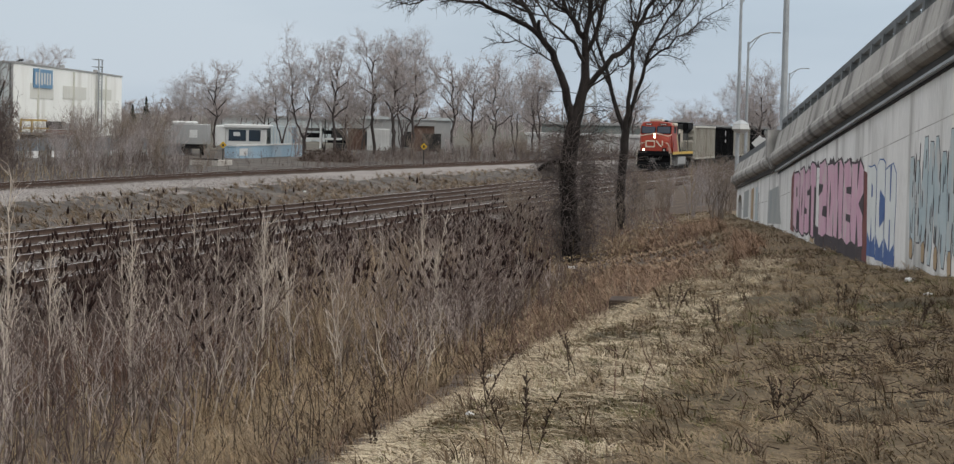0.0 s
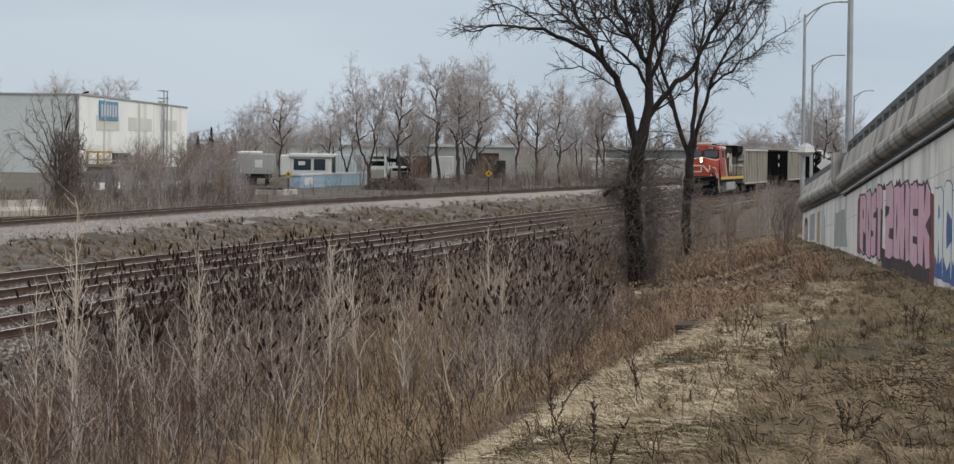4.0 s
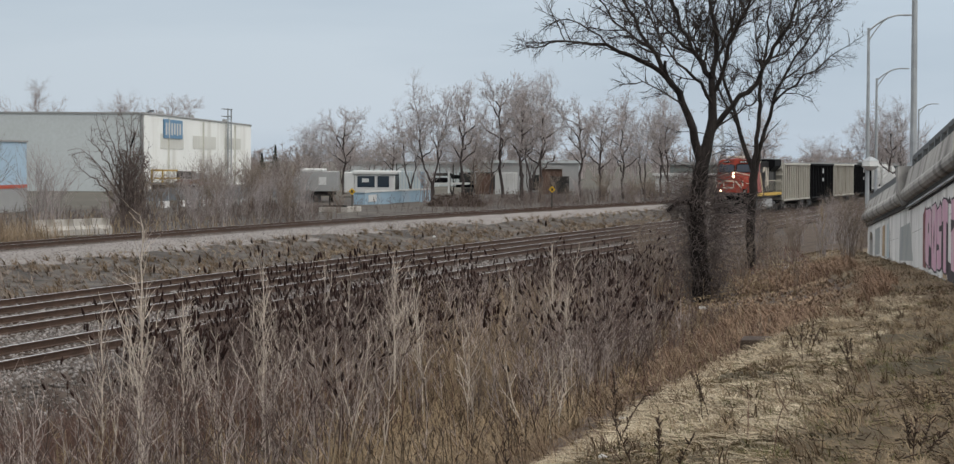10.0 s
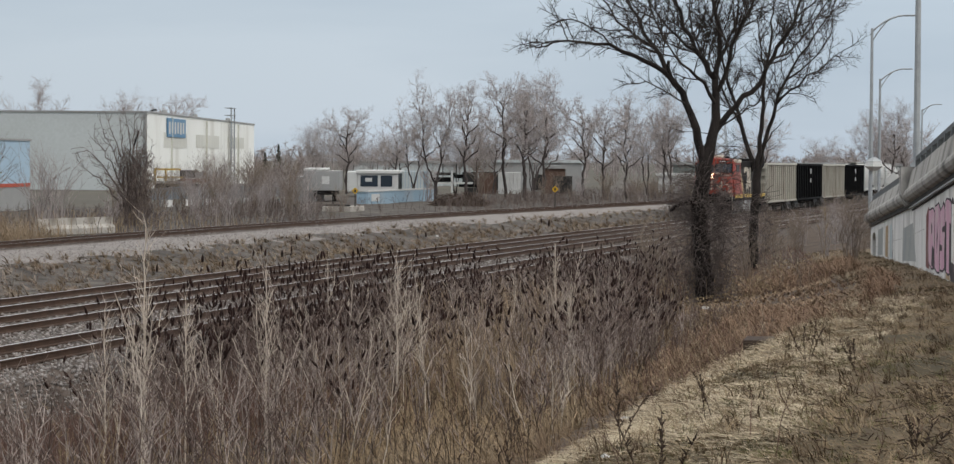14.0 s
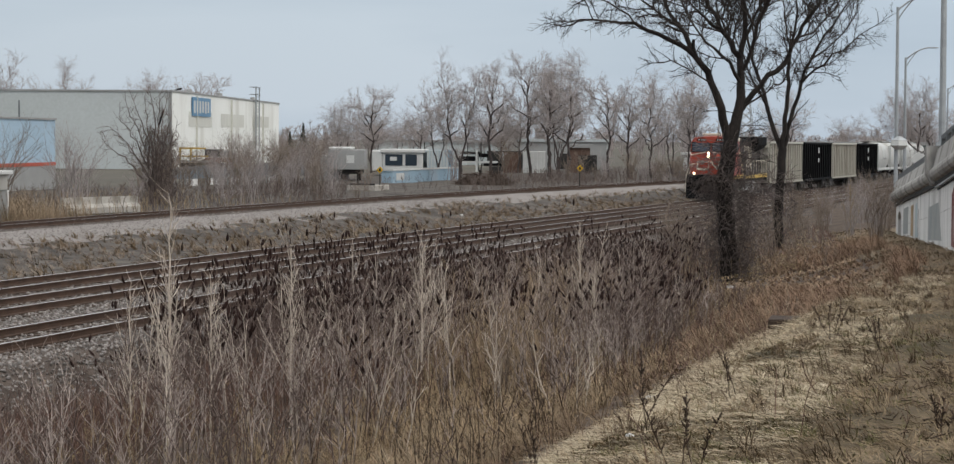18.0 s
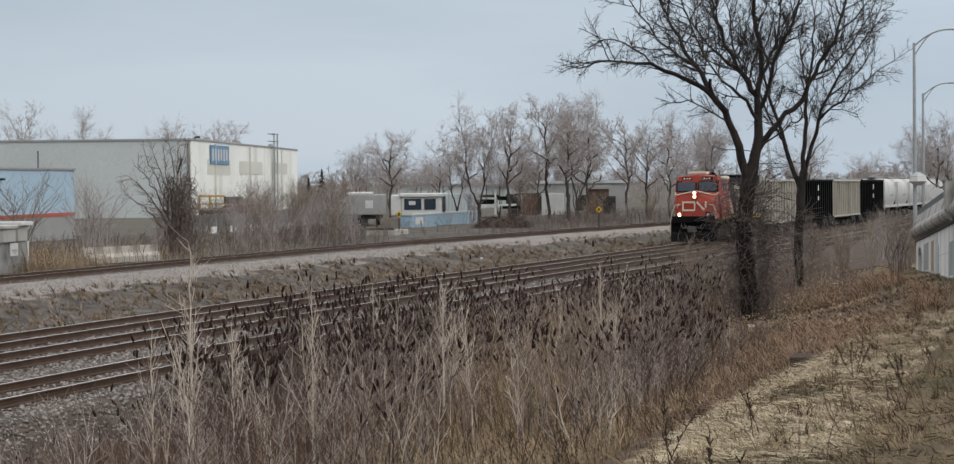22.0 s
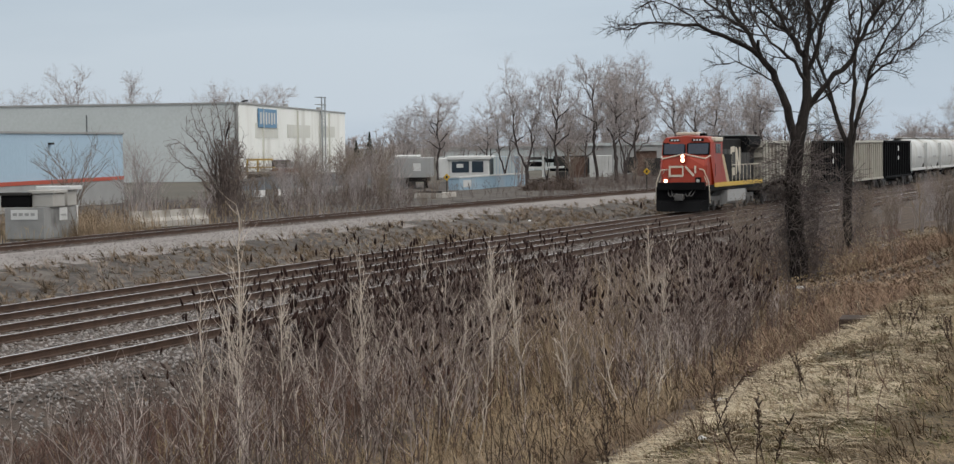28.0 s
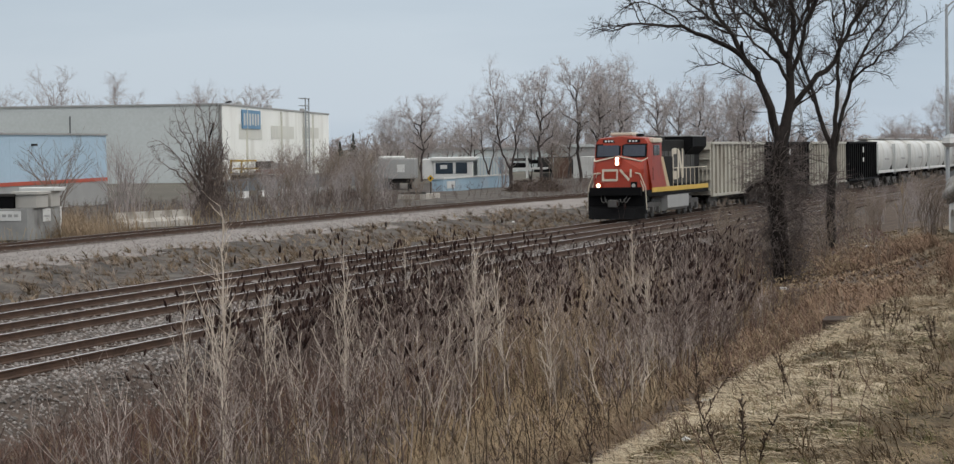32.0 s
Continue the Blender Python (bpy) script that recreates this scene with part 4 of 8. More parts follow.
# ---- the yard along the far track ----
def yard():
    t = thing("concrete_bin", "grey concrete bin wall with two white notices", "bin", m=pose(-49.74, 108.8, 0, 0, 0, 3))
    part("front", boxes((-1.9, 0, -0.15, 0, 0.2, 1.3), bevel=0.02), M_BIN, t)
    part("side", boxes((-0.2, 0.2, -0.15, 0.0, 4.2, 1.3), bevel=0.02), M_BIN, t)
    part("back", boxes((-1.9, 4.2, -0.15, 0, 4.4, 1.3), bevel=0.02), M_CONC, t)
    s = part("notice", boxes((-1.6, -0.03, 0.75, -0.3, -0.003, 1.2)), M_WHITE, t, "white notice with grey bars")
    for k in range(4):
        part("bar", boxes((-1.5 + k * 0.29, -0.04, 0.92, -1.3 + k * 0.29, -0.032, 1.05)), M_GREYBOX, s)
    s = part("notice", boxes((0.003, 1.9, 0.65, 0.03, 2.9, 1.25)), M_WHITE, t, "white notice with grey bars")
    part("bar", boxes((0.031, 2.1, 0.85, 0.04, 2.7, 0.95)), M_GREYBOX, s)
    lid = thing("plastic_tank", "beige lidded plastic tank on the concrete bin", "tank", "stored tanks", m=pose(-49.98, 109.6, 1.3, 0, 0, 3))
    part("body", boxes((-0.7, 0, 0, 0.35, 1.5, 0.62), bevel=0.04), M_CRATE, lid)
    part("lid", boxes((-0.85, -0.1, 0.62, 0.45, 1.6, 0.78), bevel=0.03), M_CRATE, lid)
    lid2 = thing("plastic_tank", "beige lidded plastic tank on the concrete bin", "tank", "stored tanks", m=pose(-50.15, 111.6, 1.3, 0, 0, 3))
    part("body", boxes((-0.5, 0, 0, 0.35, 1.2, 0.75), bevel=0.04), M_CRATE, lid2)
    part("lid", boxes((-1.2, -0.1, 0.75, 0.55, 1.4, 0.93), bevel=0.03), M_WHITE, lid2)
    dk = thing("crate", "black open crate on the concrete bin", "crate", m=pose(-51.4, 109.3, 1.3, 0, 0, 3))
    part("body", boxes((-0.7, 0, 0, 0.7, 1.2, 0.55), bevel=0.03), M_BLACK, dk)
    part("rim", boxes((-0.78, -0.08, 0.55, 0.78, 1.28, 0.68), bevel=0.02), M_DARK, dk)
    for k in range(4):
        f = k / 4
        b = thing("concrete_barrier", "worn white concrete barrier block", "barrier", "barrier blocks", m=pose(-52.1 + 1.5 * f, 124.7 + 6.8 * f, 0, 0, 0, -14))
        part("block", prism(bmesh.new(), [(-0.28, -0.2), (0.28, -0.2), (0.28, 0.1), (0.12, 0.3), (0.09, 0.66), (-0.09, 0.66), (-0.12, 0.3), (-0.28, 0.1)], 0, 1.62), M_BLOCK, b)
    # grey slatted fence
    a, e = Vector((-71.1, 203.4, 0)), Vector((-68.6, 224.8, 0))
    d = (e - a).normalized()
    out = Vector((d.y, -d.x, 0))
    f = thing("slatted_fence", "long grey slatted yard fence with pale blocks below", "fence")
    a = a - d * 8
    n = 15
    for k in range(n):
        part("slat_panel", face_box(bmesh.new(), a, d, out, k * 1.98, k * 1.98 + 1.9, 0.45, 1.4 + 0.05 * (k % 3), 0.0, 0.08), M_FENCE, f)
        part("post", face_box(bmesh.new(), a, d, out, k * 1.98 - 0.09, k * 1.98 - 0.01, -0.2, 1.5, -0.05, 0.1), M_GALV, f)
        if k % 2:
            part("base_block", face_box(bmesh.new(), a, d, out, k * 1.98 + 0.1, k * 1.98 + 1.7, -0.2, 0.42, -0.1, 0.3), M_CONC, f)
    # grey box trailer
    t = thing("box_trailer", "grey box trailer with a white notice and dark wheels", "trailer", m=pose(-64.9, 225.9, 0, 0, 0, 14))
    part("body", boxes((-3.3, 0, 0.95, 0, 9, 2.75), bevel=0.04), M_GREYBOX, t)
    part("roof_cover", boxes((-3.3, 0.3, 2.75, -1.2, 9, 3.0), bevel=0.1), M_WHITE, t, "white sagging cover")
    part("notice", boxes((-1.6, -0.03, 1.55, -0.9, -0.003, 2.25)), M_WHITE, t)
    part("undercarriage", boxes((-2.2, 0.4, 0.55, -0.3, 8.6, 0.94)), M_DARK, t)
    for wx in (-2.2, -0.5):
        for wy in (1.2, 2.4):
            part("wheel", rod(bmesh.new(), (wx - 0.15, wy, 0.45), (wx + 0.15, wy, 0.45), 0.46, 0.46, 14), M_BLACK, t)
    g = thing("grey_container", "dull grey container behind shrubs", "container", m=pose(-68.6, 226.0, 0, 0, 0, 10))
    part("body", boxes((-1.0, 0, -0.1, 1.5, 6, 2.2), bevel=0.04), M_GREYBOX, g)
    # faded blue steel bin
    a, e = Vector((-59.6, 216.5, 0)), Vector((-59.9, 242.5, 0))
    d = (e - a).normalized()
    out = Vector((d.y, -d.x, 0))
    b = thing("blue_container", "long faded blue steel container with white rim", "container")
    for k in range(6):
        L = (e - a).length / 6
        part("side_panel", face_box(bmesh.new(), a, d, out, k * L, k * L + L - 0.03, -0.4, 0.98, -0.12, 0.0), M_BLUEBOX, b)
    part("end_panel", face_box(bmesh.new(), a, Vector((-d.y, d.x, 0)), -d, 0.13, 1.0, -0.4, 0.98, -0.12, 0.0), M_BLUEBOX, b)
    part("rim", face_box(bmesh.new(), a, d, out, -0.05, (e - a).length + 0.05, 0.98, 1.12, -0.2, 0.06), M_WHITE, b)
    part("cover", face_box(bmesh.new(), a, d, out, 0.0, (e - a).length, 0.8, 0.95, -1.1, -0.2), M_BLUEBOX, b)
    part("notice", face_box(bmesh.new(), a, d, out, 1.2, 4.0, 0.15, 0.78, 0.003, 0.03), M_WHITE, b)
    # white vans and truck bodies behind it
    v = thing("truck", "white truck with dark cab windows", "truck", "parked trucks", m=pose(-70.9, 258, 0, 0, 0, 10))
    part("body", boxes((-2.3, 0, 0.4, -1.2, 7, 2.55), bevel=0.12), M_WHITE, v)
    part("cab", boxes((-1.2, 0, 0.4, 3.0, 6, 2.3), bevel=0.1), M_WHITE, v)
    part("roof", boxes((-1.4, -0.2, 2.3, 3.2, 6, 2.7), bevel=0.1), M_WHITE, v)
    part("window", boxes((-0.9, -0.04, 1.0, 0.9, -0.003, 2.15)), M_GLASS, v)
    part("window", boxes((1.2, -0.04, 1.0, 2.4, -0.003, 2.15)), M_GLASS, v)
    part("notice", boxes((-0.4, -0.06, 1.5, 0.3, -0.045, 1.9)), M_WHITE, v)
    v = thing("truck", "pale blue ribbed truck body with stacked gear", "truck", "parked trucks", m=pose(-67.6, 259, 0, 0, 0, 10))
    for k in range(7):
        part("side_rib", boxes((k * 0.32, 0, 0.4, k * 0.32 + 0.26, 0.1, 2.6), bevel=0.02), M_PALE, v)
    part("body", boxes((0, 0.1, 0.4, 2.3, 6, 2.6)), M_BLUEBOX, v)
    gear = thing("stacked_gear", "dark machine parts stacked on pale racks", "stack", m=pose(-64.7, 260, 0, 0, 0, 10))
    part("rack", boxes((-0.2, 0, 0.4, 0.0, 2, 2.7), (2.0, 0, 0.4, 2.2, 2, 2.7), (-0.2, 0, 1.3, 4.2, 2, 1.5)), M_WHITE, gear)
    part("machine", boxes((0.1, 0.2, 1.5, 1.9, 1.8, 2.0), (2.3, 0.2, 1.9, 3.3, 1.8, 2.3), (2.8, 0, 1.0, 5.0, 1.6, 1.35), bevel=0.1), M_BLACK, gear)
    part("machine", boxes((0.3, 0.1, 2.2, 2.4, 1.6, 2.5), (3.4, 0, 0.2, 4.6, 1.6, 0.95), bevel=0.1), M_DARK, gear)
    for x0, z0 in ((1.1, 1.5), (2.5, 1.5), (-3.4, 2.5)):
        part("stake", boxes((x0, 0, z0, x0 + 0.1, 0.1, 3.45)), M_DARK, gear)
    # yellow track-side signs
    for x, y, h in ((-52.76, 188.0, 1.45), (-39.1, 197.0, 1.6)):
        s = thing("track_sign", "yellow diamond track-side sign on a post", "sign", "track-side signs", m=pose(x, y, 0, 0, 0, 15))
        part("post", rod(bmesh.new(), (0, 0.04, -0.2), (0, 0.04, h), 0.04), M_DARK, s)
        bm = boxes((-0.19, -0.015, -0.19, 0.19, 0.015, 0.19), bevel=0.008)
        bmesh.ops.rotate(bm, verts=bm.verts, cent=(0, 0, 0), matrix=Matrix.Rotation(radians(45), 3, "Y"))
        bmesh.ops.translate(bm, verts=bm.verts, vec=(0, 0, h))
        pl = part("plate", bm, M_SIGNYEL, s)
        part("mark", boxes((-0.07, -0.03, h - 0.1, 0.07, -0.018, h + 0.1)), M_DARK, pl)
    pad = thing("concrete_pad", "low pale concrete pad by the sign", "pad", m=pose(-53.2, 186.5, 0))
    part("slab", boxes((-1.7, 0, -0.2, 0.5, 4, 0.28), bevel=0.04), M_BLOCK, pad)
    part("rail", boxes((-1.5, 0.2, 0.28, 0.4, 0.3, 0.42), (-1.0, 0.2, 0.28, -0.9, 0.3, 1.0)), M_DARK, pad)
    # farther low buildings
    def low(x, y, w, dep, h, m_wall, m_roof, rot, label, extra=()):
        b = thing("low_building", label, "building", "far buildings", m=pose(x, y, 0, 0, 0, rot))
        part("wall", boxes((0, 0, -0.3, w, dep, h - 0.25)), m_wall, b)
        part("roof", boxes((-0.3, -0.3, h - 0.25, w + 0.3, dep, h + 0.1)), m_roof, b)
        for e0 in extra:
            part("door", boxes((e0, -0.06, 0, e0 + 2.2, -0.004, 2.0)), M_DARK, b)
        return b
    low(-104, 366, 14, 24, 3.5, M_PALE, M_GREYBOX, 12, "long pale grey industrial building", (3, 8))
    low(-92, 372, 22, 24, 3.3, M_PALE, M_GREYBOX, 12, "long pale grey industrial building", (4, 12))
    low(-73.5, 321, 13, 14, 3.75, M_GREYBOX, M_PALE, 12, "grey industrial building with pale roof", (2, 7))
    low(-59.8, 294, 2.6, 8, 3.1, M_BRICK, M_GREYBOX, 12, "dark brown shed with grey roof", (1.2,))
    low(-50, 330, 46, 20, 3.6, M_GREENISH, M_GREYBOX, 4, "long low greenish industrial building", (6, 16, 26, 36))
    low(-50, 318, 34, 6, 2.2, M_WHITE, M_WHITE, 4, "row of white trailers beyond the trees", (5, 17))
    w = thing("stored_box", "white ribbed storage box", "container", m=pose(-64.6, 291.5, 0, 0, 0, 12))
    for k in range(6):
        part("side_rib", boxes((k * 0.44, 0, -0.1, k * 0.44 + 0.38, 0.08, 2.4), bevel=0.02), M_WHITE, w)
    part("body", boxes((0, 0.08, -0.1, 2.6, 4, 2.4)), M_WHITE, w)
    w = thing("stored_box", "rusty brown storage box", "container", m=pose(-66.9, 291.5, 0, 0, 0, 12))
    part("body", boxes((0, 0, -0.1, 2.0, 4, 2.3), bevel=0.04), M_BRICK, w)
    part("lid", boxes((-0.1, -0.1, 2.3, 2.1, 4.1, 2.42)), M_DARK, w)
    # lattice tower far off
    tw = thing("lattice_tower", "far grey steel lattice tower", "tower", m=pose(-79.3, 597, 0))
    for sx in (-1, 1):
        for sy in (-1, 1):
            part("leg", rod(bmesh.new(), (sx * 2.2, sy * 2.2, 0), (sx * 0.9, sy * 0.9, 13), 0.14, 0.1, 5), M_GALV, tw)
    bm = bmesh.new()
    for k in range(6):
        z0, z1 = k * 2.1, k * 2.1 + 2.1
        w0, w1 = 2.2 - 1.3 * z0 / 13, 2.2 - 1.3 * z1 / 13
        for sy in (-1, 1):
            rod(bm, (-w0, sy * w0, z0), (w1, sy * w1, z1), 0.08, 0.08, 4)
            rod(bm, (w0, sy * w0, z0), (-w1, sy * w1, z1), 0.08, 0.08, 4)
    part("bracing", bm, M_GALV, tw)


M_BRICK = mat("brown_cladding", (0.091, 0.0525, 0.0385), (0.147, 0.091, 0.07), 0.4, 0.85, 0.05, fine=3)
M_GREENISH = mat("greenish_cladding", (0.128, 0.15, 0.143), (0.18, 0.203, 0.191), 0.2, 0.85, 0.02, fine=2)
yard()


# ---- the train ----
M_STEEL = mat("dirty_grey_steel", (0.055, 0.053, 0.051), (0.12, 0.115, 0.11), 1.0, 0.7, 0.06, metal=0.2)
M_LAMP = glow("lit_lamp", (1.0, 0.78, 0.52), 6.0)
M_LAMPOFF = mat("dull_lens", (0.35, 0.34, 0.32), (0.45, 0.44, 0.42), 3, 0.2, 0.0)
M_WIND = mat("windshield_glass", (0.012, 0.02, 0.035), (0.03, 0.045, 0.075), 0.4, 0.06, 0.0, spec=0.5)
M_TRIM = mat("cream_trim_paint", (0.496, 0.44, 0.352), (0.592, 0.536, 0.44), 1.0, 0.6, 0.0)
M_HOOD = mat("sooty_black_hood", (0.0066, 0.0063, 0.0063), (0.018, 0.0174, 0.0165), 0.8, 0.8, 0.05, spec=0.12, stain=(0.03, 0.027, 0.024), stain_scale=0.6, stretch=(1, 1, 0.4))
M_DOOR = mat("weathered_hood_grey", (0.03, 0.03, 0.029), (0.068, 0.067, 0.063), 1.2, 0.75, 0.05, spec=0.2, stain=(0.1, 0.096, 0.088), stain_scale=0.9, stretch=(1, 1, 0.4))
M_BAND = mat("beige_band_paint", (0.42, 0.33, 0.2), (0.5, 0.4, 0.26), 1.0, 0.6, 0.0)
M_TANTOP = mat("pale_top_chord", (0.4, 0.384, 0.336), (0.48, 0.464, 0.416), 0.5, 0.8, 0.0)
WHEELS = []


def wheelset(parent, y, r):
    bm = rod(bmesh.new(), (-0.9, 0, 0), (0.9, 0, 0), 0.09, 0.09, 8)
    me = bpy.data.meshes.new("wheelset")
    for x in (-0.75, 0.75):
        rod(bm, (x - 0.06, 0, 0), (x + 0.06, 0, 0), r, r, 18)
        rod(bm, (x - 0.10, 0, 0), (x - 0.06, 0, 0), r * 0.4, r * 0.4, 10)
    bm.to_mesh(me)
    bm.free()
    me.materials.append(M_STEEL)
    ob = new("wheelset", me)
    ob.parent = parent
    WHEELS.append((ob, y, r))
    return ob


def truck(parent, ys, r):
    """A bogie with its side frames; ys: its axles."""
    bm = bmesh.new()
    for sx in (-1, 1):
        x0, x1 = (0.98, 1.16) if sx > 0 else (-1.16, -0.98)
        box(bm, x0, ys[0] - 0.55, r + 0.08, x1, ys[-1] + 0.55, r + 0.36, bevel=0.03)
        for y in ys:
            box(bm, x0, y - 0.22, r - 0.24, x1 + 0.06 * sx, y + 0.22, r + 0.12, bevel=0.03)
        for a, b in zip(ys, ys[1:]):
            box(bm, x0, (a + b) / 2 - 0.2, r - 0.12, x1, (a + b) / 2 + 0.2, r + 0.1, bevel=0.02)
    box(bm, -0.98, (ys[0] + ys[-1]) / 2 - 0.3, r + 0.1, 0.98, (ys[0] + ys[-1]) / 2 + 0.3, r + 0.4)
    b = part("bogie", bm, M_STEEL, parent, "dirty grey cast steel bogie")
    for y in ys:
        wheelset(parent, y, r)
    return b


def loft(bm, rings):
    """Closed rings of equal count joined and capped."""
    vs = [[bm.verts.new(p) for p in ring] for ring in rings]
    n = len(vs[0])
    for a, b in zip(vs, vs[1:]):
        for i in range(n):
            bm.faces.new((a[i], a[(i + 1) % n], b[(i + 1) % n], b[i]))
    bm.faces.new(vs[0][::-1])
    bm.faces.new(vs[-1])
    bmesh.ops.recalc_face_normals(bm, faces=bm.faces)
    return bm


def loco():
    t = thing("locomotive", "red-orange and black diesel freight locomotive with lit headlights", "locomotive")
    part("underframe", boxes((-1.5, 0.9, 1.22, 1.5, 18.3, 1.55), bevel=0.02), M_BLACK, t)
    for sx in (-1, 1):
        x0, x1 = (1.5, 1.53) if sx > 0 else (-1.53, -1.5)
        part("sill_stripe", boxes((x0, 2.2, 1.42, x1, 18.2, 1.66)), M_YELLOW, t, "yellow side sill stripe")
    # pilot and plough
    plough = loft(bmesh.new(), [[(-1.5, 0.35, 0.12), (1.5, 0.35, 0.12), (1.5, 0.35, 0.75), (-1.5, 0.35, 0.75)], [(-1.05, -0.35, 0.10), (1.05, -0.35, 0.10), (1.15, -0.1, 0.62), (-1.15, -0.1, 0.62)]])
    part("plough", plough, M_BLACK, t, "black snow plough")
    part("pilot", boxes((-1.5, 0.35, 0.35, 1.5, 0.95, 1.5), bevel=0.03), M_BLACK, t)
    part("anticlimber", boxes((-1.36, 0.02, 1.30, 1.36, 0.4, 1.72), bevel=0.03), M_BLACK, t)
    part("coupler", boxes((-0.16, -0.55, 0.78, 0.16, 0.4, 1.05), (-0.24, -0.7, 0.72, 0.24, -0.45, 1.1), bevel=0.04), M_STEEL, t)
    for x in (-0.8, -0.6, 0.6, 0.8):
        bm = bmesh.new()
        last = Vector((x, 0.3, 1.3))
        for k in range(1, 6):
            f = k / 5
            p = Vector((x + 0.35 * f * (1 if x < 0 else -1), 0.1 - 0.2 * math.sin(f * 3), 1.3 - 0.35 * math.sin(f * 2.6)))
            rod(bm, last, p, 0.025, 0.025, 5)
            last = p
        part("air_hose", bm, M_STEEL, t)
    # short nose with a peaked top
    nose = loft(bmesh.new(), [
        [(-1.12, 0.42, 1.55), (1.12, 0.42, 1.55), (1.22, 0.55, 2.5), (1.22, 0.85, 2.86), (0.0, 0.85, 3.16), (-1.22, 0.85, 2.86), (-1.22, 0.55, 2.5)],
        [(-1.30, 0.75, 1.55), (1.30, 0.75, 1.55), (1.36, 0.85, 2.5), (1.36, 1.1, 2.9), (0.0, 1.0, 3.2), (-1.36, 1.1, 2.9), (-1.36, 0.85, 2.5)],
        [(-1.36, 2.4, 1.55), (1.36, 2.4, 1.55), (1.42, 2.4, 2.5), (1.42, 2.4, 2.98), (0.0, 2.4, 3.24), (-1.42, 2.4, 2.98), (-1.42, 2.4, 2.5)]])
    part("nose", nose, M_RED, t, "red-orange wide nose")
    # cab with sloping windscreen
    cabin = loft(bmesh.new(), [
        [(-1.44, 1.55, 2.9), (1.44, 1.55, 2.9), (1.40, 1.78, 3.95), (1.22, 1.82, 4.28), (0.0, 1.80, 4.40), (-1.22, 1.82, 4.28), (-1.40, 1.78, 3.95)],
        [(-1.52, 2.3, 1.55), (1.52, 2.3, 1.55), (1.50, 2.3, 3.95), (1.28, 2.3, 4.32), (0.0, 2.3, 4.46), (-1.28, 2.3, 4.32), (-1.50, 2.3, 3.95)],
        [(-1.52, 4.4, 1.55), (1.52, 4.4, 1.55), (1.50, 4.4, 3.95), (1.28, 4.4, 4.32), (0.0, 4.4, 4.46), (-1.28, 4.4, 4.32), (-1.50, 4.4, 3.95)]])
    part("cab", cabin, M_RED, t, "red-orange cab")
    part("cab_rear", boxes((-1.5, 4.41, 1.6, 1.5, 4.9, 4.25), bevel=0.03), M_RED, t)

    def tilted(name, x0, x1, z0, z1, material, parent, off, label=""):
        # a plate lying on the sloping windscreen plane
        def yy(z):
            return 1.55 + (z - 2.9) * 0.22 - off
        bm2 = bmesh.new()
        vs2 = [bm2.verts.new((x, yy(z), z)) for x, z in ((x0, z0), (x1, z0), (x1, z1), (x0, z1))]
        ws2 = [bm2.verts.new((x, yy(z) + 0.03, z)) for x, z in ((x0, z0), (x1, z0), (x1, z1), (x0, z1))]
        bm2.faces.new(vs2)
        for i in range(4):
            bm2.faces.new((vs2[i], ws2[i], ws2[(i + 1) % 4], vs2[(i + 1) % 4]))
        bmesh.ops.recalc_face_normals(bm2, faces=bm2.faces)
        return part(name, bm2, material, parent, label)

    for x0, x1 in ((-1.30, -0.10), (0.10, 1.30)):
        fr = tilted("window_frame", x0 - 0.07, x1 + 0.07, 3.1, 3.95, M_BLACK, t, 0.035)
        tilted("windshield", x0 + 0.02, x1 - 0.02, 3.18, 3.87, M_WIND, fr, 0.05, "blue-reflecting windscreen pane")
    for x0, x1 in ((-1.0, -0.35), (0.30, 1.0)):
        nb = tilted("number_board", x0, x1, 4.02, 4.22, M_BLACK, t, 0.06, "black number board with pale bars")
        for k in range(3):
            a = x0 + 0.1 + k * 0.17
            tilted("bar", a, a + 0.1, 4.07, 4.17, M_WHITE, nb, 0.075)
    # pale edge where the nose meets the cab
    bm = bmesh.new()
    for sx in (-1, 1):
        rod(bm, (0, 0.80, 3.17), (sx * 1.24, 0.82, 2.87), 0.035, 0.035, 6)
        rod(bm, (sx * 1.24, 0.82, 2.87), (sx * 1.42, 1.6, 3.05), 0.03, 0.03, 6)
    part("nose_trim", bm, M_TRIM, t, "pale trim along the nose edge")
    # headlights
    hl = part("headlight_box", boxes((-0.16, 0.60, 2.66, 0.16, 1.0, 3.16), bevel=0.03), M_RED, t)
    for z in (2.80, 3.02):
        part("headlight", rod(bmesh.new(), (0, 0.54, z), (0, 0.61, z), 0.095, 0.095, 14), M_LAMP, hl, "lit round headlight")
    for x, m, lab in ((-0.93, M_LAMP, "lit ditch light"), (0.93, M_LAMPOFF, "unlit ditch light")):
        h = part("ditch_light_box", boxes((x - 0.16, 0.3, 1.62, x + 0.16, 0.7, 1.96), bevel=0.03), M_RED if x < 0 else M_BLACK, t)
        part("ditch_light", rod(bmesh.new(), (x, 0.24, 1.79), (x, 0.31, 1.79), 0.095, 0.095, 14), m, h, lab)
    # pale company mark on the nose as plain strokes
    def nose_y(z):
        return 0.42 + (z - 1.55) * 0.137 - 0.02
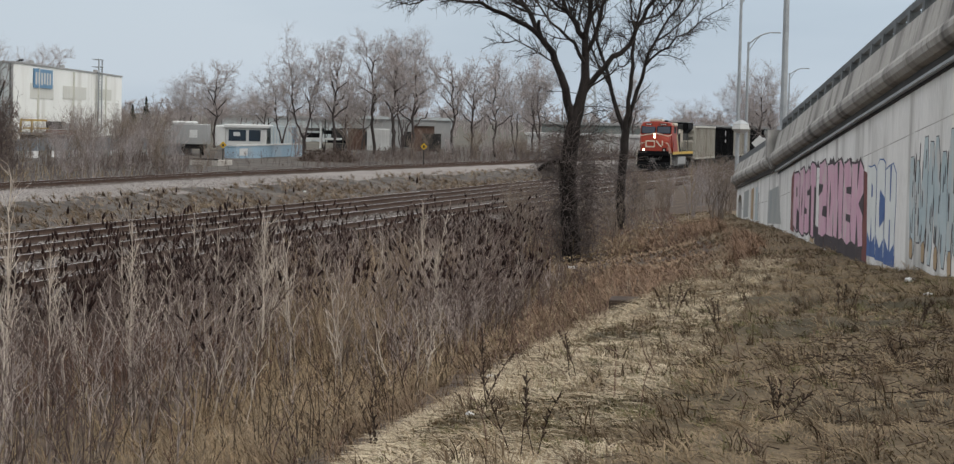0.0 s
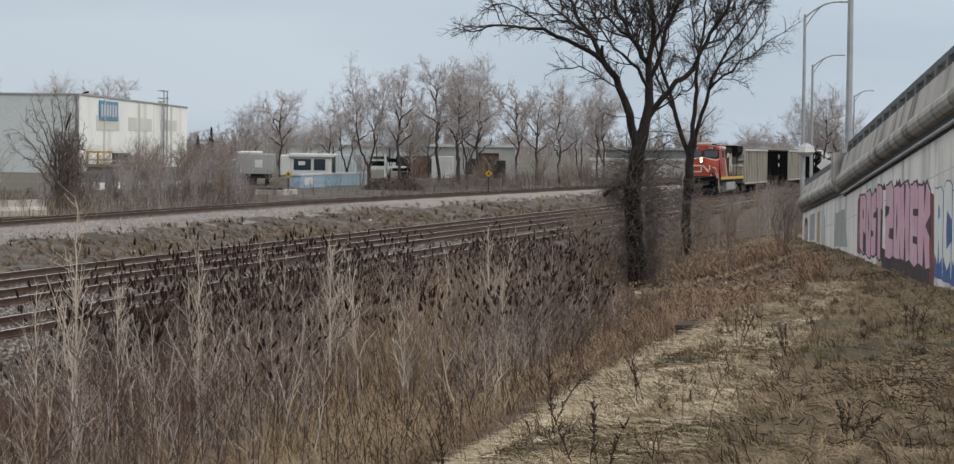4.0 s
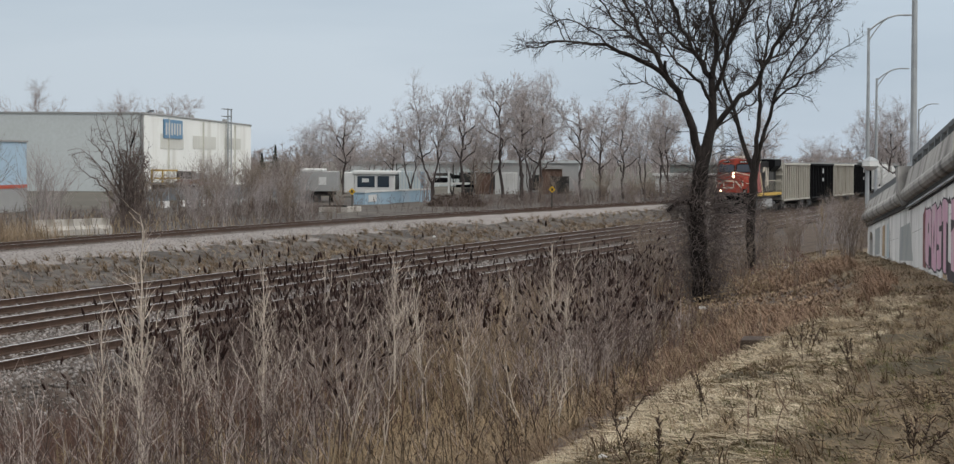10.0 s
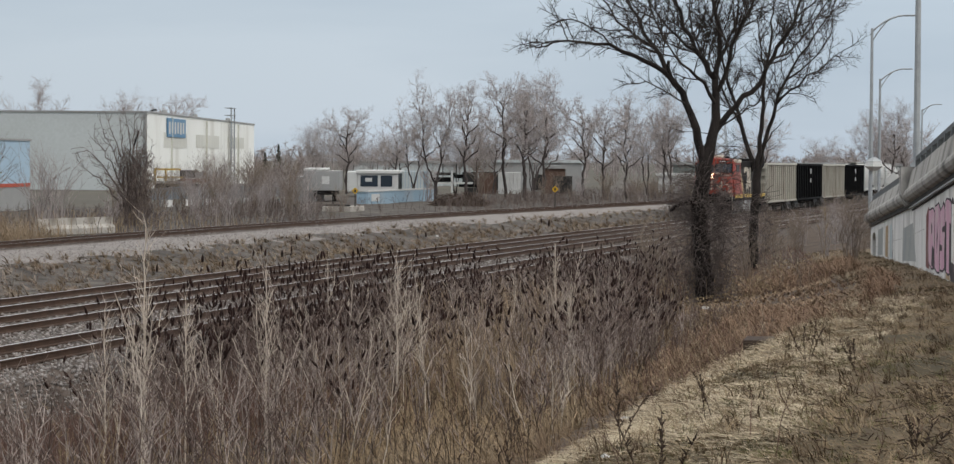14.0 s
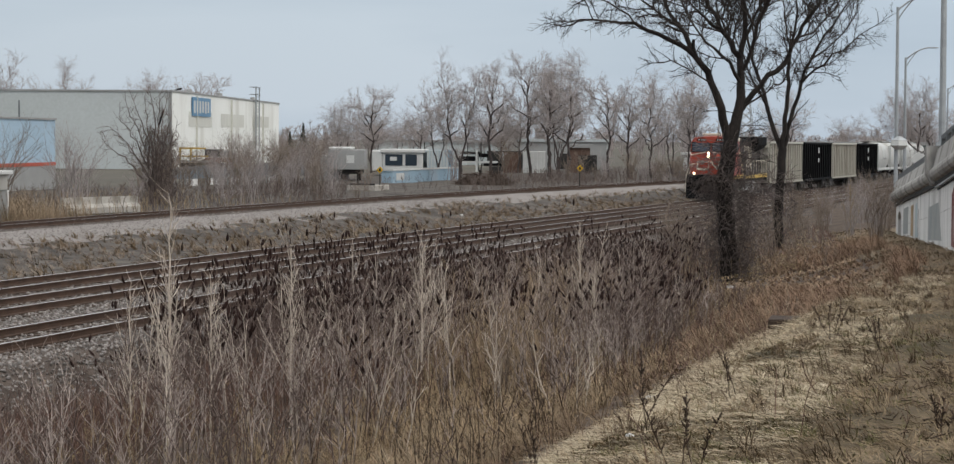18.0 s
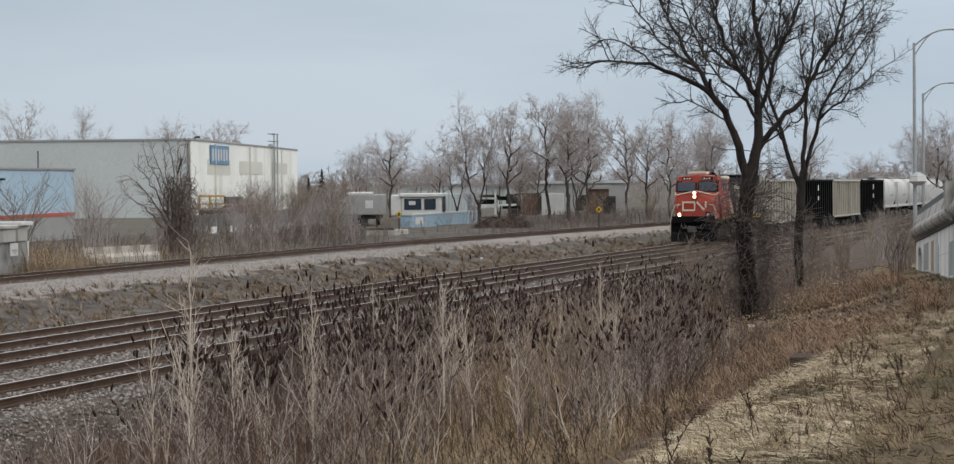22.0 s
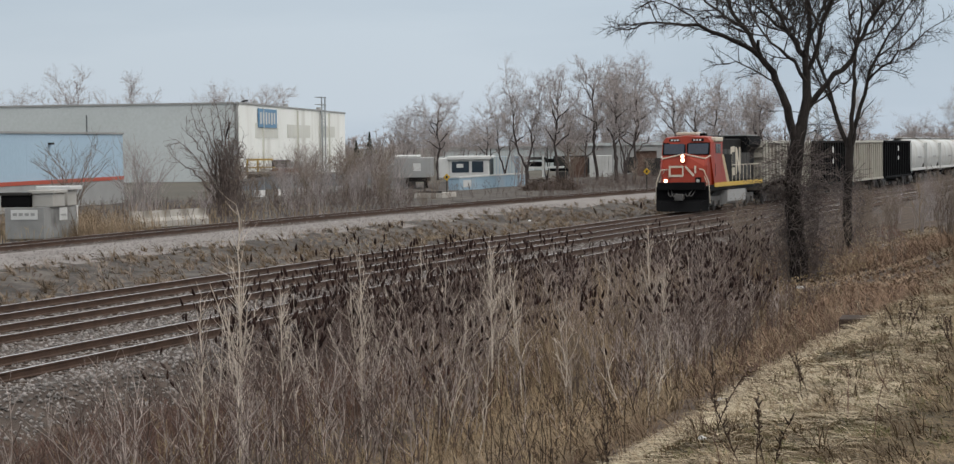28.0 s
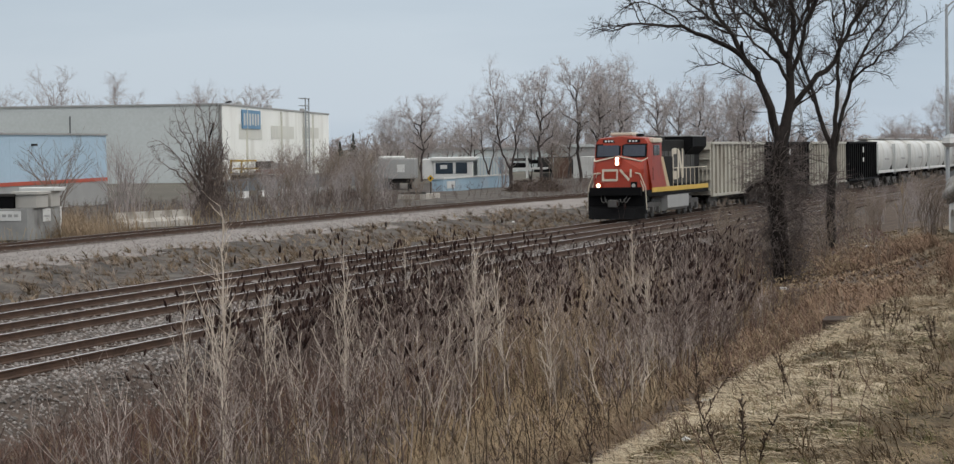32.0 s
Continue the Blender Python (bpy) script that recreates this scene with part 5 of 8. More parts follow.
    def stroke(parent, pts, w, name="mark_stroke"):
        bm2 = bmesh.new()
        for (xa, za), (xb, zb) in zip(pts, pts[1:]):
            dv = Vector((xb - xa, 0, zb - za)).normalized()
            nv = Vector((-dv.z, 0, dv.x)) * w / 2
            vs2 = []
            for off in (-0.02, 0.02):
                for x, z, s in ((xa, za, 1), (xb, zb, 1), (xb, zb, -1), (xa, za, -1)):
                    vs2.append(bm2.verts.new((x + nv.x * s, nose_y(z) + off, z + nv.z * s)))
            for fidx in ((0, 1, 2, 3), (7, 6, 5, 4), (0, 1, 5, 4), (1, 2, 6, 5), (2, 3, 7, 6), (3, 0, 4, 7)):
                bm2.faces.new([vs2[i] for i in fidx])
        bmesh.ops.recalc_face_normals(bm2, faces=bm2.faces)
        return part(name, bm2, M_TRIM, parent)
    mk = part("mark_backing", boxes((-0.85, 0.50, 2.1, 0.85, 0.6, 2.4)), M_RED, t)
    stroke(mk, [(-0.74, 2.48), (0.02, 2.48)], 0.10)
    stroke(mk, [(-0.74, 2.53), (-0.74, 2.00)], 0.10)
    stroke(mk, [(-0.79, 2.04), (0.02, 2.04)], 0.10)
    stroke(mk, [(0.02, 2.50), (0.02, 2.02)], 0.08)
    stroke(mk, [(0.16, 2.50), (0.66, 2.04)], 0.11)
    stroke(mk, [(0.74, 2.16), (0.74, 2.52)], 0.10)
    # corner steps and white handrails
    for sx in (-1, 1):
        for k in range(4):
            part("corner_step", boxes((sx * 1.5 - 0.22, 0.95, 0.35 + k * 0.3, sx * 1.5 + 0.06, 1.4, 0.40 + k * 0.3), bevel=0.01), M_BLACK, t)
        bm = bmesh.new()
        for dx in (0.0, 0.16):
            rod(bm, (sx * (1.58 - dx), 0.5 + dx, 0.55), (sx * (1.52 - dx), 0.5 + dx, 1.7), 0.028, 0.028, 6)
            rod(bm, (sx * (1.52 - dx), 0.5 + dx, 1.7), (sx * (1.24 - dx), 0.45 + dx, 2.32), 0.028, 0.028, 6)
            rod(bm, (sx * (1.24 - dx), 0.45 + dx, 2.32), (sx * (0.98 - dx), 0.45 + dx, 2.36), 0.028, 0.028, 6)
        part("handrail", bm, M_TRIM, t, "white front handrail")
        bm = bmesh.new()
        ys = [8.1 + k * 1.25 for k in range(9)]
        for y in ys:
            rod(bm, (sx * 1.46, y, 1.55), (sx * 1.46, y, 2.5), 0.022, 0.022, 6)
        for a, b in zip(ys, ys[1:]):
            rod(bm, (sx * 1.46, a, 2.5), (sx * 1.46, b, 2.5), 0.022, 0.022, 6)
        rod(bm, (sx * 1.46, ys[-1], 2.5), (sx * 1.46, 18.2, 1.9), 0.022, 0.022, 6)
        part("handrail", bm, M_TRIM if sx > 0 else M_BLACK, t)
        part("side_window", boxes((sx * 1.515 - 0.01, 2.7, 3.2, sx * 1.515 + 0.01, 3.5, 3.85)), M_GLASS, t)
        part("side_window", boxes((sx * 1.515 - 0.01, 3.6, 3.2, sx * 1.515 + 0.01, 4.2, 3.85)), M_GLASS, t)
        part("door_seam", boxes((sx * 1.51 - 0.012, 2.42, 2.0, sx * 1.51 + 0.012, 2.52, 2.6)), M_BLACK, t)
        # slanted cream band between cab and hood
        part("side_cabinet", boxes((min(sx * 1.0, sx * 1.49), 4.5, 1.6, max(sx * 1.0, sx * 1.49), 7.9, 3.12), bevel=0.02), M_HOOD, t, "black cabinet behind the cab")
        for name, paint_m, corners, lab in (("slant_band", M_BAND, ((6.1, 1.62), (6.95, 1.62), (5.2, 3.1), (4.55, 3.1)), "cream slanted paint band"), ("cabinet_front", M_RED, ((4.4, 1.62), (6.1, 1.62), (4.55, 3.1), (4.4, 3.1)), "red-orange cabinet side")):
            bm = bmesh.new()
            vs = [bm.verts.new((sx * x, y, z)) for x in (1.48, 1.515) for y, z in corners]
            for fidx in ((0, 1, 2, 3), (7, 6, 5, 4), (0, 1, 5, 4), (1, 2, 6, 5), (2, 3, 7, 6), (3, 0, 4, 7)):
                bm.faces.new([vs[i] for i in fidx])
            bmesh.ops.recalc_face_normals(bm, faces=bm.faces)
            part(name, bm, paint_m, t, lab)
    # roof gear on the cab
    part("cooling_unit", boxes((-0.75, 2.4, 4.46, 0.45, 3.9, 4.66), bevel=0.05), M_TRIM, t, "pale roof cooling unit")
    part("antenna_box", boxes((0.6, 2.6, 4.4, 0.95, 3.1, 4.58), bevel=0.03), M_BLACK, t)
    bm = bmesh.new()
    for k, x in enumerate((-0.2, 0.0, 0.2)):
        rod(bm, (x, 4.6, 4.55), (x, 4.1 + 0.1 * k, 4.55), 0.05, 0.1, 8)
    part("horn", bm, M_DARK, t)
    part("cab_visor", boxes((1.3, 2.3, 4.0, 1.62, 4.5, 4.3), bevel=0.06), M_TRIM, t, "pale sunshade over the side window")
    # long hood, doors and radiator wings
    part("hood", boxes((-1.05, 4.95, 1.55, 1.05, 18.0, 4.2), bevel=0.06), M_HOOD, t, "sooty black long hood")
    for k in range(9):
        for sx in (-1, 1):
            part("hood_door", boxes((sx * 1.06 - 0.015, 5.2 + k * 1.25, 1.75, sx * 1.06 + 0.015, 6.3 + k * 1.25, 3.45), bevel=0.01), M_DOOR, t)
    part("inverter_cabinet", boxes((1.06, 5.0, 1.6, 1.3, 5.8, 3.6), bevel=0.03), M_DOOR, t)
    part("radiator_housing", loft(bmesh.new(), [[(-1.1, 13.4, 3.2), (1.1, 13.4, 3.2), (1.55, 13.4, 3.75), (1.55, 13.4, 4.42), (-1.55, 13.4, 4.42), (-1.55, 13.4, 3.75)], [(-1.1, 17.6, 3.2), (1.1, 17.6, 3.2), (1.55, 17.6, 3.75), (1.55, 17.6, 4.42), (-1.55, 17.6, 4.42), (-1.55, 17.6, 3.75)]]), M_BLACK, t, "wide black radiator housing")
    part("radiator_top", boxes((-1.4, 13.6, 4.42, 1.4, 17.4, 4.5), bevel=0.02), M_GREYBOX, t, "grey radiator top grille")
    part("exhaust_stack", boxes((-0.4, 9.5, 4.2, 0.4, 10.4, 4.45), bevel=0.03), M_BLACK, t)
    part("blower_duct", boxes((-0.9, 5.6, 4.2, 0.9, 8.8, 4.38), bevel=0.05), M_HOOD, t)
    # pale strokes on the hood side
    hm = part("side_mark", boxes((1.076, 9.6, 2.0, 1.09, 13.0, 2.05)), M_HOOD, t)
    for pts in ([(9.9, 2.0), (9.9, 3.6)], [(10.12, 2.15), (11.0, 2.15)], [(10.12, 3.45), (11.0, 3.45)], [(11.5, 2.0), (11.5, 3.6)], [(11.72, 3.4), (12.5, 2.2)], [(12.75, 2.0), (12.75, 3.6)]):
        (ya, za), (yb, zb) = pts
        bm = bmesh.new()
        dv = Vector((0, yb - ya, zb - za)).normalized()
        nv = Vector((0, -dv.z, dv.y)) * 0.2
        vs = [bm.verts.new((x, y + nv.y * s, z + nv.z * s)) for x in (1.08, 1.095) for y, z, s in ((ya, za, 1), (yb, zb, 1), (yb, zb, -1), (ya, za, -1))]
        for fidx in ((0, 1, 2, 3), (7, 6, 5, 4), (0, 1, 5, 4), (1, 2, 6, 5), (2, 3, 7, 6), (3, 0, 4, 7)):
            bm.faces.new([vs[i] for i in fidx])
        bmesh.ops.recalc_face_normals(bm, faces=bm.faces)
        part("mark_stroke", bm, M_TRIM, hm)
    tank = prism(bmesh.new(), [(-1.5, 0.52), (-1.32, 0.36), (1.32, 0.36), (1.5, 0.52), (1.5, 1.2), (-1.5, 1.2)], 6.3, 12.3)
    part("fuel_tank", tank, M_GREYBOX, t, "grey fuel tank")
    part("air_reservoir", rod(bmesh.new(), (1.32, 12.35, 0.95), (1.32, 12.95, 0.95), 0.16, 0.16, 10), M_STEEL, t)
    for ob in t.children_recursive:
        for v in ob.data.vertices:
            v.co.z = float(np.interp(v.co.z, (0.0, 1.2, 1.7, 2.91, 4.66), (0.0, 1.2, 1.72, 3.13, 4.6)))
    truck(t, [2.2, 3.9, 5.6], 0.53)
    truck(t, [13.0, 14.7, 16.4], 0.53)
    return t


def gondola(paint_m, length, label, dark):
    """A tall ribbed open car."""
    t = thing("freight_car", label, "rail car", "freight cars")
    part("body", boxes((-1.46, 0.25, 0.98, 1.46, length - 0.25, 3.98), bevel=0.02), paint_m, t)
    rib = None
    n = 15
    for sx in (-1, 1):
        for k in range(n):
            y = 0.55 + (length - 1.1) * k / (n - 1)
            bm = boxes((sx * 1.46, y - 0.09, 1.0, sx * 1.58, y + 0.09, 3.94), bevel=0.015)
            part("rib", bm, paint_m, t)
        x0, x1 = (1.46, 1.62) if sx > 0 else (-1.62, -1.46)
        part("top_chord", boxes((x0, 0.2, 3.94, x1, length - 0.2, 4.1), bevel=0.02), paint_m if dark else M_TANTOP, t)
        part("side_sill", boxes((x0, 0.2, 0.86, x1, length - 0.2, 1.02), bevel=0.02), paint_m, t)
    for y0 in (0.05, length - 0.25):
        part("end_wall", boxes((-1.5, y0, 0.95, 1.5, y0 + 0.2, 4.06), bevel=0.02), paint_m, t)
    for k in range(5):
        part("end_shelf", boxes((-1.5, -0.28, 1.22 + k * 0.6, 1.52, 0.06, 1.33 + k * 0.6), bevel=0.015), paint_m, t)
    bm = bmesh.new()
    for k in range(7):
        rod(bm, (1.6, 0.25, 1.0 + k * 0.41), (1.6, 0.75, 1.0 + k * 0.41), 0.018, 0.018, 5)
    part("ladder", bm, paint_m, t)
    if dark:
        for z0, z1 in ((3.2, 3.65), (2.4, 2.75)):
            part("marking", boxes((1.585, length * 0.5 - 0.35, z0, 1.6, length * 0.5 + 0.35, z1)), M_WHITE, t, "white painted marking")
    part("underframe", boxes((-0.9, 0.6, 0.66, 0.9, length - 0.6, 0.97)), M_BLACK, t)
    part("coupler", boxes((-0.14, -0.5, 0.76, 0.14, 0.4, 1.02), bevel=0.03), M_STEEL, t)
    truck(t, [1.6, 3.3], 0.46)
    truck(t, [length - 3.3, length - 1.6], 0.46)
    return t


def hopper(length):
    """A covered hopper with rounded sides."""
    t = thing("covered_hopper", "dusty white covered hopper car with rounded sides", "rail car", "hopper cars")
    prof = [(-0.7, 1.1), (0.7, 1.1), (1.22, 1.45), (1.46, 2.0), (1.56, 2.7), (1.5, 3.35), (1.28, 3.88), (0.8, 4.2), (0.0, 4.27), (-0.8, 4.2), (-1.28, 3.88), (-1.5, 3.35), (-1.56, 2.7), (-1.46, 2.0), (-1.22, 1.45)]
    rings = []
    for y, k in ((0.9, 0.82), (1.3, 0.96), (1.9, 1.0), (length / 2, 1.0), (length - 1.9, 1.0), (length - 1.3, 0.96), (length - 0.9, 0.82)):
        rings.append([(x * k, y, 2.6 + (z - 2.6) * k) for x, z in prof])
    bm = loft(bmesh.new(), rings)
    ob = part("tank_body", bm, M_HOPPER, t)
    for f in ob.data.polygons:
        f.use_smooth = len(f.vertices) == 4
    part("running_board", boxes((-0.45, 0.6, 4.29, 0.45, length - 0.6, 4.35)), M_STEEL, t)
    for k in range(3):
        y = length * (0.25 + 0.25 * k)
        part("hatch", rod(bmesh.new(), (0, y, 4.25), (0, y, 4.43), 0.38, 0.34, 12), M_HOPPER, t)
        part("discharge_chute", loft(bmesh.new(), [[(-0.9, y - 1.2, 1.2), (0.9, y - 1.2, 1.2), (0.9, y + 1.2, 1.2), (-0.9, y + 1.2, 1.2)], [(-0.5, y - 0.5, 0.45), (0.5, y - 0.5, 0.45), (0.5, y + 0.5, 0.45), (-0.5, y + 0.5, 0.45)]]), M_BLACK, t)
    for sx in (-1, 1):
        x0, x1 = (1.3, 1.5) if sx > 0 else (-1.5, -1.3)
        part("side_sill", boxes((x0, 0.3, 1.28, x1, length - 0.3, 1.52), bevel=0.02), M_WHITE, t)
        for y in (0.35, length - 0.45):
            part("corner_post", boxes((x0, y, 1.1, x1, y + 0.1, 3.9)), M_HOPPER, t)
    for y0 in (0.15, length - 0.75):
        part("end_platform", boxes((-1.45, y0, 1.05, 1.45, y0 + 0.6, 1.27)), M_BLACK, t)
        part("end_bulkhead", boxes((-1.2, y0 + (0.45 if y0 < 1 else 0.0), 1.27, 1.2, y0 + (0.6 if y0 < 1 else 0.15), 3.5)), M_BLACK, t)
    part("marking", boxes((1.555, length * 0.5 - 1.3, 2.45, 1.585, length * 0.5 + 1.3, 2.6)), M_GREYBOX, t)
    part("coupler", boxes((-0.14, -0.4, 0.76, 0.14, 0.5, 1.02), bevel=0.03), M_STEEL, t)
    truck(t, [1.2, 2.9], 0.46)
    truck(t, [length - 2.9, length - 1.2], 0.46)
    return t


def lead_y(t):
    """Where the leading end stands on the track; the train gathers a little speed."""
    return 231.3 - 3.036 * t - 0.003 * t * t


TRAIN = [(loco(), 0.0)]
for start, dark in ((19.0, False), (38.9, True), (58.8, False), (79.0, True)):
    lab = "black ribbed open freight car with white markings" if dark else "dusty tan ribbed open freight car"
    TRAIN.append((gondola(M_BLACK if dark else M_TAN, 19.3, lab, dark), start))
for start, n in ((99.4, 12.6), (112.4, 12.6), (125.4, 17.6), (143.4, 17.6), (161.4, 17.6), (179.4, 17.6), (197.4, 17.6), (215.4, 17.6)):
    TRAIN.append((hopper(n), start))


def rail_pose(y):
    """Pose on the train's track; the local y axis points back along the train."""
    x = float(TRACKS[0] + bend(y))
    slope = float(bend(y + 0.5) - bend(y - 0.5))
    return pose(x, y, float(grade(y)), math.degrees(math.atan(float(grade(y + 0.5) - grade(y - 0.5)))), 0, -math.degrees(math.atan(slope)))


def motions():
    for ob, back in TRAIN:
        walk(ob, [(t, rail_pose(lead_y(t) + back)) for t in (0, 4, 8, 12, 16, 20, 24, 28, 32)])
    # wheels roll: less than a quarter turn from row to row
    for ob, y, r in WHEELS[:14]:
        n = 160
        walk(ob, [(32.0 * k / n, pose(0, y, r, math.degrees((lead_y(0) - lead_y(32.0 * k / n)) / r), 0, 0)) for k in range(n + 1)])
    for ob, y, r in WHEELS[14:]:
        ob.matrix_basis = pose(0, y, r)


# ---- trees ----
def rv(rnd, a=1.0):
    return Vector((rnd.uniform(-a, a), rnd.uniform(-a, a), rnd.uniform(-a, a)))


def shoot(rnd, segs, p, d, length, r, levels, up=0.1, crook=0.26):
    """A crooked shoot; levels: (spacing, least and most length, radius) of the shoots that it bears in turn."""
    n = max(3, min(8, round(length / 0.22))) if levels else 3
    step = length / n
    for i in range(n):
        d = (d + rv(rnd, crook) + Vector((0, 0, up))).normalized()
        q, r1 = p + d * step, r * (1 - 0.6 / n)
        segs.append((*p, *q, r, r1))
        if levels and (i or n < 4):
            gap, lo, hi, k = levels[0]
            want = step / gap
            for _ in range(int(want) + (rnd.random() < want % 1)):
                side = d.cross(rv(rnd))
                if side.length > 1e-3:
                    nd = (d * rnd.uniform(0.5, 0.95) + side.normalized() * rnd.uniform(0.55, 1.0)).normalized()
                    shoot(rnd, segs, p.lerp(q, rnd.random()), nd, rnd.uniform(lo, hi) * (1.1 - 0.4 * i / n), min(r * 0.75, k * rnd.uniform(0.75, 1.25)), levels[1:], up * 0.8, crook)
        p, r = q, r1


def bough(rnd, segs, pts, r0, r1, levels, bare=0.15, wob=0.06, up=0.1):
    """A main limb along given bends that bears shoots past its bare foot and ends in one."""
    pts = [Vector(p) for p in pts]
    fine = []
    for a, b in zip(pts, pts[1:]):
        k = max(2, int((b - a).length / 0.4))
        fine += [a.lerp(b, i / k) + rv(rnd, wob) * (1 if i or len(fine) else 0) for i in range(k)]
    fine.append(pts[-1])
    n = len(fine) - 1
    for i in range(n):
        ra, rb = r0 + (r1 - r0) * i / n, r0 + (r1 - r0) * (i + 1) / n
        over = (fine[i + 1] - fine[i]).normalized() * rb * 0.45
        segs.append((*fine[i], *(fine[i + 1] + over), ra * 1.02, rb))
        f = i / n
        if levels and f >= bare:
            gap, lo, hi, k = levels[0]
            d = fine[i + 1] - fine[i]
            want = d.length / gap
            d.normalize()
            for _ in range(int(want) + (rnd.random() < want % 1)):
                side = d.cross(rv(rnd))
                if side.length > 1e-3:
                    nd = (d * rnd.uniform(0.35, 0.9) + side.normalized() * rnd.uniform(0.6, 1.0) + Vector((0, 0, 0.12))).normalized()
                    shoot(rnd, segs, fine[i].lerp(fine[i + 1], rnd.random()), nd, rnd.uniform(lo, hi), min(ra * 0.7, k * rnd.uniform(0.75, 1.4)), levels[1:], up)
    if levels:
        shoot(rnd, segs, fine[-1], (fine[-1] - fine[-2] + rv(rnd, 0.2)).normalized(), (levels[0][1] + levels[0][2]) / 2, r1, levels[1:], up * 0.5)


def split_tree(t, segs, material, cut, twig=None):
    """Thick pieces become the trunk, thin ones the crown."""
    s = np.asarray(segs)
    thick = s[:, 6] >= cut
    ob = new("trunk", stick_mesh("trunk", s[thick], material, 8))
    ob.parent = t
    cr = new("crown", stick_mesh("crown", s[~thick], twig or material, 3))
    cr.parent = t
    return ob, cr


def quad_cloud(name, pts, size, rnd_seed, material, long=1.0):
    """Small leaf-like quads at points."""
    rs = np.random.RandomState(rnd_seed)
    pts = np.asarray(pts, dtype=float)
    n = len(pts)
    a = rs.normal(size=(n, 3))
    a /= np.linalg.norm(a, axis=1, keepdims=True)
    b = np.cross(a, rs.normal(size=(n, 3)))
    b /= np.linalg.norm(b, axis=1, keepdims=True)
    sz = size * rs.uniform(0.6, 1.4, (n, 1))
    v = np.stack([pts - a * sz * long, pts - b * sz * 0.5, pts + a * sz * long, pts + b * sz * 0.5], axis=1).reshape(-1, 3)
    return quads_mesh(name, v, np.arange(4 * n), 4, [material])


M_VINE = mat("vine_strands", (0.062, 0.05, 0.046), (0.17, 0.138, 0.126), 3.0, 0.95, 0.0, vary=0.35)
M_DEADSHOOT = mat("grey_dead_shoot", (0.1, 0.082, 0.077), (0.22, 0.182, 0.17), 3.0, 0.95, 0.0, vary=0.35)
M_HEROTWIG = mat("dark_twig", (0.0216, 0.017, 0.0149), (0.0495, 0.0397, 0.0335), 3.0, 0.95, 0.0)


def vines(rnd, base_r, h, count, spread):
    """Shaggy strands climbing and hanging round a trunk."""
    segs = []
    for _ in range(count):
        a = rnd.uniform(0, 6.283)
        z = rnd.uniform(0.0, h) ** 1.0
        r = base_r * rnd.uniform(0.9, 1.0 + spread)
        p = Vector((math.cos(a) * r, math.sin(a) * r, z))
        d = Vector((math.cos(a + 1.2) * 0.5, math.sin(a + 1.2) * 0.5, rnd.uniform(-0.6, 1.0)))
        rad = rnd.uniform(0.005, 0.013)
        for _k in range(rnd.choice((3, 4, 5))):
            d = (d + rv(rnd, 0.45)).normalized()
            q = p + d * rnd.uniform(0.12, 0.3)
            segs.append((*p, *q, rad, rad * 0.8))
            p = q
    return segs


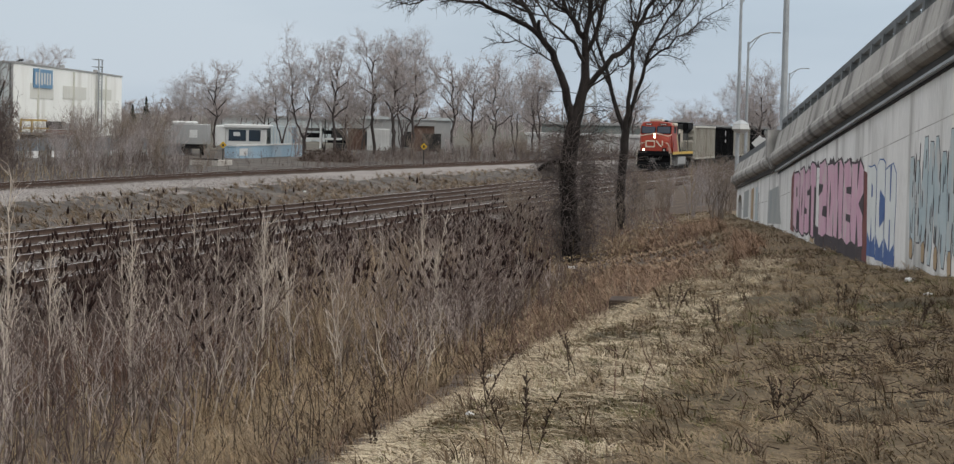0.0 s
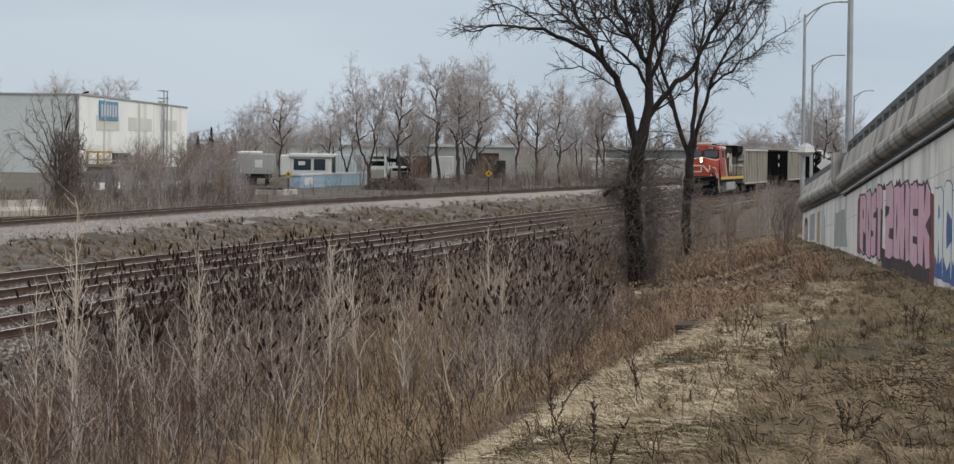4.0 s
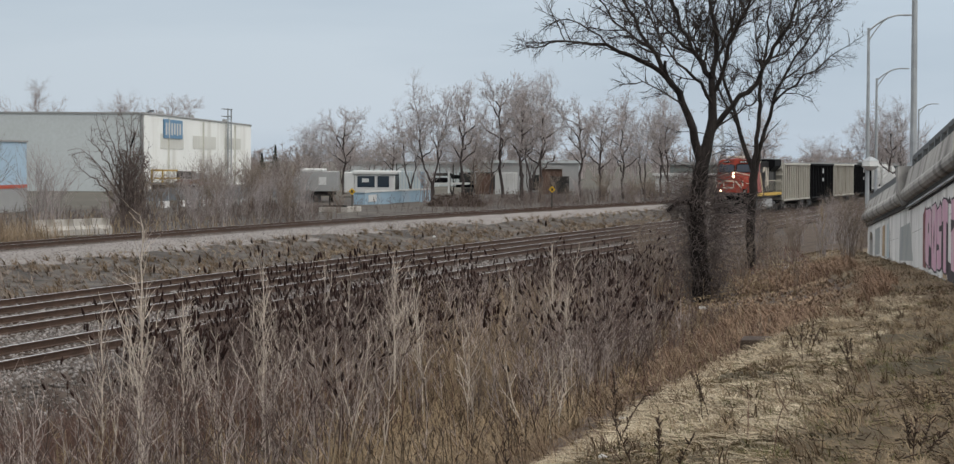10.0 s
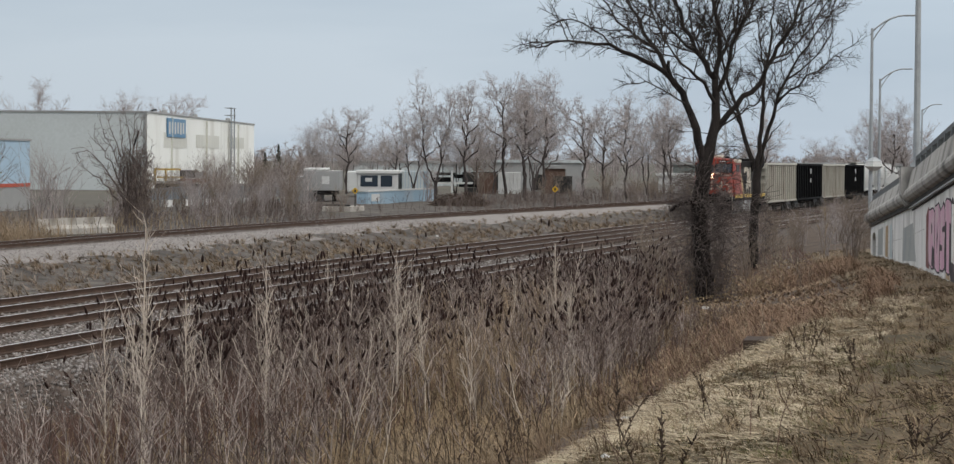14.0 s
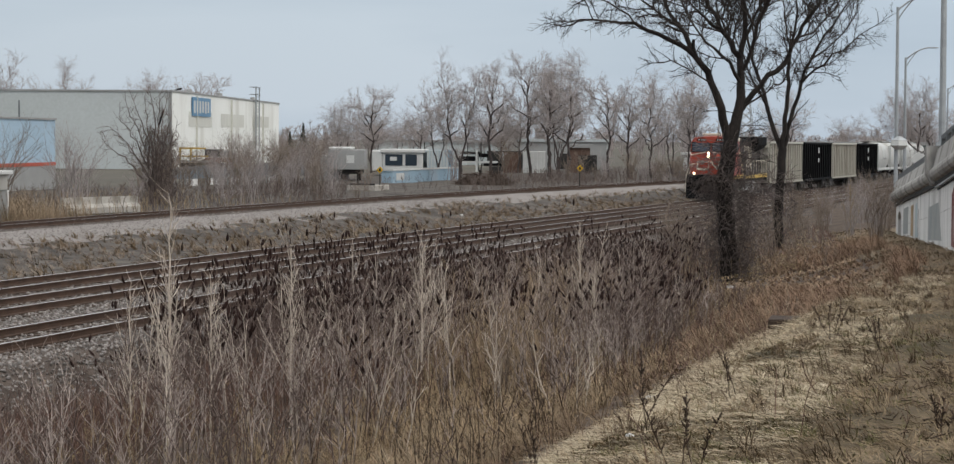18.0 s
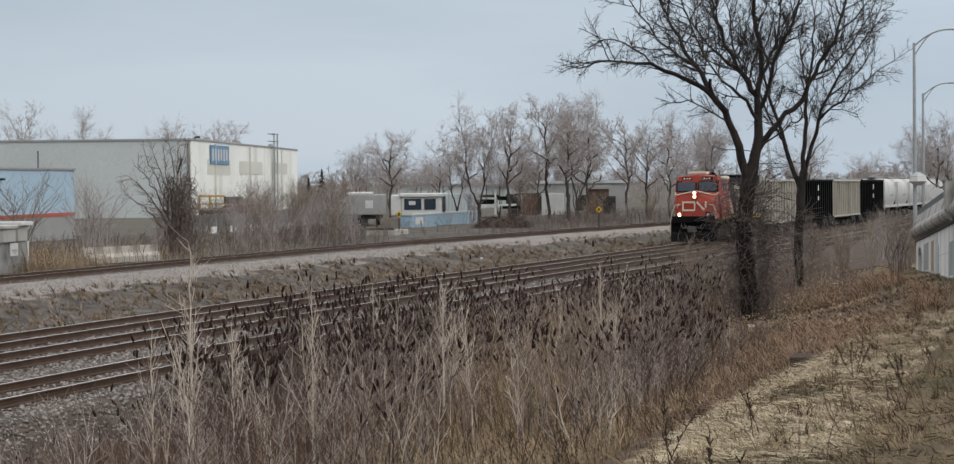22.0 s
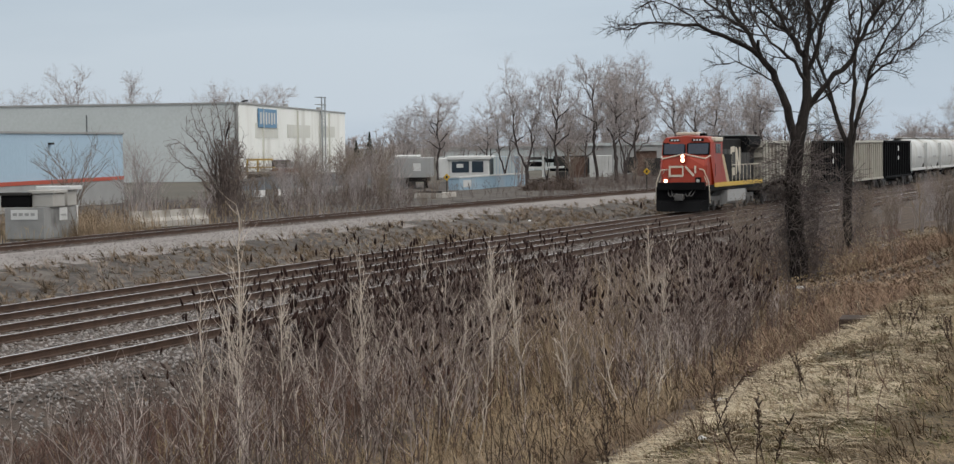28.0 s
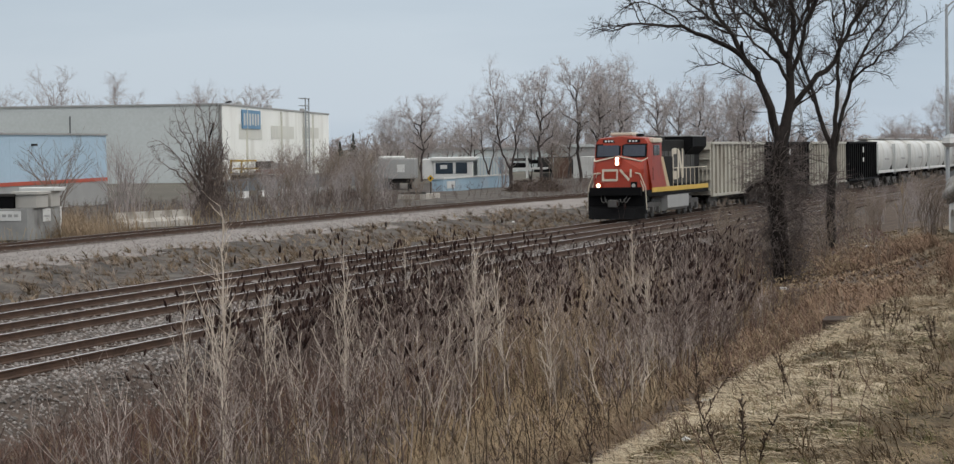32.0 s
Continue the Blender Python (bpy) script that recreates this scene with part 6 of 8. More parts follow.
def big_tree():
    rnd = random.Random(11)
    x, y = -11.1, 80.4
    t = thing("bare_tree", "large bare tree with dark bark and vine-wrapped trunk", "tree", "bare trees by the ditch", m=pose(x, y, float(ground_z(x, y)), 0, 0, 8))
    segs = []
    fine = [(0.24, 0.6, 1.9, 0.027), (0.14, 0.3, 0.9, 0.0138), (0.09, 0.1, 0.4, 0.0078)]
    bough(rnd, segs, [(0.02, 0, -0.4), (-0.06, 0, 0.8), (-0.16, 0, 2.0), (-0.2, 0, 3.2), (-0.1, 0, 4.1)], 0.3, 0.24, [], wob=0.04)
    bough(rnd, segs, [(-0.1, 0, 4.08), (-0.04, 0, 4.5), (0.05, 0.03, 4.9)], 0.24, 0.15, [], wob=0.0)
    # the limb that sweeps out towards the rails
    bough(rnd, segs, [(-0.1, 0, 4.1), (-0.27, -0.1, 5.1), (-0.52, -0.2, 5.9), (-0.8, -0.3, 6.6), (-1.15, -0.4, 7.02)], 0.145, 0.09, fine[1:], 0.6, 0.05)
    bough(rnd, segs, [(-1.15, -0.4, 7.02), (-1.65, -0.5, 7.38), (-2.3, -0.7, 7.75), (-3.1, -0.8, 8.02), (-3.9, -0.9, 8.16), (-4.7, -1.0, 8.12), (-5.3, -1.0, 7.95)], 0.085, 0.022, [(0.3, 0.5, 1.3, 0.022), *fine[1:]], 0.05, up=0.02)
    bough(rnd, segs, [(-3.0, -0.8, 8.0), (-3.6, -0.5, 8.6), (-4.3, -0.3, 8.9), (-4.9, -0.2, 8.7)], 0.035, 0.014, fine[1:], 0.1, up=0.0)
    bough(rnd, segs, [(-1.15, -0.4, 7.02), (-1.55, -0.2, 7.75), (-2.0, 0.1, 8.5), (-2.45, 0.4, 9.3), (-2.9, 0.6, 10.3)], 0.085, 0.03, fine, 0.1)
    bough(rnd, segs, [(-1.7, -0.1, 8.0), (-2.5, 0.3, 8.5), (-3.2, 0.7, 9.3), (-3.8, 0.9, 10.2)], 0.05, 0.02, fine, 0.1)
    bough(rnd, segs, [(-0.62, -0.25, 6.2), (-1.2, -0.9, 6.6), (-1.9, -1.5, 6.9), (-2.5, -1.9, 6.8)], 0.035, 0.014, fine[1:], 0.1, up=0.0)
    # the middle stem and its leaders
    bough(rnd, segs, [(-0.02, 0.02, 4.4), (0.12, 0.05, 5.1), (0.26, 0.1, 5.8), (0.29, 0.15, 6.5), (0.22, 0.2, 7.05)], 0.185, 0.098, fine[2:], 0.5, 0.04)
    bough(rnd, segs, [(0.22, 0.2, 7.05), (-0.08, 0.2, 7.5), (-0.4, 0.3, 8.0), (-0.75, 0.4, 8.7), (-1.1, 0.5, 9.6), (-1.3, 0.6, 10.8)], 0.09, 0.03, fine, 0.1)
    bough(rnd, segs, [(0.22, 0.2, 7.0), (0.34, 0.3, 7.7), (0.3, 0.5, 8.6), (0.18, 0.7, 9.6), (0.05, 0.8, 11.0)], 0.095, 0.035, fine, 0.1)
    bough(rnd, segs, [(0.28, 0.15, 6.2), (-0.1, -0.3, 6.85), (-0.6, -0.8, 7.3), (-1.05, -1.2, 7.7), (-1.5, -1.5, 8.5), (-1.9, -1.7, 9.5)], 0.06, 0.025, fine, 0.15)
    bough(rnd, segs, [(0.28, 0.15, 6.6), (0.58, 0.0, 7.35), (0.75, -0.2, 8.1), (1.1, -0.4, 8.9), (1.5, -0.6, 9.7), (1.8, -0.7, 10.8)], 0.075, 0.03, fine, 0.15)
    bough(rnd, segs, [(-0.35, 0.3, 7.9), (-0.9, 0.7, 8.3), (-1.6, 1.0, 9.0), (-2.1, 1.2, 9.9)], 0.055, 0.022, fine, 0.1)
    bough(rnd, segs, [(0.34, 0.3, 7.6), (0.7, 0.8, 8.3), (0.95, 1.1, 9.2), (1.0, 1.3, 10.3)], 0.055, 0.022, fine, 0.1)
    bough(rnd, segs, [(0.25, 0.2, 6.9), (-0.2, 0.8, 7.7), (-0.5, 1.2, 8.6), (-0.6, 1.4, 9.6)], 0.05, 0.022, fine, 0.1)
    # the limb away from the rails
    bough(rnd, segs, [(0.2, 0.05, 5.3), (0.68, 0.1, 5.95), (1.15, 0.15, 6.45), (1.58, 0.2, 6.85), (1.85, 0.25, 7.42), (2.2, 0.3, 8.0), (2.6, 0.4, 8.7), (2.95, 0.5, 9.6), (3.1, 0.6, 10.8)], 0.1, 0.028, fine, 0.3)
    bough(rnd, segs, [(1.85, 0.25, 7.42), (2.5, 0.6, 7.9), (3.2, 0.9, 8.6), (3.8, 1.1, 9.6)], 0.045, 0.02, fine, 0.1)
    bough(rnd, segs, [(0.26, 0.1, 5.45), (0.8, -0.3, 5.75), (1.3, -0.6, 6.15), (1.6, -0.8, 6.3)], 0.04, 0.016, fine[1:], 0.2)
    # thin water shoots low on the trunk
    for z in (4.6, 4.9, 3.9, 4.2, 5.3):
        shoot(rnd, segs, Vector((0.1 if z > 4.4 else -0.1, 0, z)), Vector((rnd.choice((-1, 1, 1)), rnd.uniform(-0.5, 0.5), 0.2)).normalized(), rnd.uniform(0.8, 1.5), 0.016, fine[1:], 0.0)
    split_tree(t, segs, M_BARK, 0.05, M_HEROTWIG)
    v = vines(rnd, 0.29, 4.2, 620, 0.55)
    # thick mantle at the foot and the stub that juts towards the rails
    v += vines(rnd, 0.34, 3.3, 210, 1.0)
    v += vines(rnd, 0.40, 1.0, 80, 0.5)
    p = Vector((-0.25, 0, 3.1))
    stub = []
    for k in range(6):
        q = p + Vector((-0.15, rnd.uniform(-0.05, 0.05), 0.05 - 0.035 * k))
        stub.append((*p, *q, 0.115 - 0.009 * k, 0.106 - 0.009 * k))
        for _ in range(45):
            e = p + rv(rnd, 0.2)
            f = e + Vector((rnd.uniform(-0.3, 0.2), rnd.uniform(-0.2, 0.2), rnd.uniform(-0.5, 0.08)))
            v.append((*e, *f, 0.009, 0.006))
        p = q
    tip = []
    for k in range(52):
        z, way = rnd.uniform(1.6, 4.4), (1 if k % 5 < 3 else -1)
        shoot(rnd, tip, Vector((0.2 * way - 0.1, rnd.uniform(-0.2, 0.2), z)), Vector((way, rnd.uniform(-0.7, 0.7), rnd.uniform(-0.4, 0.35))).normalized(), rnd.uniform(0.6, 1.6), 0.013, [(0.15, 0.2, 0.65, 0.0085), (0.13, 0.1, 0.28, 0.0065)], -0.06)
    for _ in range(60):
        a = rnd.uniform(0, 6.283)
        shoot(rnd, tip, Vector((math.cos(a) * 0.27 - 0.1, math.sin(a) * 0.27, rnd.uniform(0.3, 4.0))), Vector((math.cos(a), math.sin(a), rnd.uniform(-0.3, 0.6))).normalized(), rnd.uniform(0.25, 0.6), 0.009, [(0.12, 0.1, 0.3, 0.006)], -0.02)
    ob = new("stub", stick_mesh("stub", stub, M_BARK, 6))
    ob.parent = t
    ob = new("dead_tangle", stick_mesh("dead_tangle", tip, M_DEADSHOOT, 3))
    ob.parent = t
    tagged(ob, "tangled grey dead shoots", kind="stuff")
    ob = new("vine_tangle", stick_mesh("vine_tangle", v, M_VINE, 3))
    ob.parent = t
    tagged(ob, "dead grey vine strands")


def second_tree():
    rnd = random.Random(23)
    x, y = -12.5, 104.6
    t = thing("bare_tree", "slender forked bare tree with dark bark", "tree", "bare trees by the ditch", m=pose(x, y, float(ground_z(x, y)), 0, 0, 8))
    segs = []
    fine = [(0.23, 0.6, 1.7, 0.02), (0.15, 0.3, 0.85, 0.0115), (0.105, 0.1, 0.38, 0.0075)]
    bough(rnd, segs, [(0, 0, -0.4), (0.0, 0, 1.2), (0.0, 0, 2.2), (0.05, 0, 3.2), (0.12, 0, 4.05)], 0.2, 0.165, [], wob=0.04)
    bough(rnd, segs, [(0.1, 0, 3.9), (-0.22, 0.1, 4.75), (-0.45, 0.2, 5.7), (-0.75, 0.3, 6.7), (-1.1, 0.4, 7.6), (-1.4, 0.5, 8.7), (-1.55, 0.6, 10.2)], 0.105, 0.028, fine, 0.3)
    bough(rnd, segs, [(0.1, 0, 3.9), (0.22, -0.1, 5.3), (0.3, -0.3, 6.7), (0.32, -0.4, 7.9), (0.55, -0.5, 9.2), (0.7, -0.5, 10.8)], 0.105, 0.028, fine, 0.3)
    bough(rnd, segs, [(0.12, 0, 4.0), (0.32, 0.1, 4.75), (0.56, 0.2, 5.7), (0.82, 0.3, 6.7), (1.22, 0.3, 7.7), (1.8, 0.4, 8.7), (2.35, 0.5, 9.5), (2.9, 0.6, 10.3)], 0.1, 0.025, fine, 0.3)
    bough(rnd, segs, [(0.82, 0.3, 6.7), (1.45, -0.2, 7.25), (2.1, -0.6, 7.85), (2.8, -0.8, 8.3), (3.5, -0.9, 8.9)], 0.055, 0.018, fine, 0.1)
    bough(rnd, segs, [(1.22, 0.3, 7.7), (1.9, 0.7, 8.1), (2.6, 1.0, 8.9), (3.1, 1.2, 9.7)], 0.045, 0.018, fine, 0.1)
    bough(rnd, segs, [(-0.45, 0.2, 5.7), (-1.1, -0.2, 6.8), (-1.7, -0.5, 8.2), (-2.0, -0.6, 9.4)], 0.055, 0.02, fine, 0.2)
    bough(rnd, segs, [(0.42, 0.1, 5.1), (0.75, 0.3, 5.55), (1.05, 0.4, 5.95)], 0.035, 0.016, fine[2:], 0.3)
    for z in (3.4, 4.3, 5.0, 4.7):
        shoot(rnd, segs, Vector((0.1, 0, z)), Vector((rnd.choice((-1, 1)), rnd.uniform(-0.5, 0.5), 0.3)).normalized(), rnd.uniform(0.8, 1.4), 0.014, fine[1:], 0.02)
    split_tree(t, segs, M_BARK, 0.04, M_HEROTWIG)
    ob = new("vine_tangle", stick_mesh("vine_tangle", vines(rnd, 0.2, 3.0, 260, 1.6), M_VINE, 3))
    ob.parent = t
    tagged(ob, "dead grey vine strands")


big_tree()
second_tree()

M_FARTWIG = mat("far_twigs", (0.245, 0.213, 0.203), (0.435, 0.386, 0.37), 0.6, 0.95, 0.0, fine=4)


def tree_kind(seed, h, stems, wide, low):
    """Trunk and crown meshes of a bare tree h metres tall: crooked stems with limbs that reach an egg-shaped outline."""
    rnd = random.Random(seed)
    segs = []
    fine = [(0.27, 0.6, 1.7, 0.027), (0.18, 0.35, 1.0, 0.017), (0.15, 0.15, 0.55, 0.0125)]
    for k in range(stems):
        a0 = 6.283 * k / stems + rnd.uniform(-0.6, 0.6)
        lean = (0.10 if stems > 1 else 0.025) * h
        top = Vector((math.cos(a0) * lean * 1.3, math.sin(a0) * lean * 1.3, h * rnd.uniform(0.74, 0.84)))
        bends = [Vector((0.12 * k, 0.08 * k, -0.3))]
        for f in (0.22, 0.42, 0.6, 0.8):
            bends.append(Vector((top.x * f, top.y * f, top.z * f)) + Vector((rnd.uniform(-1, 1), rnd.uniform(-1, 1), 0)) * 0.028 * h)
        bends.append(top)
        r = 0.0145 * h / stems ** 0.45
        bough(rnd, segs, [tuple(b) for b in bends], r, r * 0.2, fine, low + 0.1, 0.07, 0.05)
        for j in range(int(9 / stems ** 0.5)):
            f = low + (0.88 - low) * (j + rnd.random()) / int(9 / stems ** 0.5)
            i = min(4, int(f * 5))
            foot = bends[i].lerp(bends[i + 1], f * 5 - i)
            a = a0 * (stems > 1) + j * 2.4 + rnd.uniform(-0.5, 0.5)
            rise = rnd.uniform(0.15, 0.34) * h
            tip_z = min(0.95 * h, foot.z + rise)
            e = max(0.15, 1 - ((tip_z / h - 0.62) / 0.4) ** 2) ** 0.5
            far = h * wide * e * rnd.uniform(0.6, 1.0)
            tip = Vector((foot.x * 0.6 + math.cos(a) * far, foot.y * 0.6 + math.sin(a) * far, tip_z))
            mid = foot.lerp(tip, 0.5) + Vector((math.cos(a) * far * 0.08, math.sin(a) * far * 0.08, -0.06 * rise)) + rv(rnd, 0.2)
            bough(rnd, segs, [tuple(foot), tuple(mid), tuple(tip)], r * (0.62 - 0.35 * f), r * 0.13, fine, 0.2, 0.11, 0.05)
    s = np.asarray(segs)
    thick = s[:, 6] >= 0.05
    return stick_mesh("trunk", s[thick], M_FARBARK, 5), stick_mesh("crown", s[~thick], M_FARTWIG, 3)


KINDS = [tree_kind(31, 11, 1, 0.3, 0.3), tree_kind(32, 12, 2, 0.21, 0.35), tree_kind(33, 10, 1, 0.38, 0.26), tree_kind(34, 9, 3, 0.32, 0.3), tree_kind(35, 12.5, 1, 0.23, 0.36), tree_kind(36, 8, 2, 0.37, 0.22)]


def far_tree(k, x, y, size=1.0, turn=0.0, label="tall bare tree beyond the far track", group="bare trees beyond the tracks"):
    t = thing("bare_tree", label, "tree", group, m=pose(x, y, float(ground_z(x, y)), 0, 0, turn) @ Matrix.Scale(size, 4))
    for n, me in zip(("trunk", "crown"), KINDS[k]):
        ob = new(n, me)
        ob.parent = t
    return t


# beyond the far track, from the works to the bend
for k, x, y, size, turn in (
        (3, -85.5, 288, 1.0, 20), (0, -79.3, 279, 1.02, 80), (5, -82, 290, 0.9, 140),
        (1, -56.4, 228, 0.96, 10), (4, -54.7, 233, 0.92, 60), (4, -57.6, 264, 1.08, 120), (4, -56.2, 266, 1.06, 30),
        (1, -54.2, 262, 1.05, 200), (2, -50.1, 246, 1.18, 45), (0, -51.7, 276, 1.12, 160), (2, -44.5, 262, 1.05, 250), (1, -41.2, 270, 1.0, 300),
        (5, -60.5, 262, 1.1, 70), (2, -64.0, 286, 0.95, 15), (3, -59.0, 285, 1.05, 100), (5, -47.2, 292, 1.3, 220), (0, -46.5, 300, 0.95, 33),
        (2, -84.3, 319, 0.9, 12), (5, -76.0, 335, 0.85, 50), (5, -100.0, 352, 0.8, 90),
        (4, -52.6, 250, 0.95, 75), (0, -48.0, 268, 1.0, 15), (1, -61.5, 240, 0.78, 40), (3, -62.6, 262, 0.8, 200), (2, -69.0, 300, 0.75, 110), (3, -88.0, 330, 0.85, 10), (5, -94.0, 345, 0.9, 140), (2, -108.0, 380, 0.8, 60), (5, -114.0, 400, 0.85, 20), (2, -37.0, 320, 1.0, 66), (5, -33.0, 352, 0.95, 10), (2, -28.0, 410, 0.85, 200)):
    far_tree(k, x, y, size, turn)
# beyond the ramp
for k, x, y, size, turn in ((2, -20.2, 301, 1.12, 10), (3, -22.0, 306, 1.2, 80), (2, -18.6, 304, 1.05, 200), (5, -16.8, 332, 1.0, 150), (5, -13.0, 340, 0.9, 20), (2, -24, 420, 0.8, 77)):
    far_tree(k, x, y, size, turn, "wide bare tree beyond the ramp", "bare trees beyond the ramp")
# above the works roof
for k, x, y, size, turn in ((2, -176, 395, 1.7, 10), (2, -166, 398, 1.6, 70), (5, -150, 395, 1.85, 120), (0, -139, 388, 1.45, 40), (5, -190, 400, 1.85, 33), (2, -200, 405, 1.65, 93)):
    far_tree(k, x, y, size, turn, "bare tree behind the works building", "bare trees behind the works")


def far_woods():
    """A ragged far line of bare trees, for the horizon."""
    rnd = random.Random(77)
    segs = []
    for _ in range(260):
        x, y = rnd.uniform(-260, 30), rnd.uniform(470, 640)
        h = rnd.uniform(3.5, 7.5)
        for _k in range(16):
            a = rnd.uniform(0, 6.28)
            z = h * rnd.uniform(0.15, 0.6)
            q = (x + math.cos(a) * h * 0.35 * rnd.random(), y, z + h * rnd.uniform(0.2, 0.45))
            segs.append((x, y, z - 1.0, *q, 0.10, 0.05))
            for _m in range(5):
                e = (q[0] + rnd.uniform(-1.1, 1.1), y + rnd.uniform(-1, 1), q[2] + rnd.uniform(-0.5, 0.9))
                segs.append((*q, *e, 0.06, 0.03))
        segs.append((x, y, -0.5, x, y, h * 0.7, 0.22, 0.1))
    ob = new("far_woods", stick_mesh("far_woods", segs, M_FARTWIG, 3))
    tagged(ob, "distant bare woods along the horizon", "woods", kind="stuff")


far_woods()


# conifer beside the works
def conifer(x, y, h):
    rnd = random.Random(9)
    t = thing("conifer", "small dark green conifer among bare trees", "tree", m=pose(x, y, 0))
    part("trunk", rod(bmesh.new(), (0, 0, -0.2), (0, 0, h), 0.14, 0.03, 6), M_FARBARK, t)
    segs = []
    for k in range(240):
        z = h * rnd.uniform(0.12, 1.0)
        r = (h - z) * 0.3 * rnd.uniform(0.5, 1.0) + 0.1
        a = rnd.uniform(0, 6.28)
        segs.append((0, 0, z + 0.1, math.cos(a) * r, math.sin(a) * r, z - 0.15, 0.12, 0.04))
    ob = new("crown", stick_mesh("crown", segs, M_CONIFER, 3))
    ob.parent = t


M_CONIFER = mat("conifer_needles", (0.014, 0.021, 0.0154), (0.035, 0.0455, 0.035), 2.0, 0.9, 0.0)
conifer(-133, 425, 6.2)
conifer(-137, 430, 4.8)


# ---- brush ----
M_SUMAC = mat("sumac_stem", (0.074, 0.051, 0.043), (0.172, 0.126, 0.109), 1.2, 0.95, 0.0, fine=10, vary=0.35)
M_PALEBRUSH = mat("pale_brush_stem", (0.22, 0.18, 0.16), (0.45, 0.375, 0.335), 1.2, 0.95, 0.0, fine=10, vary=0.25)
M_CONE = mat("sumac_seed_head", (0.0125, 0.0055, 0.0045), (0.032, 0.0145, 0.0115), 3.0, 0.95, 0.3, vary=0.3)
M_STALK = mat("dry_stalk", (0.117, 0.0788, 0.0507), (0.226, 0.159, 0.102), 0.8, 0.95, 0.0, fine=8, vary=0.35)
M_STRAW = mat("straw_stalk", (0.24, 0.178, 0.108), (0.388, 0.299, 0.19), 0.8, 0.95, 0.0, fine=8, vary=0.3)
M_REDDISH = mat("reddish_stalk", (0.101, 0.0589, 0.046), (0.191, 0.119, 0.0947), 0.8, 0.95, 0.0, fine=8, vary=0.3)
M_PALETWIG = mat("pale_sapling_bark", (0.449, 0.382, 0.319), (0.673, 0.583, 0.493), 2.0, 0.9, 0.0, vary=0.2)
M_OLIVE = mat("olive_dry_stalk", (0.14, 0.106, 0.066), (0.281, 0.216, 0.152), 0.8, 0.95, 0.0, fine=8, vary=0.35)
M_BLADE = mat("dry_grass_blade", (0.173, 0.127, 0.0757), (0.317, 0.238, 0.15), 0.6, 0.9, 0.0, fine=5, vary=0.35)
M_BROWNSTRAW = mat("brown_standing_straw", (0.15, 0.108, 0.07), (0.285, 0.212, 0.142), 0.6, 0.95, 0.0, fine=6, vary=0.35)
M_GOLDBLADE = mat("golden_olive_blade", (0.175, 0.12, 0.07), (0.335, 0.25, 0.155), 0.5, 0.95, 0.0, fine=5, vary=0.35)
M_GREENBLADE = mat("dull_green_blade", (0.0834, 0.0755, 0.0297), (0.155, 0.137, 0.0593), 0.6, 0.9, 0.0, fine=5, vary=0.3)
M_DARKBLADE = mat("rotten_brown_blade", (0.075, 0.051, 0.031), (0.15, 0.105, 0.065), 0.6, 0.95, 0.0, fine=5, vary=0.3)


def in_view(x, y, lo=2.0, hi=28.0):
    """Whether a place lies in the sector that the camera sweeps."""
    a = np.degrees(np.arctan2(-np.asarray(x), np.asarray(y)))
    return (a > lo) & (a < hi)


def scatter(rs, n, x0, x1, y0, y1):
    return rs.uniform(x0, x1, n), rs.uniform(y0, y1, n)


def sight_cap(x, y):
    """Height limit fitted to the camera's view: growth on the litter slope before the large tree and beside the wall
    end stays under the sight line to the tree's foot.
    """
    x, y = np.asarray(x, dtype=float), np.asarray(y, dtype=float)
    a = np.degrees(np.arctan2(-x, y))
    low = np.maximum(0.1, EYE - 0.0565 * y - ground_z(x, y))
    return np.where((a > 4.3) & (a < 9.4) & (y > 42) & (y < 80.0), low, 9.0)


def shrub(rnd, segs, tips, x, y, z, h, forks, rad, spread):
    """An upright stem that forks two or three times."""
    todo = [(Vector((x, y, z - 0.05)), Vector((rnd.uniform(-0.15, 0.15), rnd.uniform(-0.15, 0.15), 1)).normalized(), h * rnd.uniform(0.4, 0.55), rad, forks)]
    while todo:
        p, d, length, r, k = todo.pop()
        for _ in range(2):
            d = (d + Vector((rnd.uniform(-1, 1), rnd.uniform(-1, 1), rnd.uniform(-0.2, 0.8))) * 0.12).normalized()
            q = p + d * length / 2
            segs.append((*p, *q, r, r * 0.85))
            p, r = q, r * 0.85
        if k:
            for _ in range(rnd.choice((2, 2, 3))):
                a = rnd.uniform(0, 6.28)
                nd = (d + Vector((math.cos(a), math.sin(a), 0.1)) * spread * rnd.uniform(0.6, 1.2)).normalized()
                todo.append((Vector(p), nd, length * rnd.uniform(0.5, 0.85), r * 0.8, k - 1))
        else:
            tips.append((p.x, p.y, p.z, d.x, d.y, d.z))


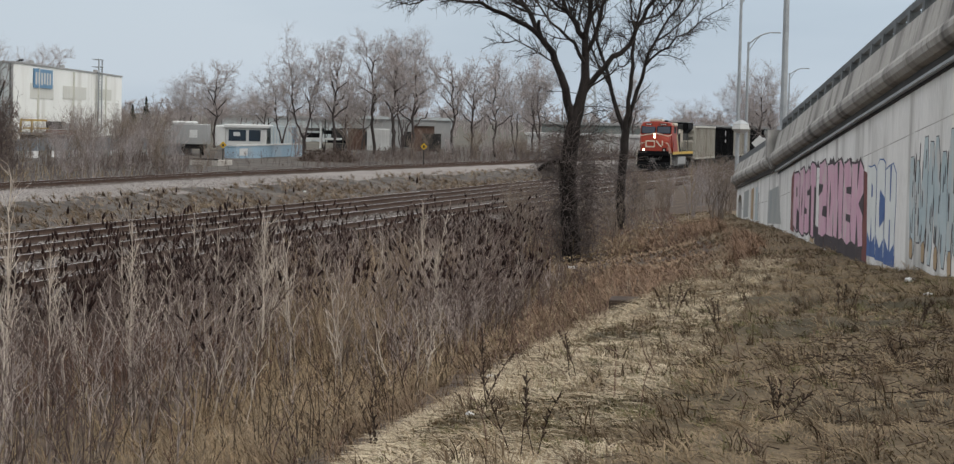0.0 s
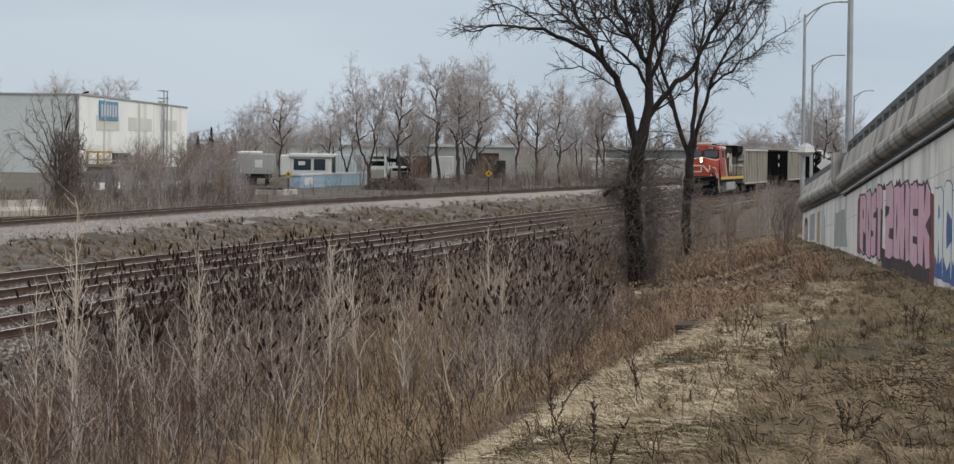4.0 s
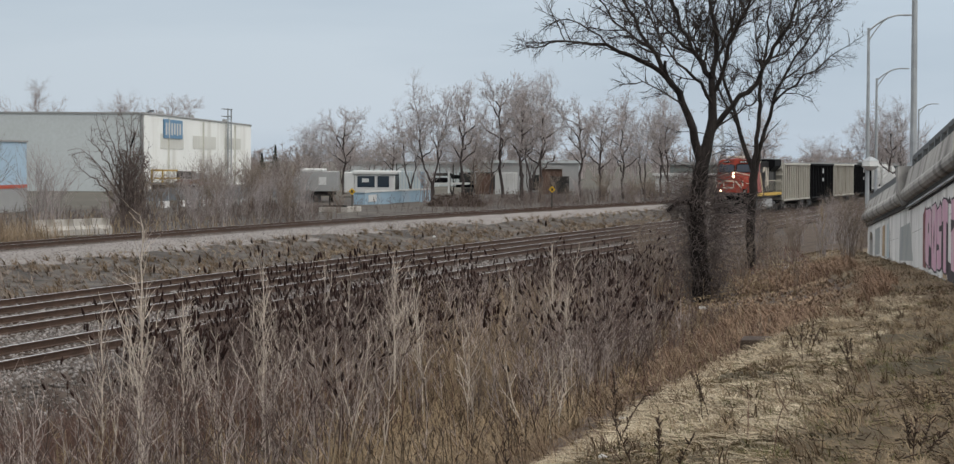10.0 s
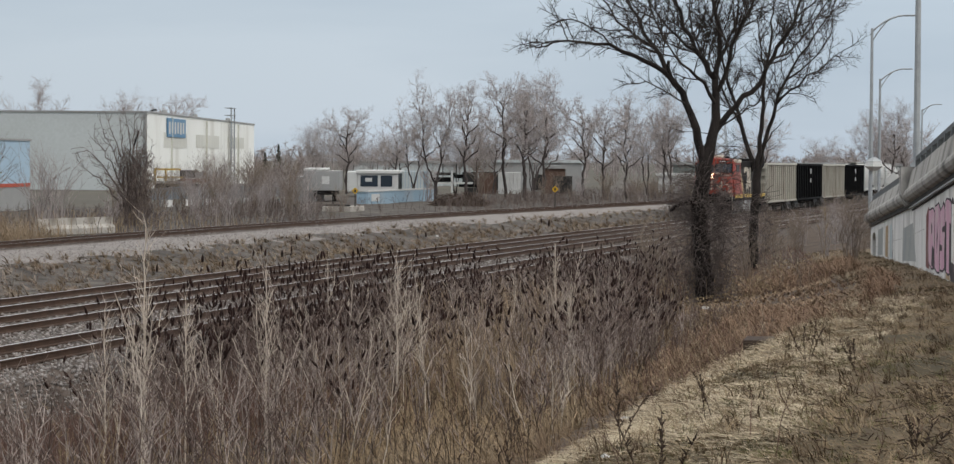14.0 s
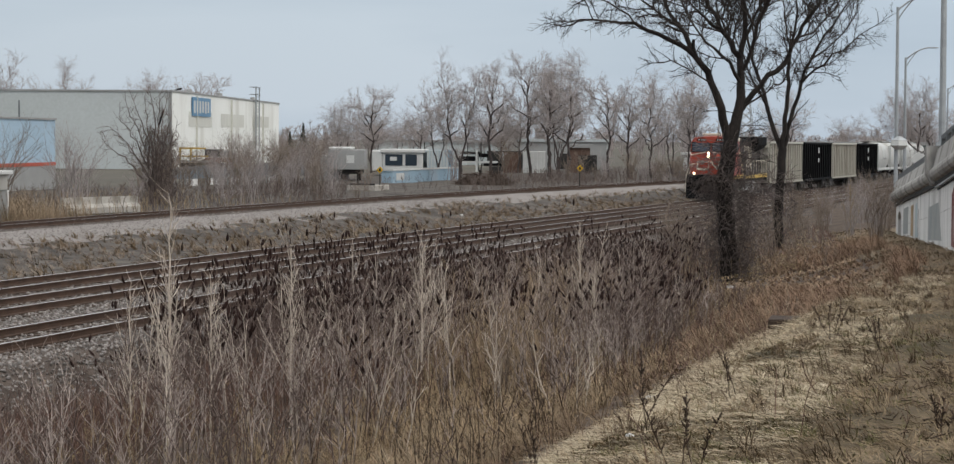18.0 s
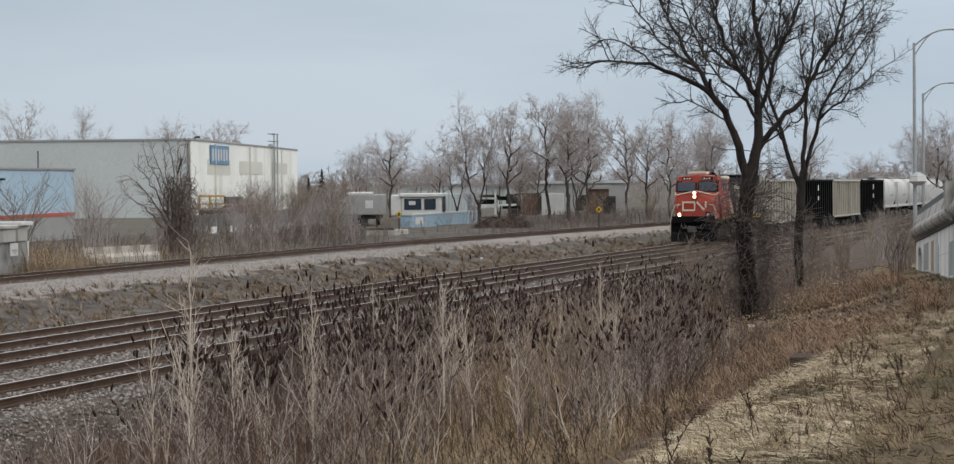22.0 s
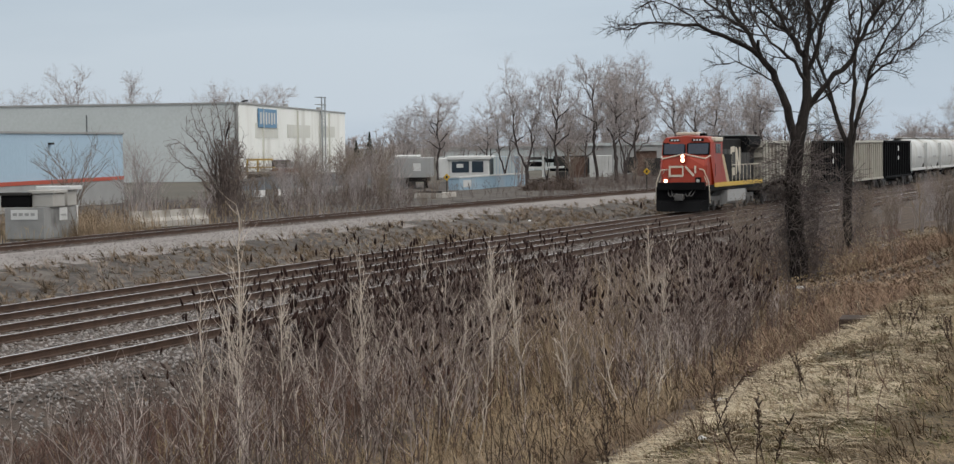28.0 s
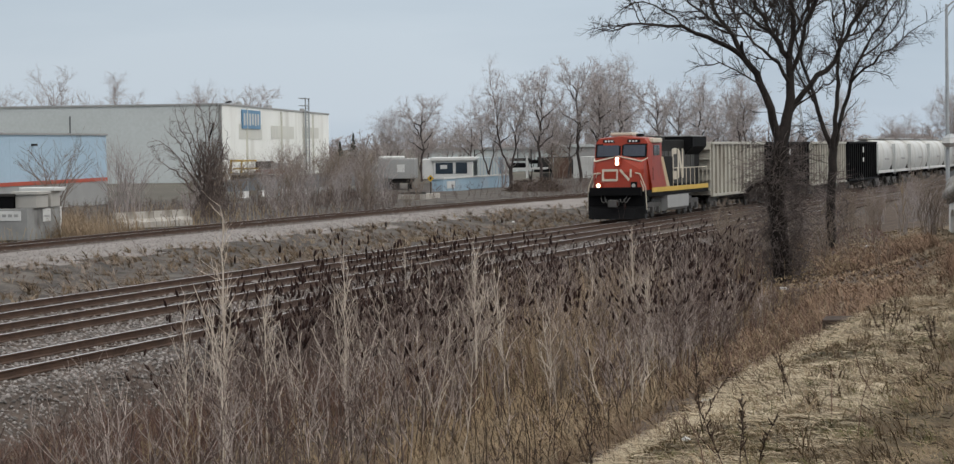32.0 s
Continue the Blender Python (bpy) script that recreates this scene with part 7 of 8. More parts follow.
def cone_mesh(name, tips, rs, material):
    """Upright pointed seed heads, six-sided, at shoot tips."""
    t = np.asarray(tips)
    n = len(t)
    d = t[:, 3:6] + rs.normal(size=(n, 3)) * 0.18 + np.array([[0, 0, 0.5]])
    d /= np.linalg.norm(d, axis=1, keepdims=True)
    u = np.cross(d, np.array([[1.0, 0.2, 0]]))
    u /= np.linalg.norm(u, axis=1, keepdims=True)
    v = np.cross(d, u)
    h = rs.uniform(0.11, 0.18, (n, 1))
    w = h * rs.uniform(0.13, 0.19, (n, 1))
    k = 5
    ang = np.arange(k) * 2 * np.pi / k
    rows = []
    for f, g in ((0.0, 0.45), (0.3, 1.0), (0.65, 0.8), (1.0, 0.12)):
        ring = t[:, None, 0:3] + d[:, None, :] * h[:, None, :] * f + (np.cos(ang)[None, :, None] * u[:, None, :] + np.sin(ang)[None, :, None] * v[:, None, :]) * w[:, None, :] * g
        rows.append(ring + rs.normal(size=ring.shape) * 0.004)
    pts = np.concatenate(rows, axis=1).reshape(-1, 3)
    i = np.arange(k)
    j = (i + 1) % k
    quads = np.concatenate([np.stack([i + r * k, j + r * k, j + (r + 1) * k, i + (r + 1) * k], axis=1) for r in range(3)])
    loops = (np.arange(n)[:, None, None] * (4 * k) + quads[None]).reshape(-1)
    return quads_mesh(name, pts, loops, 4, [material])


def stuff(name, me, label, category):
    return tagged(new(name, me), label, category, kind="stuff")


def bank_w(x, y):
    s, w = wall_sw(x, y)
    return s, w, np.clip(5.1 - 0.097 * s, 2.0, 7.6)


def sumac():
    rs = np.random.RandomState(41)
    rnd = random.Random(41)
    xs, ys = scatter(rs, 26000, -19.5, -4.0, 20, 125)
    s, w, crest = bank_w(xs, ys)
    xb = xs - bend(ys)
    thick = 0.5 + 0.5 * hump(xs * 1.3, ys * 0.7, 0.6)
    ok = in_view(xs, ys, 4.5, 27.5) & (w > np.maximum(crest + 3.8, 7.2)) & (xb > np.where(ys > 44, -17.7, -16.8) + 0.7 * np.sin(ys * 0.31)) & (rs.uniform(size=len(xs)) < 0.25 + 0.75 * thick)
    far = ys > 82
    ok &= ~far | (rs.uniform(size=len(xs)) < 0.25)
    xs, ys, w, crest = xs[ok], ys[ok], w[ok], crest[ok]
    # a taller hedge of it beside the nearest rails
    ex, ey = scatter(rs, 260, -17.9, -15.2, 44, 76)
    es, ew, ec = bank_w(ex, ey)
    xs, ys, w, crest = (np.concatenate([a[:3000], b]) for a, b in ((xs, ex), (ys, ey), (w, ew), (crest, ec)))
    zs = ground_z(xs, ys)
    segs, pale, tips, cones = [], [], [], []
    for x, y, z, ww, cc in zip(xs, ys, zs, w, crest):
        if (y < 47 and rnd.random() < (0.9 if x < -13.6 else 0.72)) or rnd.random() < 0.85 * float(clearing(x, y)):
            continue
        near_bank = min(1.0, (ww - cc) / 6.0)
        h = min(rnd.uniform(1.25, 2.1) * (0.5 + 0.5 * near_bank), float(sight_cap(x, y)) * rnd.uniform(0.6, 1.2))
        if y > 48:
            h = min(h, (4.35 - 0.193 * abs(x - float(bend(y)))) * rnd.uniform(0.6, 1.22))
        mine = []
        taper = min(1.0, max(0.25, (x - float(bend(y)) + 18.3) / (1.6 if y > 48 else 4.6)))
        shrub(rnd, pale if rnd.random() < 0.16 else segs, mine, x, y, z, h * taper, 3 if rnd.random() < 0.35 else 2, rnd.uniform(0.011, 0.017), 0.72)
        head = 36 < y < 92 and x < -8.8 - 0.02 * (y - 40)
        if head:
            cones += [m for m in mine if rnd.random() < (0.15 if x < -15.2 else 0.24)]
        tips += mine
    # single taller stems with heads before the nearest rails
    for _ in range(300):
        y = rnd.uniform(40, 72)
        x = rnd.uniform(-17.3, -14.2)
        mine = []
        shrub(rnd, segs, mine, x, y, float(ground_z(x, y)), min(rnd.uniform(1.15, 2.0), 9.0 if y < 48 else (4.5 - 0.193 * abs(x)) * rnd.uniform(0.7, 1.25)), rnd.choice((1, 2)), rnd.uniform(0.008, 0.012), 0.6)
        cones += [m for m in mine if rnd.random() < 0.6]
    for _ in range(330):
        y = rnd.uniform(43, 64)
        x = rnd.uniform(-17.6, -14.6)
        mine = []
        z = float(ground_z(x, y))
        top = rnd.uniform(0.6, 1.1) + 0.8 * min(1.0, (y - 43) / 5) * rnd.random()
        shrub(rnd, segs, mine, x, y, z, (top - z) / 0.8, 1, rnd.uniform(0.006, 0.009), 0.5)
        cones += [m for m in mine if rnd.random() < 0.85]
    stuff("sumac_brush", stick_mesh("sumac_brush", segs, M_SUMAC, 3), "dense leafless sumac stems filling the ditch", "brush")
    stuff("pale_brush", stick_mesh("pale_brush", pale, M_PALEBRUSH, 3), "pale grey leafless stems among the sumac", "brush")
    stuff("sumac_seed_heads", cone_mesh("sumac_seed_heads", cones, rs, M_CONE), "dark maroon sumac seed heads on stem tips", "seed heads")


sumac()


def stalk_field(name, n, seed, box_, cond, hmin, hmax, material, rad, label, lean=0.22, bits=2, slope=False):
    """Thin dry stalks with a few side twigs, one mesh."""
    rs = np.random.RandomState(seed)
    xs, ys = scatter(rs, n, *box_)
    ok = cond(xs, ys, rs)
    xs, ys = xs[ok], ys[ok]
    zs = ground_z(xs, ys)
    m = len(xs)
    h = rs.uniform(hmin, hmax, m)
    if slope:
        _, w, c = bank_w(xs, ys)
        h *= np.clip((w - c - np.where(ys < 45, 1.6, 0.5)) / 6.0, np.where(ys < 45, 0.1, 0.22), 1.0) * np.clip((xs - bend(ys) + 17.4) / np.where(ys > 48, 2.6, 3.8), 0.2, 1.0)
    h = np.minimum(h, sight_cap(xs, ys) * rs.uniform(0.5, 1.3, m))
    base = np.stack([xs, ys, zs - 0.03], axis=1)
    d = rs.normal(size=(m, 3)) * lean
    d[:, 2] = 1
    d /= np.linalg.norm(d, axis=1, keepdims=True)
    mid = base + d * (h * 0.55)[:, None]
    d2 = d + rs.normal(size=(m, 3)) * lean * 0.9
    d2[:, 2] -= 0.1
    d2 /= np.linalg.norm(d2, axis=1, keepdims=True)
    top = mid + d2 * (h * 0.45)[:, None]
    r = rs.uniform(0.7, 1.3, m) * rad
    rows = [np.concatenate([base, mid, r[:, None], r[:, None] * 0.8], axis=1), np.concatenate([mid, top, r[:, None] * 0.8, r[:, None] * 0.4], axis=1)]
    for _ in range(bits):
        f = rs.uniform(0.2, 0.9, (m, 1))
        st = mid + (top - mid) * f
        e = rs.normal(size=(m, 3)) * 0.5
        e[:, 2] = np.abs(e[:, 2]) + 0.4
        e *= (h * rs.uniform(0.10, 0.24, m))[:, None]
        rows.append(np.concatenate([st, st + e, r[:, None] * 0.6, r[:, None] * 0.35], axis=1))
    return stuff(name, stick_mesh(name, np.concatenate(rows), material, 3), label, "weeds")


def ditch(x, y, rs, p=1.0, lo=0.6):
    s, w, c = bank_w(x, y)
    return in_view(x, y, 3.0, 27.5) & (w > c + lo) & (x - bend(y) > np.where(y < 50, -16.4, -17.6)) & (rs.uniform(size=len(x)) < p)


def patchy(x, y, k, ph):
    return 0.5 + 0.5 * np.sin(x * 0.8 * k + ph + 1.7 * np.sin(y * 0.33 * k)) * np.cos(y * 0.37 * k + ph)


def twiggy(name, n, seed, box_, cond, hmin, hmax, material, rad, label, wide=0.8):
    """Saplings with a leader and angled side shoots, one mesh."""
    rs = np.random.RandomState(seed)
    xs, ys = scatter(rs, n, *box_)
    ok = cond(xs, ys, rs)
    xs, ys = xs[ok], ys[ok]
    m = len(xs)
    _, w, c = bank_w(xs, ys)
    h = rs.uniform(hmin, hmax, m) * np.clip((w - c - 0.3) / 5.0, 0.3, 1.0) * np.clip((xs - bend(ys) + 17.4) / np.where(ys > 48, 2.2, 3.8), 0.2, 1.0)
    h = np.minimum(h, sight_cap(xs, ys) * rs.uniform(0.5, 1.3, m))
    p = np.stack([xs, ys, ground_z(xs, ys) - 0.05], axis=1)
    d = rs.normal(size=(m, 3)) * 0.2
    d[:, 2] = 1
    r = rs.uniform(0.75, 1.3, m) * rad
    rows = []

    def add(a, b, r0, r1):
        rows.append(np.concatenate([a, b, r0[:, None], r1[:, None]], axis=1))

    def unit(v):
        return v / np.linalg.norm(v, axis=1, keepdims=True)

    def off(v, amount):
        a = rs.uniform(0, 6.283, m)
        return unit(v + np.stack([np.cos(a), np.sin(a), rs.uniform(-0.1, 0.25, m)], axis=1) * amount)
    steps = 6
    for k in range(steps):
        d = unit(d + rs.normal(size=(m, 3)) * 0.09 + np.array([[0, 0, 0.14]]))
        q = p + d * (h / steps)[:, None]
        add(p, q, r * (1 - 0.12 * k), r * (1 - 0.12 * (k + 1)))
        p = q
        if k < 1:
            continue
        for _ in range(2):
            b = off(d, wide * rs.uniform(0.6, 1.25))
            length = (h * 0.40 * (1.08 - k / steps) * rs.uniform(0.45, 1.1, m))[:, None]
            br = r * (0.72 - 0.08 * k)
            mid = q + b * length * 0.5
            b2 = unit(b + rs.normal(size=(m, 3)) * 0.2 + np.array([[0, 0, 0.22]]))
            end = mid + b2 * length * 0.5
            add(q, mid, br, br * 0.8)
            add(mid, end, br * 0.8, br * 0.5)
            e = off(b, 0.8)
            add(mid, mid + e * length * rs.uniform(0.25, 0.5), br * 0.65, br * 0.4)
    return stuff(name, stick_mesh(name, np.concatenate(rows), material, 3), label, "brush")


def thicket(x, y, rs, k, ph, power, lo=2.0):
    gap = np.where((y < 47) & (x < -14.2), 0.16, 1.0) * (1 - 0.6 * np.minimum(1, clearing(x, y))) * np.where((y < 50) & (x < -13.6), 0.5, 1.0) * np.where(y < 36, 0.5, 1.0) * np.where((y < 36) & (x > -9.8), 0.4, 1.0)
    return ditch(x, y, rs, 1.0, lo) & (x - bend(y) > -16.9) & (rs.uniform(size=len(x)) < gap * patchy(x, y, k, ph) ** power)


twiggy("grey_thicket", 1900, 54, (-17, -5, 24, 66), lambda x, y, rs: thicket(x, y, rs, 0.45, 0.9, 1.7, 3.6), 1.2, 2.1, M_PALEBRUSH, 0.0112, "pale grey forked saplings crowding the ditch", 1.0)
twiggy("brown_thicket", 1700, 55, (-17, -4, 22, 80), lambda x, y, rs: thicket(x, y, rs, 0.6, 3.3, 1.2, 3.0), 0.9, 1.8, M_SUMAC, 0.0112, "leafless brown saplings in the ditch", 1.1)
M_DARKSTEM = mat("dark_weed_stem", (0.03, 0.021, 0.016), (0.07, 0.05, 0.038), 2.0, 0.95, 0.0, vary=0.3)
M_RUSTY = mat("rusty_brown_stem", (0.105, 0.063, 0.045), (0.205, 0.128, 0.096), 1.0, 0.95, 0.0, fine=8, vary=0.35)
twiggy("rusty_thicket", 2000, 57, (-16.5, -5, 24, 75), lambda x, y, rs: thicket(x, y, rs, 0.7, 5.0, 2.0, 1.8), 0.7, 1.5, M_RUSTY, 0.0098, "rusty brown leafless stems in patches", 1.1)
twiggy("slope_saplings", 900, 58, (-15, -4, 50, 128), lambda x, y, rs: (lambda s, w, c: in_view(x, y, 3, 12) & (w > c + 0.8) & (w < c + 8))(*bank_w(x, y)) & (rs.uniform(size=len(x)) < patchy(x, y, 0.5, 1.4)), 1.3, 2.4, M_TWIG, 0.013, "bare twiggy saplings on the slope by the large tree", 0.9)
twiggy("white_saplings", 170, 56, (-16.5, -6, 26, 62), lambda x, y, rs: thicket(x, y, rs, 0.8, 1.9, 0.6, 3.0), 1.9, 2.7, M_PALETWIG, 0.0115, "taller pale saplings standing out of the thicket", 0.6)
stalk_field("ditch_weeds", 2600, 51, (-19, -2.5, 15, 110), lambda x, y, rs: ditch(x, y, rs, 0.6) & (rs.uniform(size=len(x)) < 0.35 + 0.65 * patchy(x, y, 0.6, 0.3)), 0.4, 1.25, M_STALK, 0.0085, "tangled dry brown weeds in the ditch", 0.55, 3, True)
stalk_field("reddish_weeds", 5000, 52, (-17.5, -3, 20, 110), lambda x, y, rs: ditch(x, y, rs, 0.7, 0.9) & (rs.uniform(size=len(x)) < patchy(x, y, 0.7, 2.0)), 0.3, 0.9, M_REDDISH, 0.0085, "reddish brown dead weeds on the slope", 0.6, 3, True)
stalk_field("straw_weeds", 11000, 53, (-16, -3, 18, 95), lambda x, y, rs: ditch(x, y, rs, 0.8, 0.7) & (rs.uniform(size=len(x)) < patchy(x, y, 0.5, 4.1) ** 3), 0.5, 1.3, M_STRAW, 0.0052, "clumps of pale straw-coloured weeds", 0.2, 3, True)

stalk_field("low_red_weeds", 8600, 93, (-18, -13.4, 33, 49), lambda x, y, rs: ditch(x, y, rs, 0.9, 3.0) & (rs.uniform(size=len(x)) < 0.35 + 0.65 * patchy(x, y, 1.2, 2.2)), 0.25, 0.7, M_REDDISH, 0.006, "low reddish dead weeds beside the ballast", 0.5, 4)
stalk_field("thin_dark_stems", 420, 94, (-12.5, -7, 29, 46), lambda x, y, rs: ditch(x, y, rs, 1.0, 2.4) & (rs.uniform(size=len(x)) < 0.15 + clearing(x, y)), 0.5, 1.15, M_DARKSTEM, 0.0062, "thin dark weed stems standing in the clearing", 0.16, 2)


# ---- grass of the bank ----
M_VINE2 = mat("dark_vines", (0.0898, 0.0691, 0.0621), (0.188, 0.148, 0.13), 2.0, 0.95, 0.0, vary=0.3)
M_PALESTRAW = mat("bleached_straw", (0.37, 0.303, 0.207), (0.56, 0.473, 0.339), 0.7, 0.9, 0.0, fine=6, vary=0.3)
M_DARKWEED = mat("dark_dead_weed", (0.036, 0.0239, 0.0173), (0.084, 0.0559, 0.04), 3.0, 0.95, 0.0, vary=0.3)
def blades(name, n, seed, box_, cond, lmin, lmax, width, material, label, rise=0.4):
    """Bent grass blades, three strips each, in one mesh; they lie over in drifts."""
    rs = np.random.RandomState(seed)
    xs, ys = scatter(rs, n, *box_)
    ok = cond(xs, ys, rs)
    xs, ys = xs[ok], ys[ok]
    zs = ground_z(xs, ys)
    m = len(xs)
    a = 3.3 + 1.3 * np.sin(xs * 0.9 + 2 * np.sin(ys * 0.6)) + rs.normal(size=m) * 0.75
    L = rs.uniform(lmin, lmax, m)
    p = np.stack([xs, ys, zs - 0.01], axis=1)
    out = np.stack([np.cos(a), np.sin(a), np.zeros(m)], axis=1)
    side = np.stack([-np.sin(a), np.cos(a), np.zeros(m)], axis=1)
    side[:, 2] = rs.uniform(-0.5, 0.5, m)
    w = rs.uniform(0.6, 1.3, m)[:, None] * width
    k = rise * rs.uniform(0.35, 1.5, m)[:, None]
    up = np.array([[0, 0, 1.0]])
    rows = [p - side * w, p + side * w]
    for f, h, g in ((0.35, 0.75, 0.9), (0.72, 1.0, 0.6), (1.0, 0.82, 0.15)):
        c = p + out * (L[:, None] * f) + up * (L[:, None] * k * h + 0.012)
        rows += [c - side * w * g, c + side * w * g]
    v = np.stack(rows, axis=1).reshape(-1, 3)
    q = np.array([[0, 1, 3, 2], [2, 3, 5, 4], [4, 5, 7, 6]])
    loops = (np.arange(m)[:, None, None] * 8 + q[None]).reshape(-1)
    return stuff(name, quads_mesh(name, v, loops, 4, [material]), label, "grass")


def bank(x, y, rs, over=0.8, lo=-2.0, hi=24.0):
    s, w, c = bank_w(x, y)
    return in_view(x, y, lo, hi) & (w > 0.05) & (w < c + over) & (y > 9)


def clump(x, y, k, ph):
    return 0.5 + 0.5 * np.sin(x * 2.1 * k + ph + 1.9 * np.sin(y * 0.9 * k + ph)) * np.sin(y * 1.3 * k + 2 * np.sin(x * 0.7 * k))


def thin(y, rs, y0=16.0, power=1.3):
    """Fewer blades with distance."""
    return rs.uniform(size=len(y)) < np.clip((y0 / np.maximum(y, 1)) ** power, 0.05, 1)


blades("bank_grass", 320000, 61, (-9, 4, 9, 60), lambda x, y, rs: bank(x, y, rs, 1.0) & thin(y, rs, 18) & (rs.uniform(size=len(x)) < 0.15 + 0.85 * clump(x, y, 0.55, 5.0)), 0.06, 0.2, 0.0034, M_BLADE, "matted dry straw grass on the bank", 0.16)
blades("bank_grass_brown", 90000, 62, (-9, 4, 9, 60), lambda x, y, rs: bank(x, y, rs, 0.6) & thin(y, rs, 18) & (rs.uniform(size=len(x)) < 1.1 - clump(x, y, 0.55, 5.0)), 0.05, 0.18, 0.004, M_DARKBLADE, "rotting brown grass between the tufts", 0.3)
blades("bank_grass_green", 90000, 63, (-7, 4, 9, 95), lambda x, y, rs: bank(x, y, rs, 0.0) & thin(y, rs, 20, 1.0) & (rs.uniform(size=len(x)) < clump(x, y, 0.35, 2.4) ** 2), 0.03, 0.10, 0.0036, M_GREENBLADE, "short dull green grass near the wall", 0.6)
blades("grass_tufts", 50000, 64, (-9, 4, 9, 50), lambda x, y, rs: bank(x, y, rs, 0.8) & thin(y, rs, 20) & (rs.uniform(size=len(x)) < clump(x, y, 1.3, 0.2) ** 8), 0.1, 0.27, 0.0034, M_BLADE, "pale grass tufts leaning on the bank", 0.42)
blades("crest_straw", 200000, 76, (-9, 0, 9, 60), lambda x, y, rs: (lambda s, w, c: in_view(x, y, 0, 24) & (w > c - 2.0) & (w < c + 1.7))(*bank_w(x, y)) & thin(y, rs, 22), 0.10, 0.32, 0.004, M_PALESTRAW, "pale combed straw along the bank edge", 0.12)
def tussocks(name, n, seed, box_, cond, lmin, lmax, width, material, label, count=34, rise=0.8):
    """Grass tufts: blades fan out of one foot and lean downhill."""
    rs = np.random.RandomState(seed)
    xs, ys = scatter(rs, n, *box_)
    ok = cond(xs, ys, rs)
    xs, ys = xs[ok], ys[ok]
    size = rs.uniform(0.6, 1.3, len(xs)) * np.clip(sight_cap(xs, ys) / (lmax * rise), 0.25, 1.0)
    heading = 3.0 + rs.normal(size=len(xs)) * 0.7
    own = np.repeat(np.arange(len(xs)), count)
    m = len(own)
    x = xs[own] + rs.normal(size=m) * 0.035 * size[own]
    y = ys[own] + rs.normal(size=m) * 0.035 * size[own]
    a = heading[own] + rs.normal(size=m) * 0.9
    L = rs.uniform(lmin, lmax, m) * size[own]
    p = np.stack([x, y, ground_z(x, y) - 0.01], axis=1)
    out = np.stack([np.cos(a), np.sin(a), np.zeros(m)], axis=1)
    side = np.stack([-np.sin(a), np.cos(a), rs.uniform(-0.5, 0.5, m)], axis=1)
    w = rs.uniform(0.6, 1.3, m)[:, None] * width
    k = (rise * rs.uniform(0.3, 1.4, m))[:, None]
    up = np.array([[0, 0, 1.0]])
    rows = [p - side * w, p + side * w]
    for f, hh, g in ((0.25, 0.62, 0.95), (0.62, 1.0, 0.65), (1.0, 0.88, 0.15)):
        cc = p + out * (L[:, None] * f) + up * (L[:, None] * k * hh + 0.01)
        rows += [cc - side * w * g, cc + side * w * g]
    v = np.stack(rows, axis=1).reshape(-1, 3)
    q = np.array([[0, 1, 3, 2], [2, 3, 5, 4], [4, 5, 7, 6]])
    return stuff(name, quads_mesh(name, v, (np.arange(m)[:, None, None] * 8 + q[None]).reshape(-1), 4, [material]), label, "grass")


tussocks("straw_tussocks", 1900, 81, (-9, 3, 12, 62), lambda x, y, rs: bank(x, y, rs, 0.9) & thin(y, rs, 24, 0.8) & (rs.uniform(size=len(x)) < 0.2 + 0.8 * clump(x, y, 0.45, 1.2)), 0.12, 0.34, 0.0032, M_BLADE, "leaning tussocks of golden dry grass on the bank", 26, 0.38)
tussocks("brown_tussocks", 1500, 82, (-9, 3, 12, 62), lambda x, y, rs: bank(x, y, rs, 1.2) & thin(y, rs, 24, 0.8), 0.08, 0.22, 0.0036, M_DARKBLADE, "small tussocks of rotten brown grass", 24, 0.7)
tussocks("green_tussocks", 2200, 83, (-7, 3, 12, 62), lambda x, y, rs: bank(x, y, rs, 0.0) & thin(y, rs, 26, 0.8) & (rs.uniform(size=len(x)) < clump(x, y, 0.4, 2.4) ** 1.5), 0.05, 0.13, 0.0036, M_GREENBLADE, "low tufts of dull green grass", 22, 0.5)
tussocks("slope_tussocks", 1500, 84, (-12, -3, 15, 75), lambda x, y, rs: (lambda s, w, c: in_view(x, y, 2, 27) & (w > c + 1.2) & (w < c + 5.5))(*bank_w(x, y)) & (rs.uniform(size=len(x)) < patchy(x, y, 0.7, 1.0)), 0.18, 0.42, 0.004, M_STALK, "olive straw clumps leaning on the slope", 22, 0.9)


tussocks("golden_tussocks", 1100, 92, (-11, -5, 18, 40), lambda x, y, rs: (lambda s, w, c: in_view(x, y, 4, 27) & (w > c + 2.8) & (w < c + 5.5))(*bank_w(x, y)) & (rs.uniform(size=len(x)) < 0.25 + 0.75 * patchy(x, y, 1.1, 0.6)), 0.2, 0.48, 0.0042, M_OLIVE, "golden olive grass at the foot of the slope", 26, 0.9)

tussocks("clearing_straw", 3600, 95, (-14.5, -7, 26, 62), lambda x, y, rs: (lambda s, w, c: (w > c + 2.4))(*bank_w(x, y)) & (rs.uniform(size=len(x)) < 1.2 * clearing(x, y)), 0.2, 0.52, 0.0045, M_GOLDBLADE, "golden olive straw in the clearing", 22, 0.7)


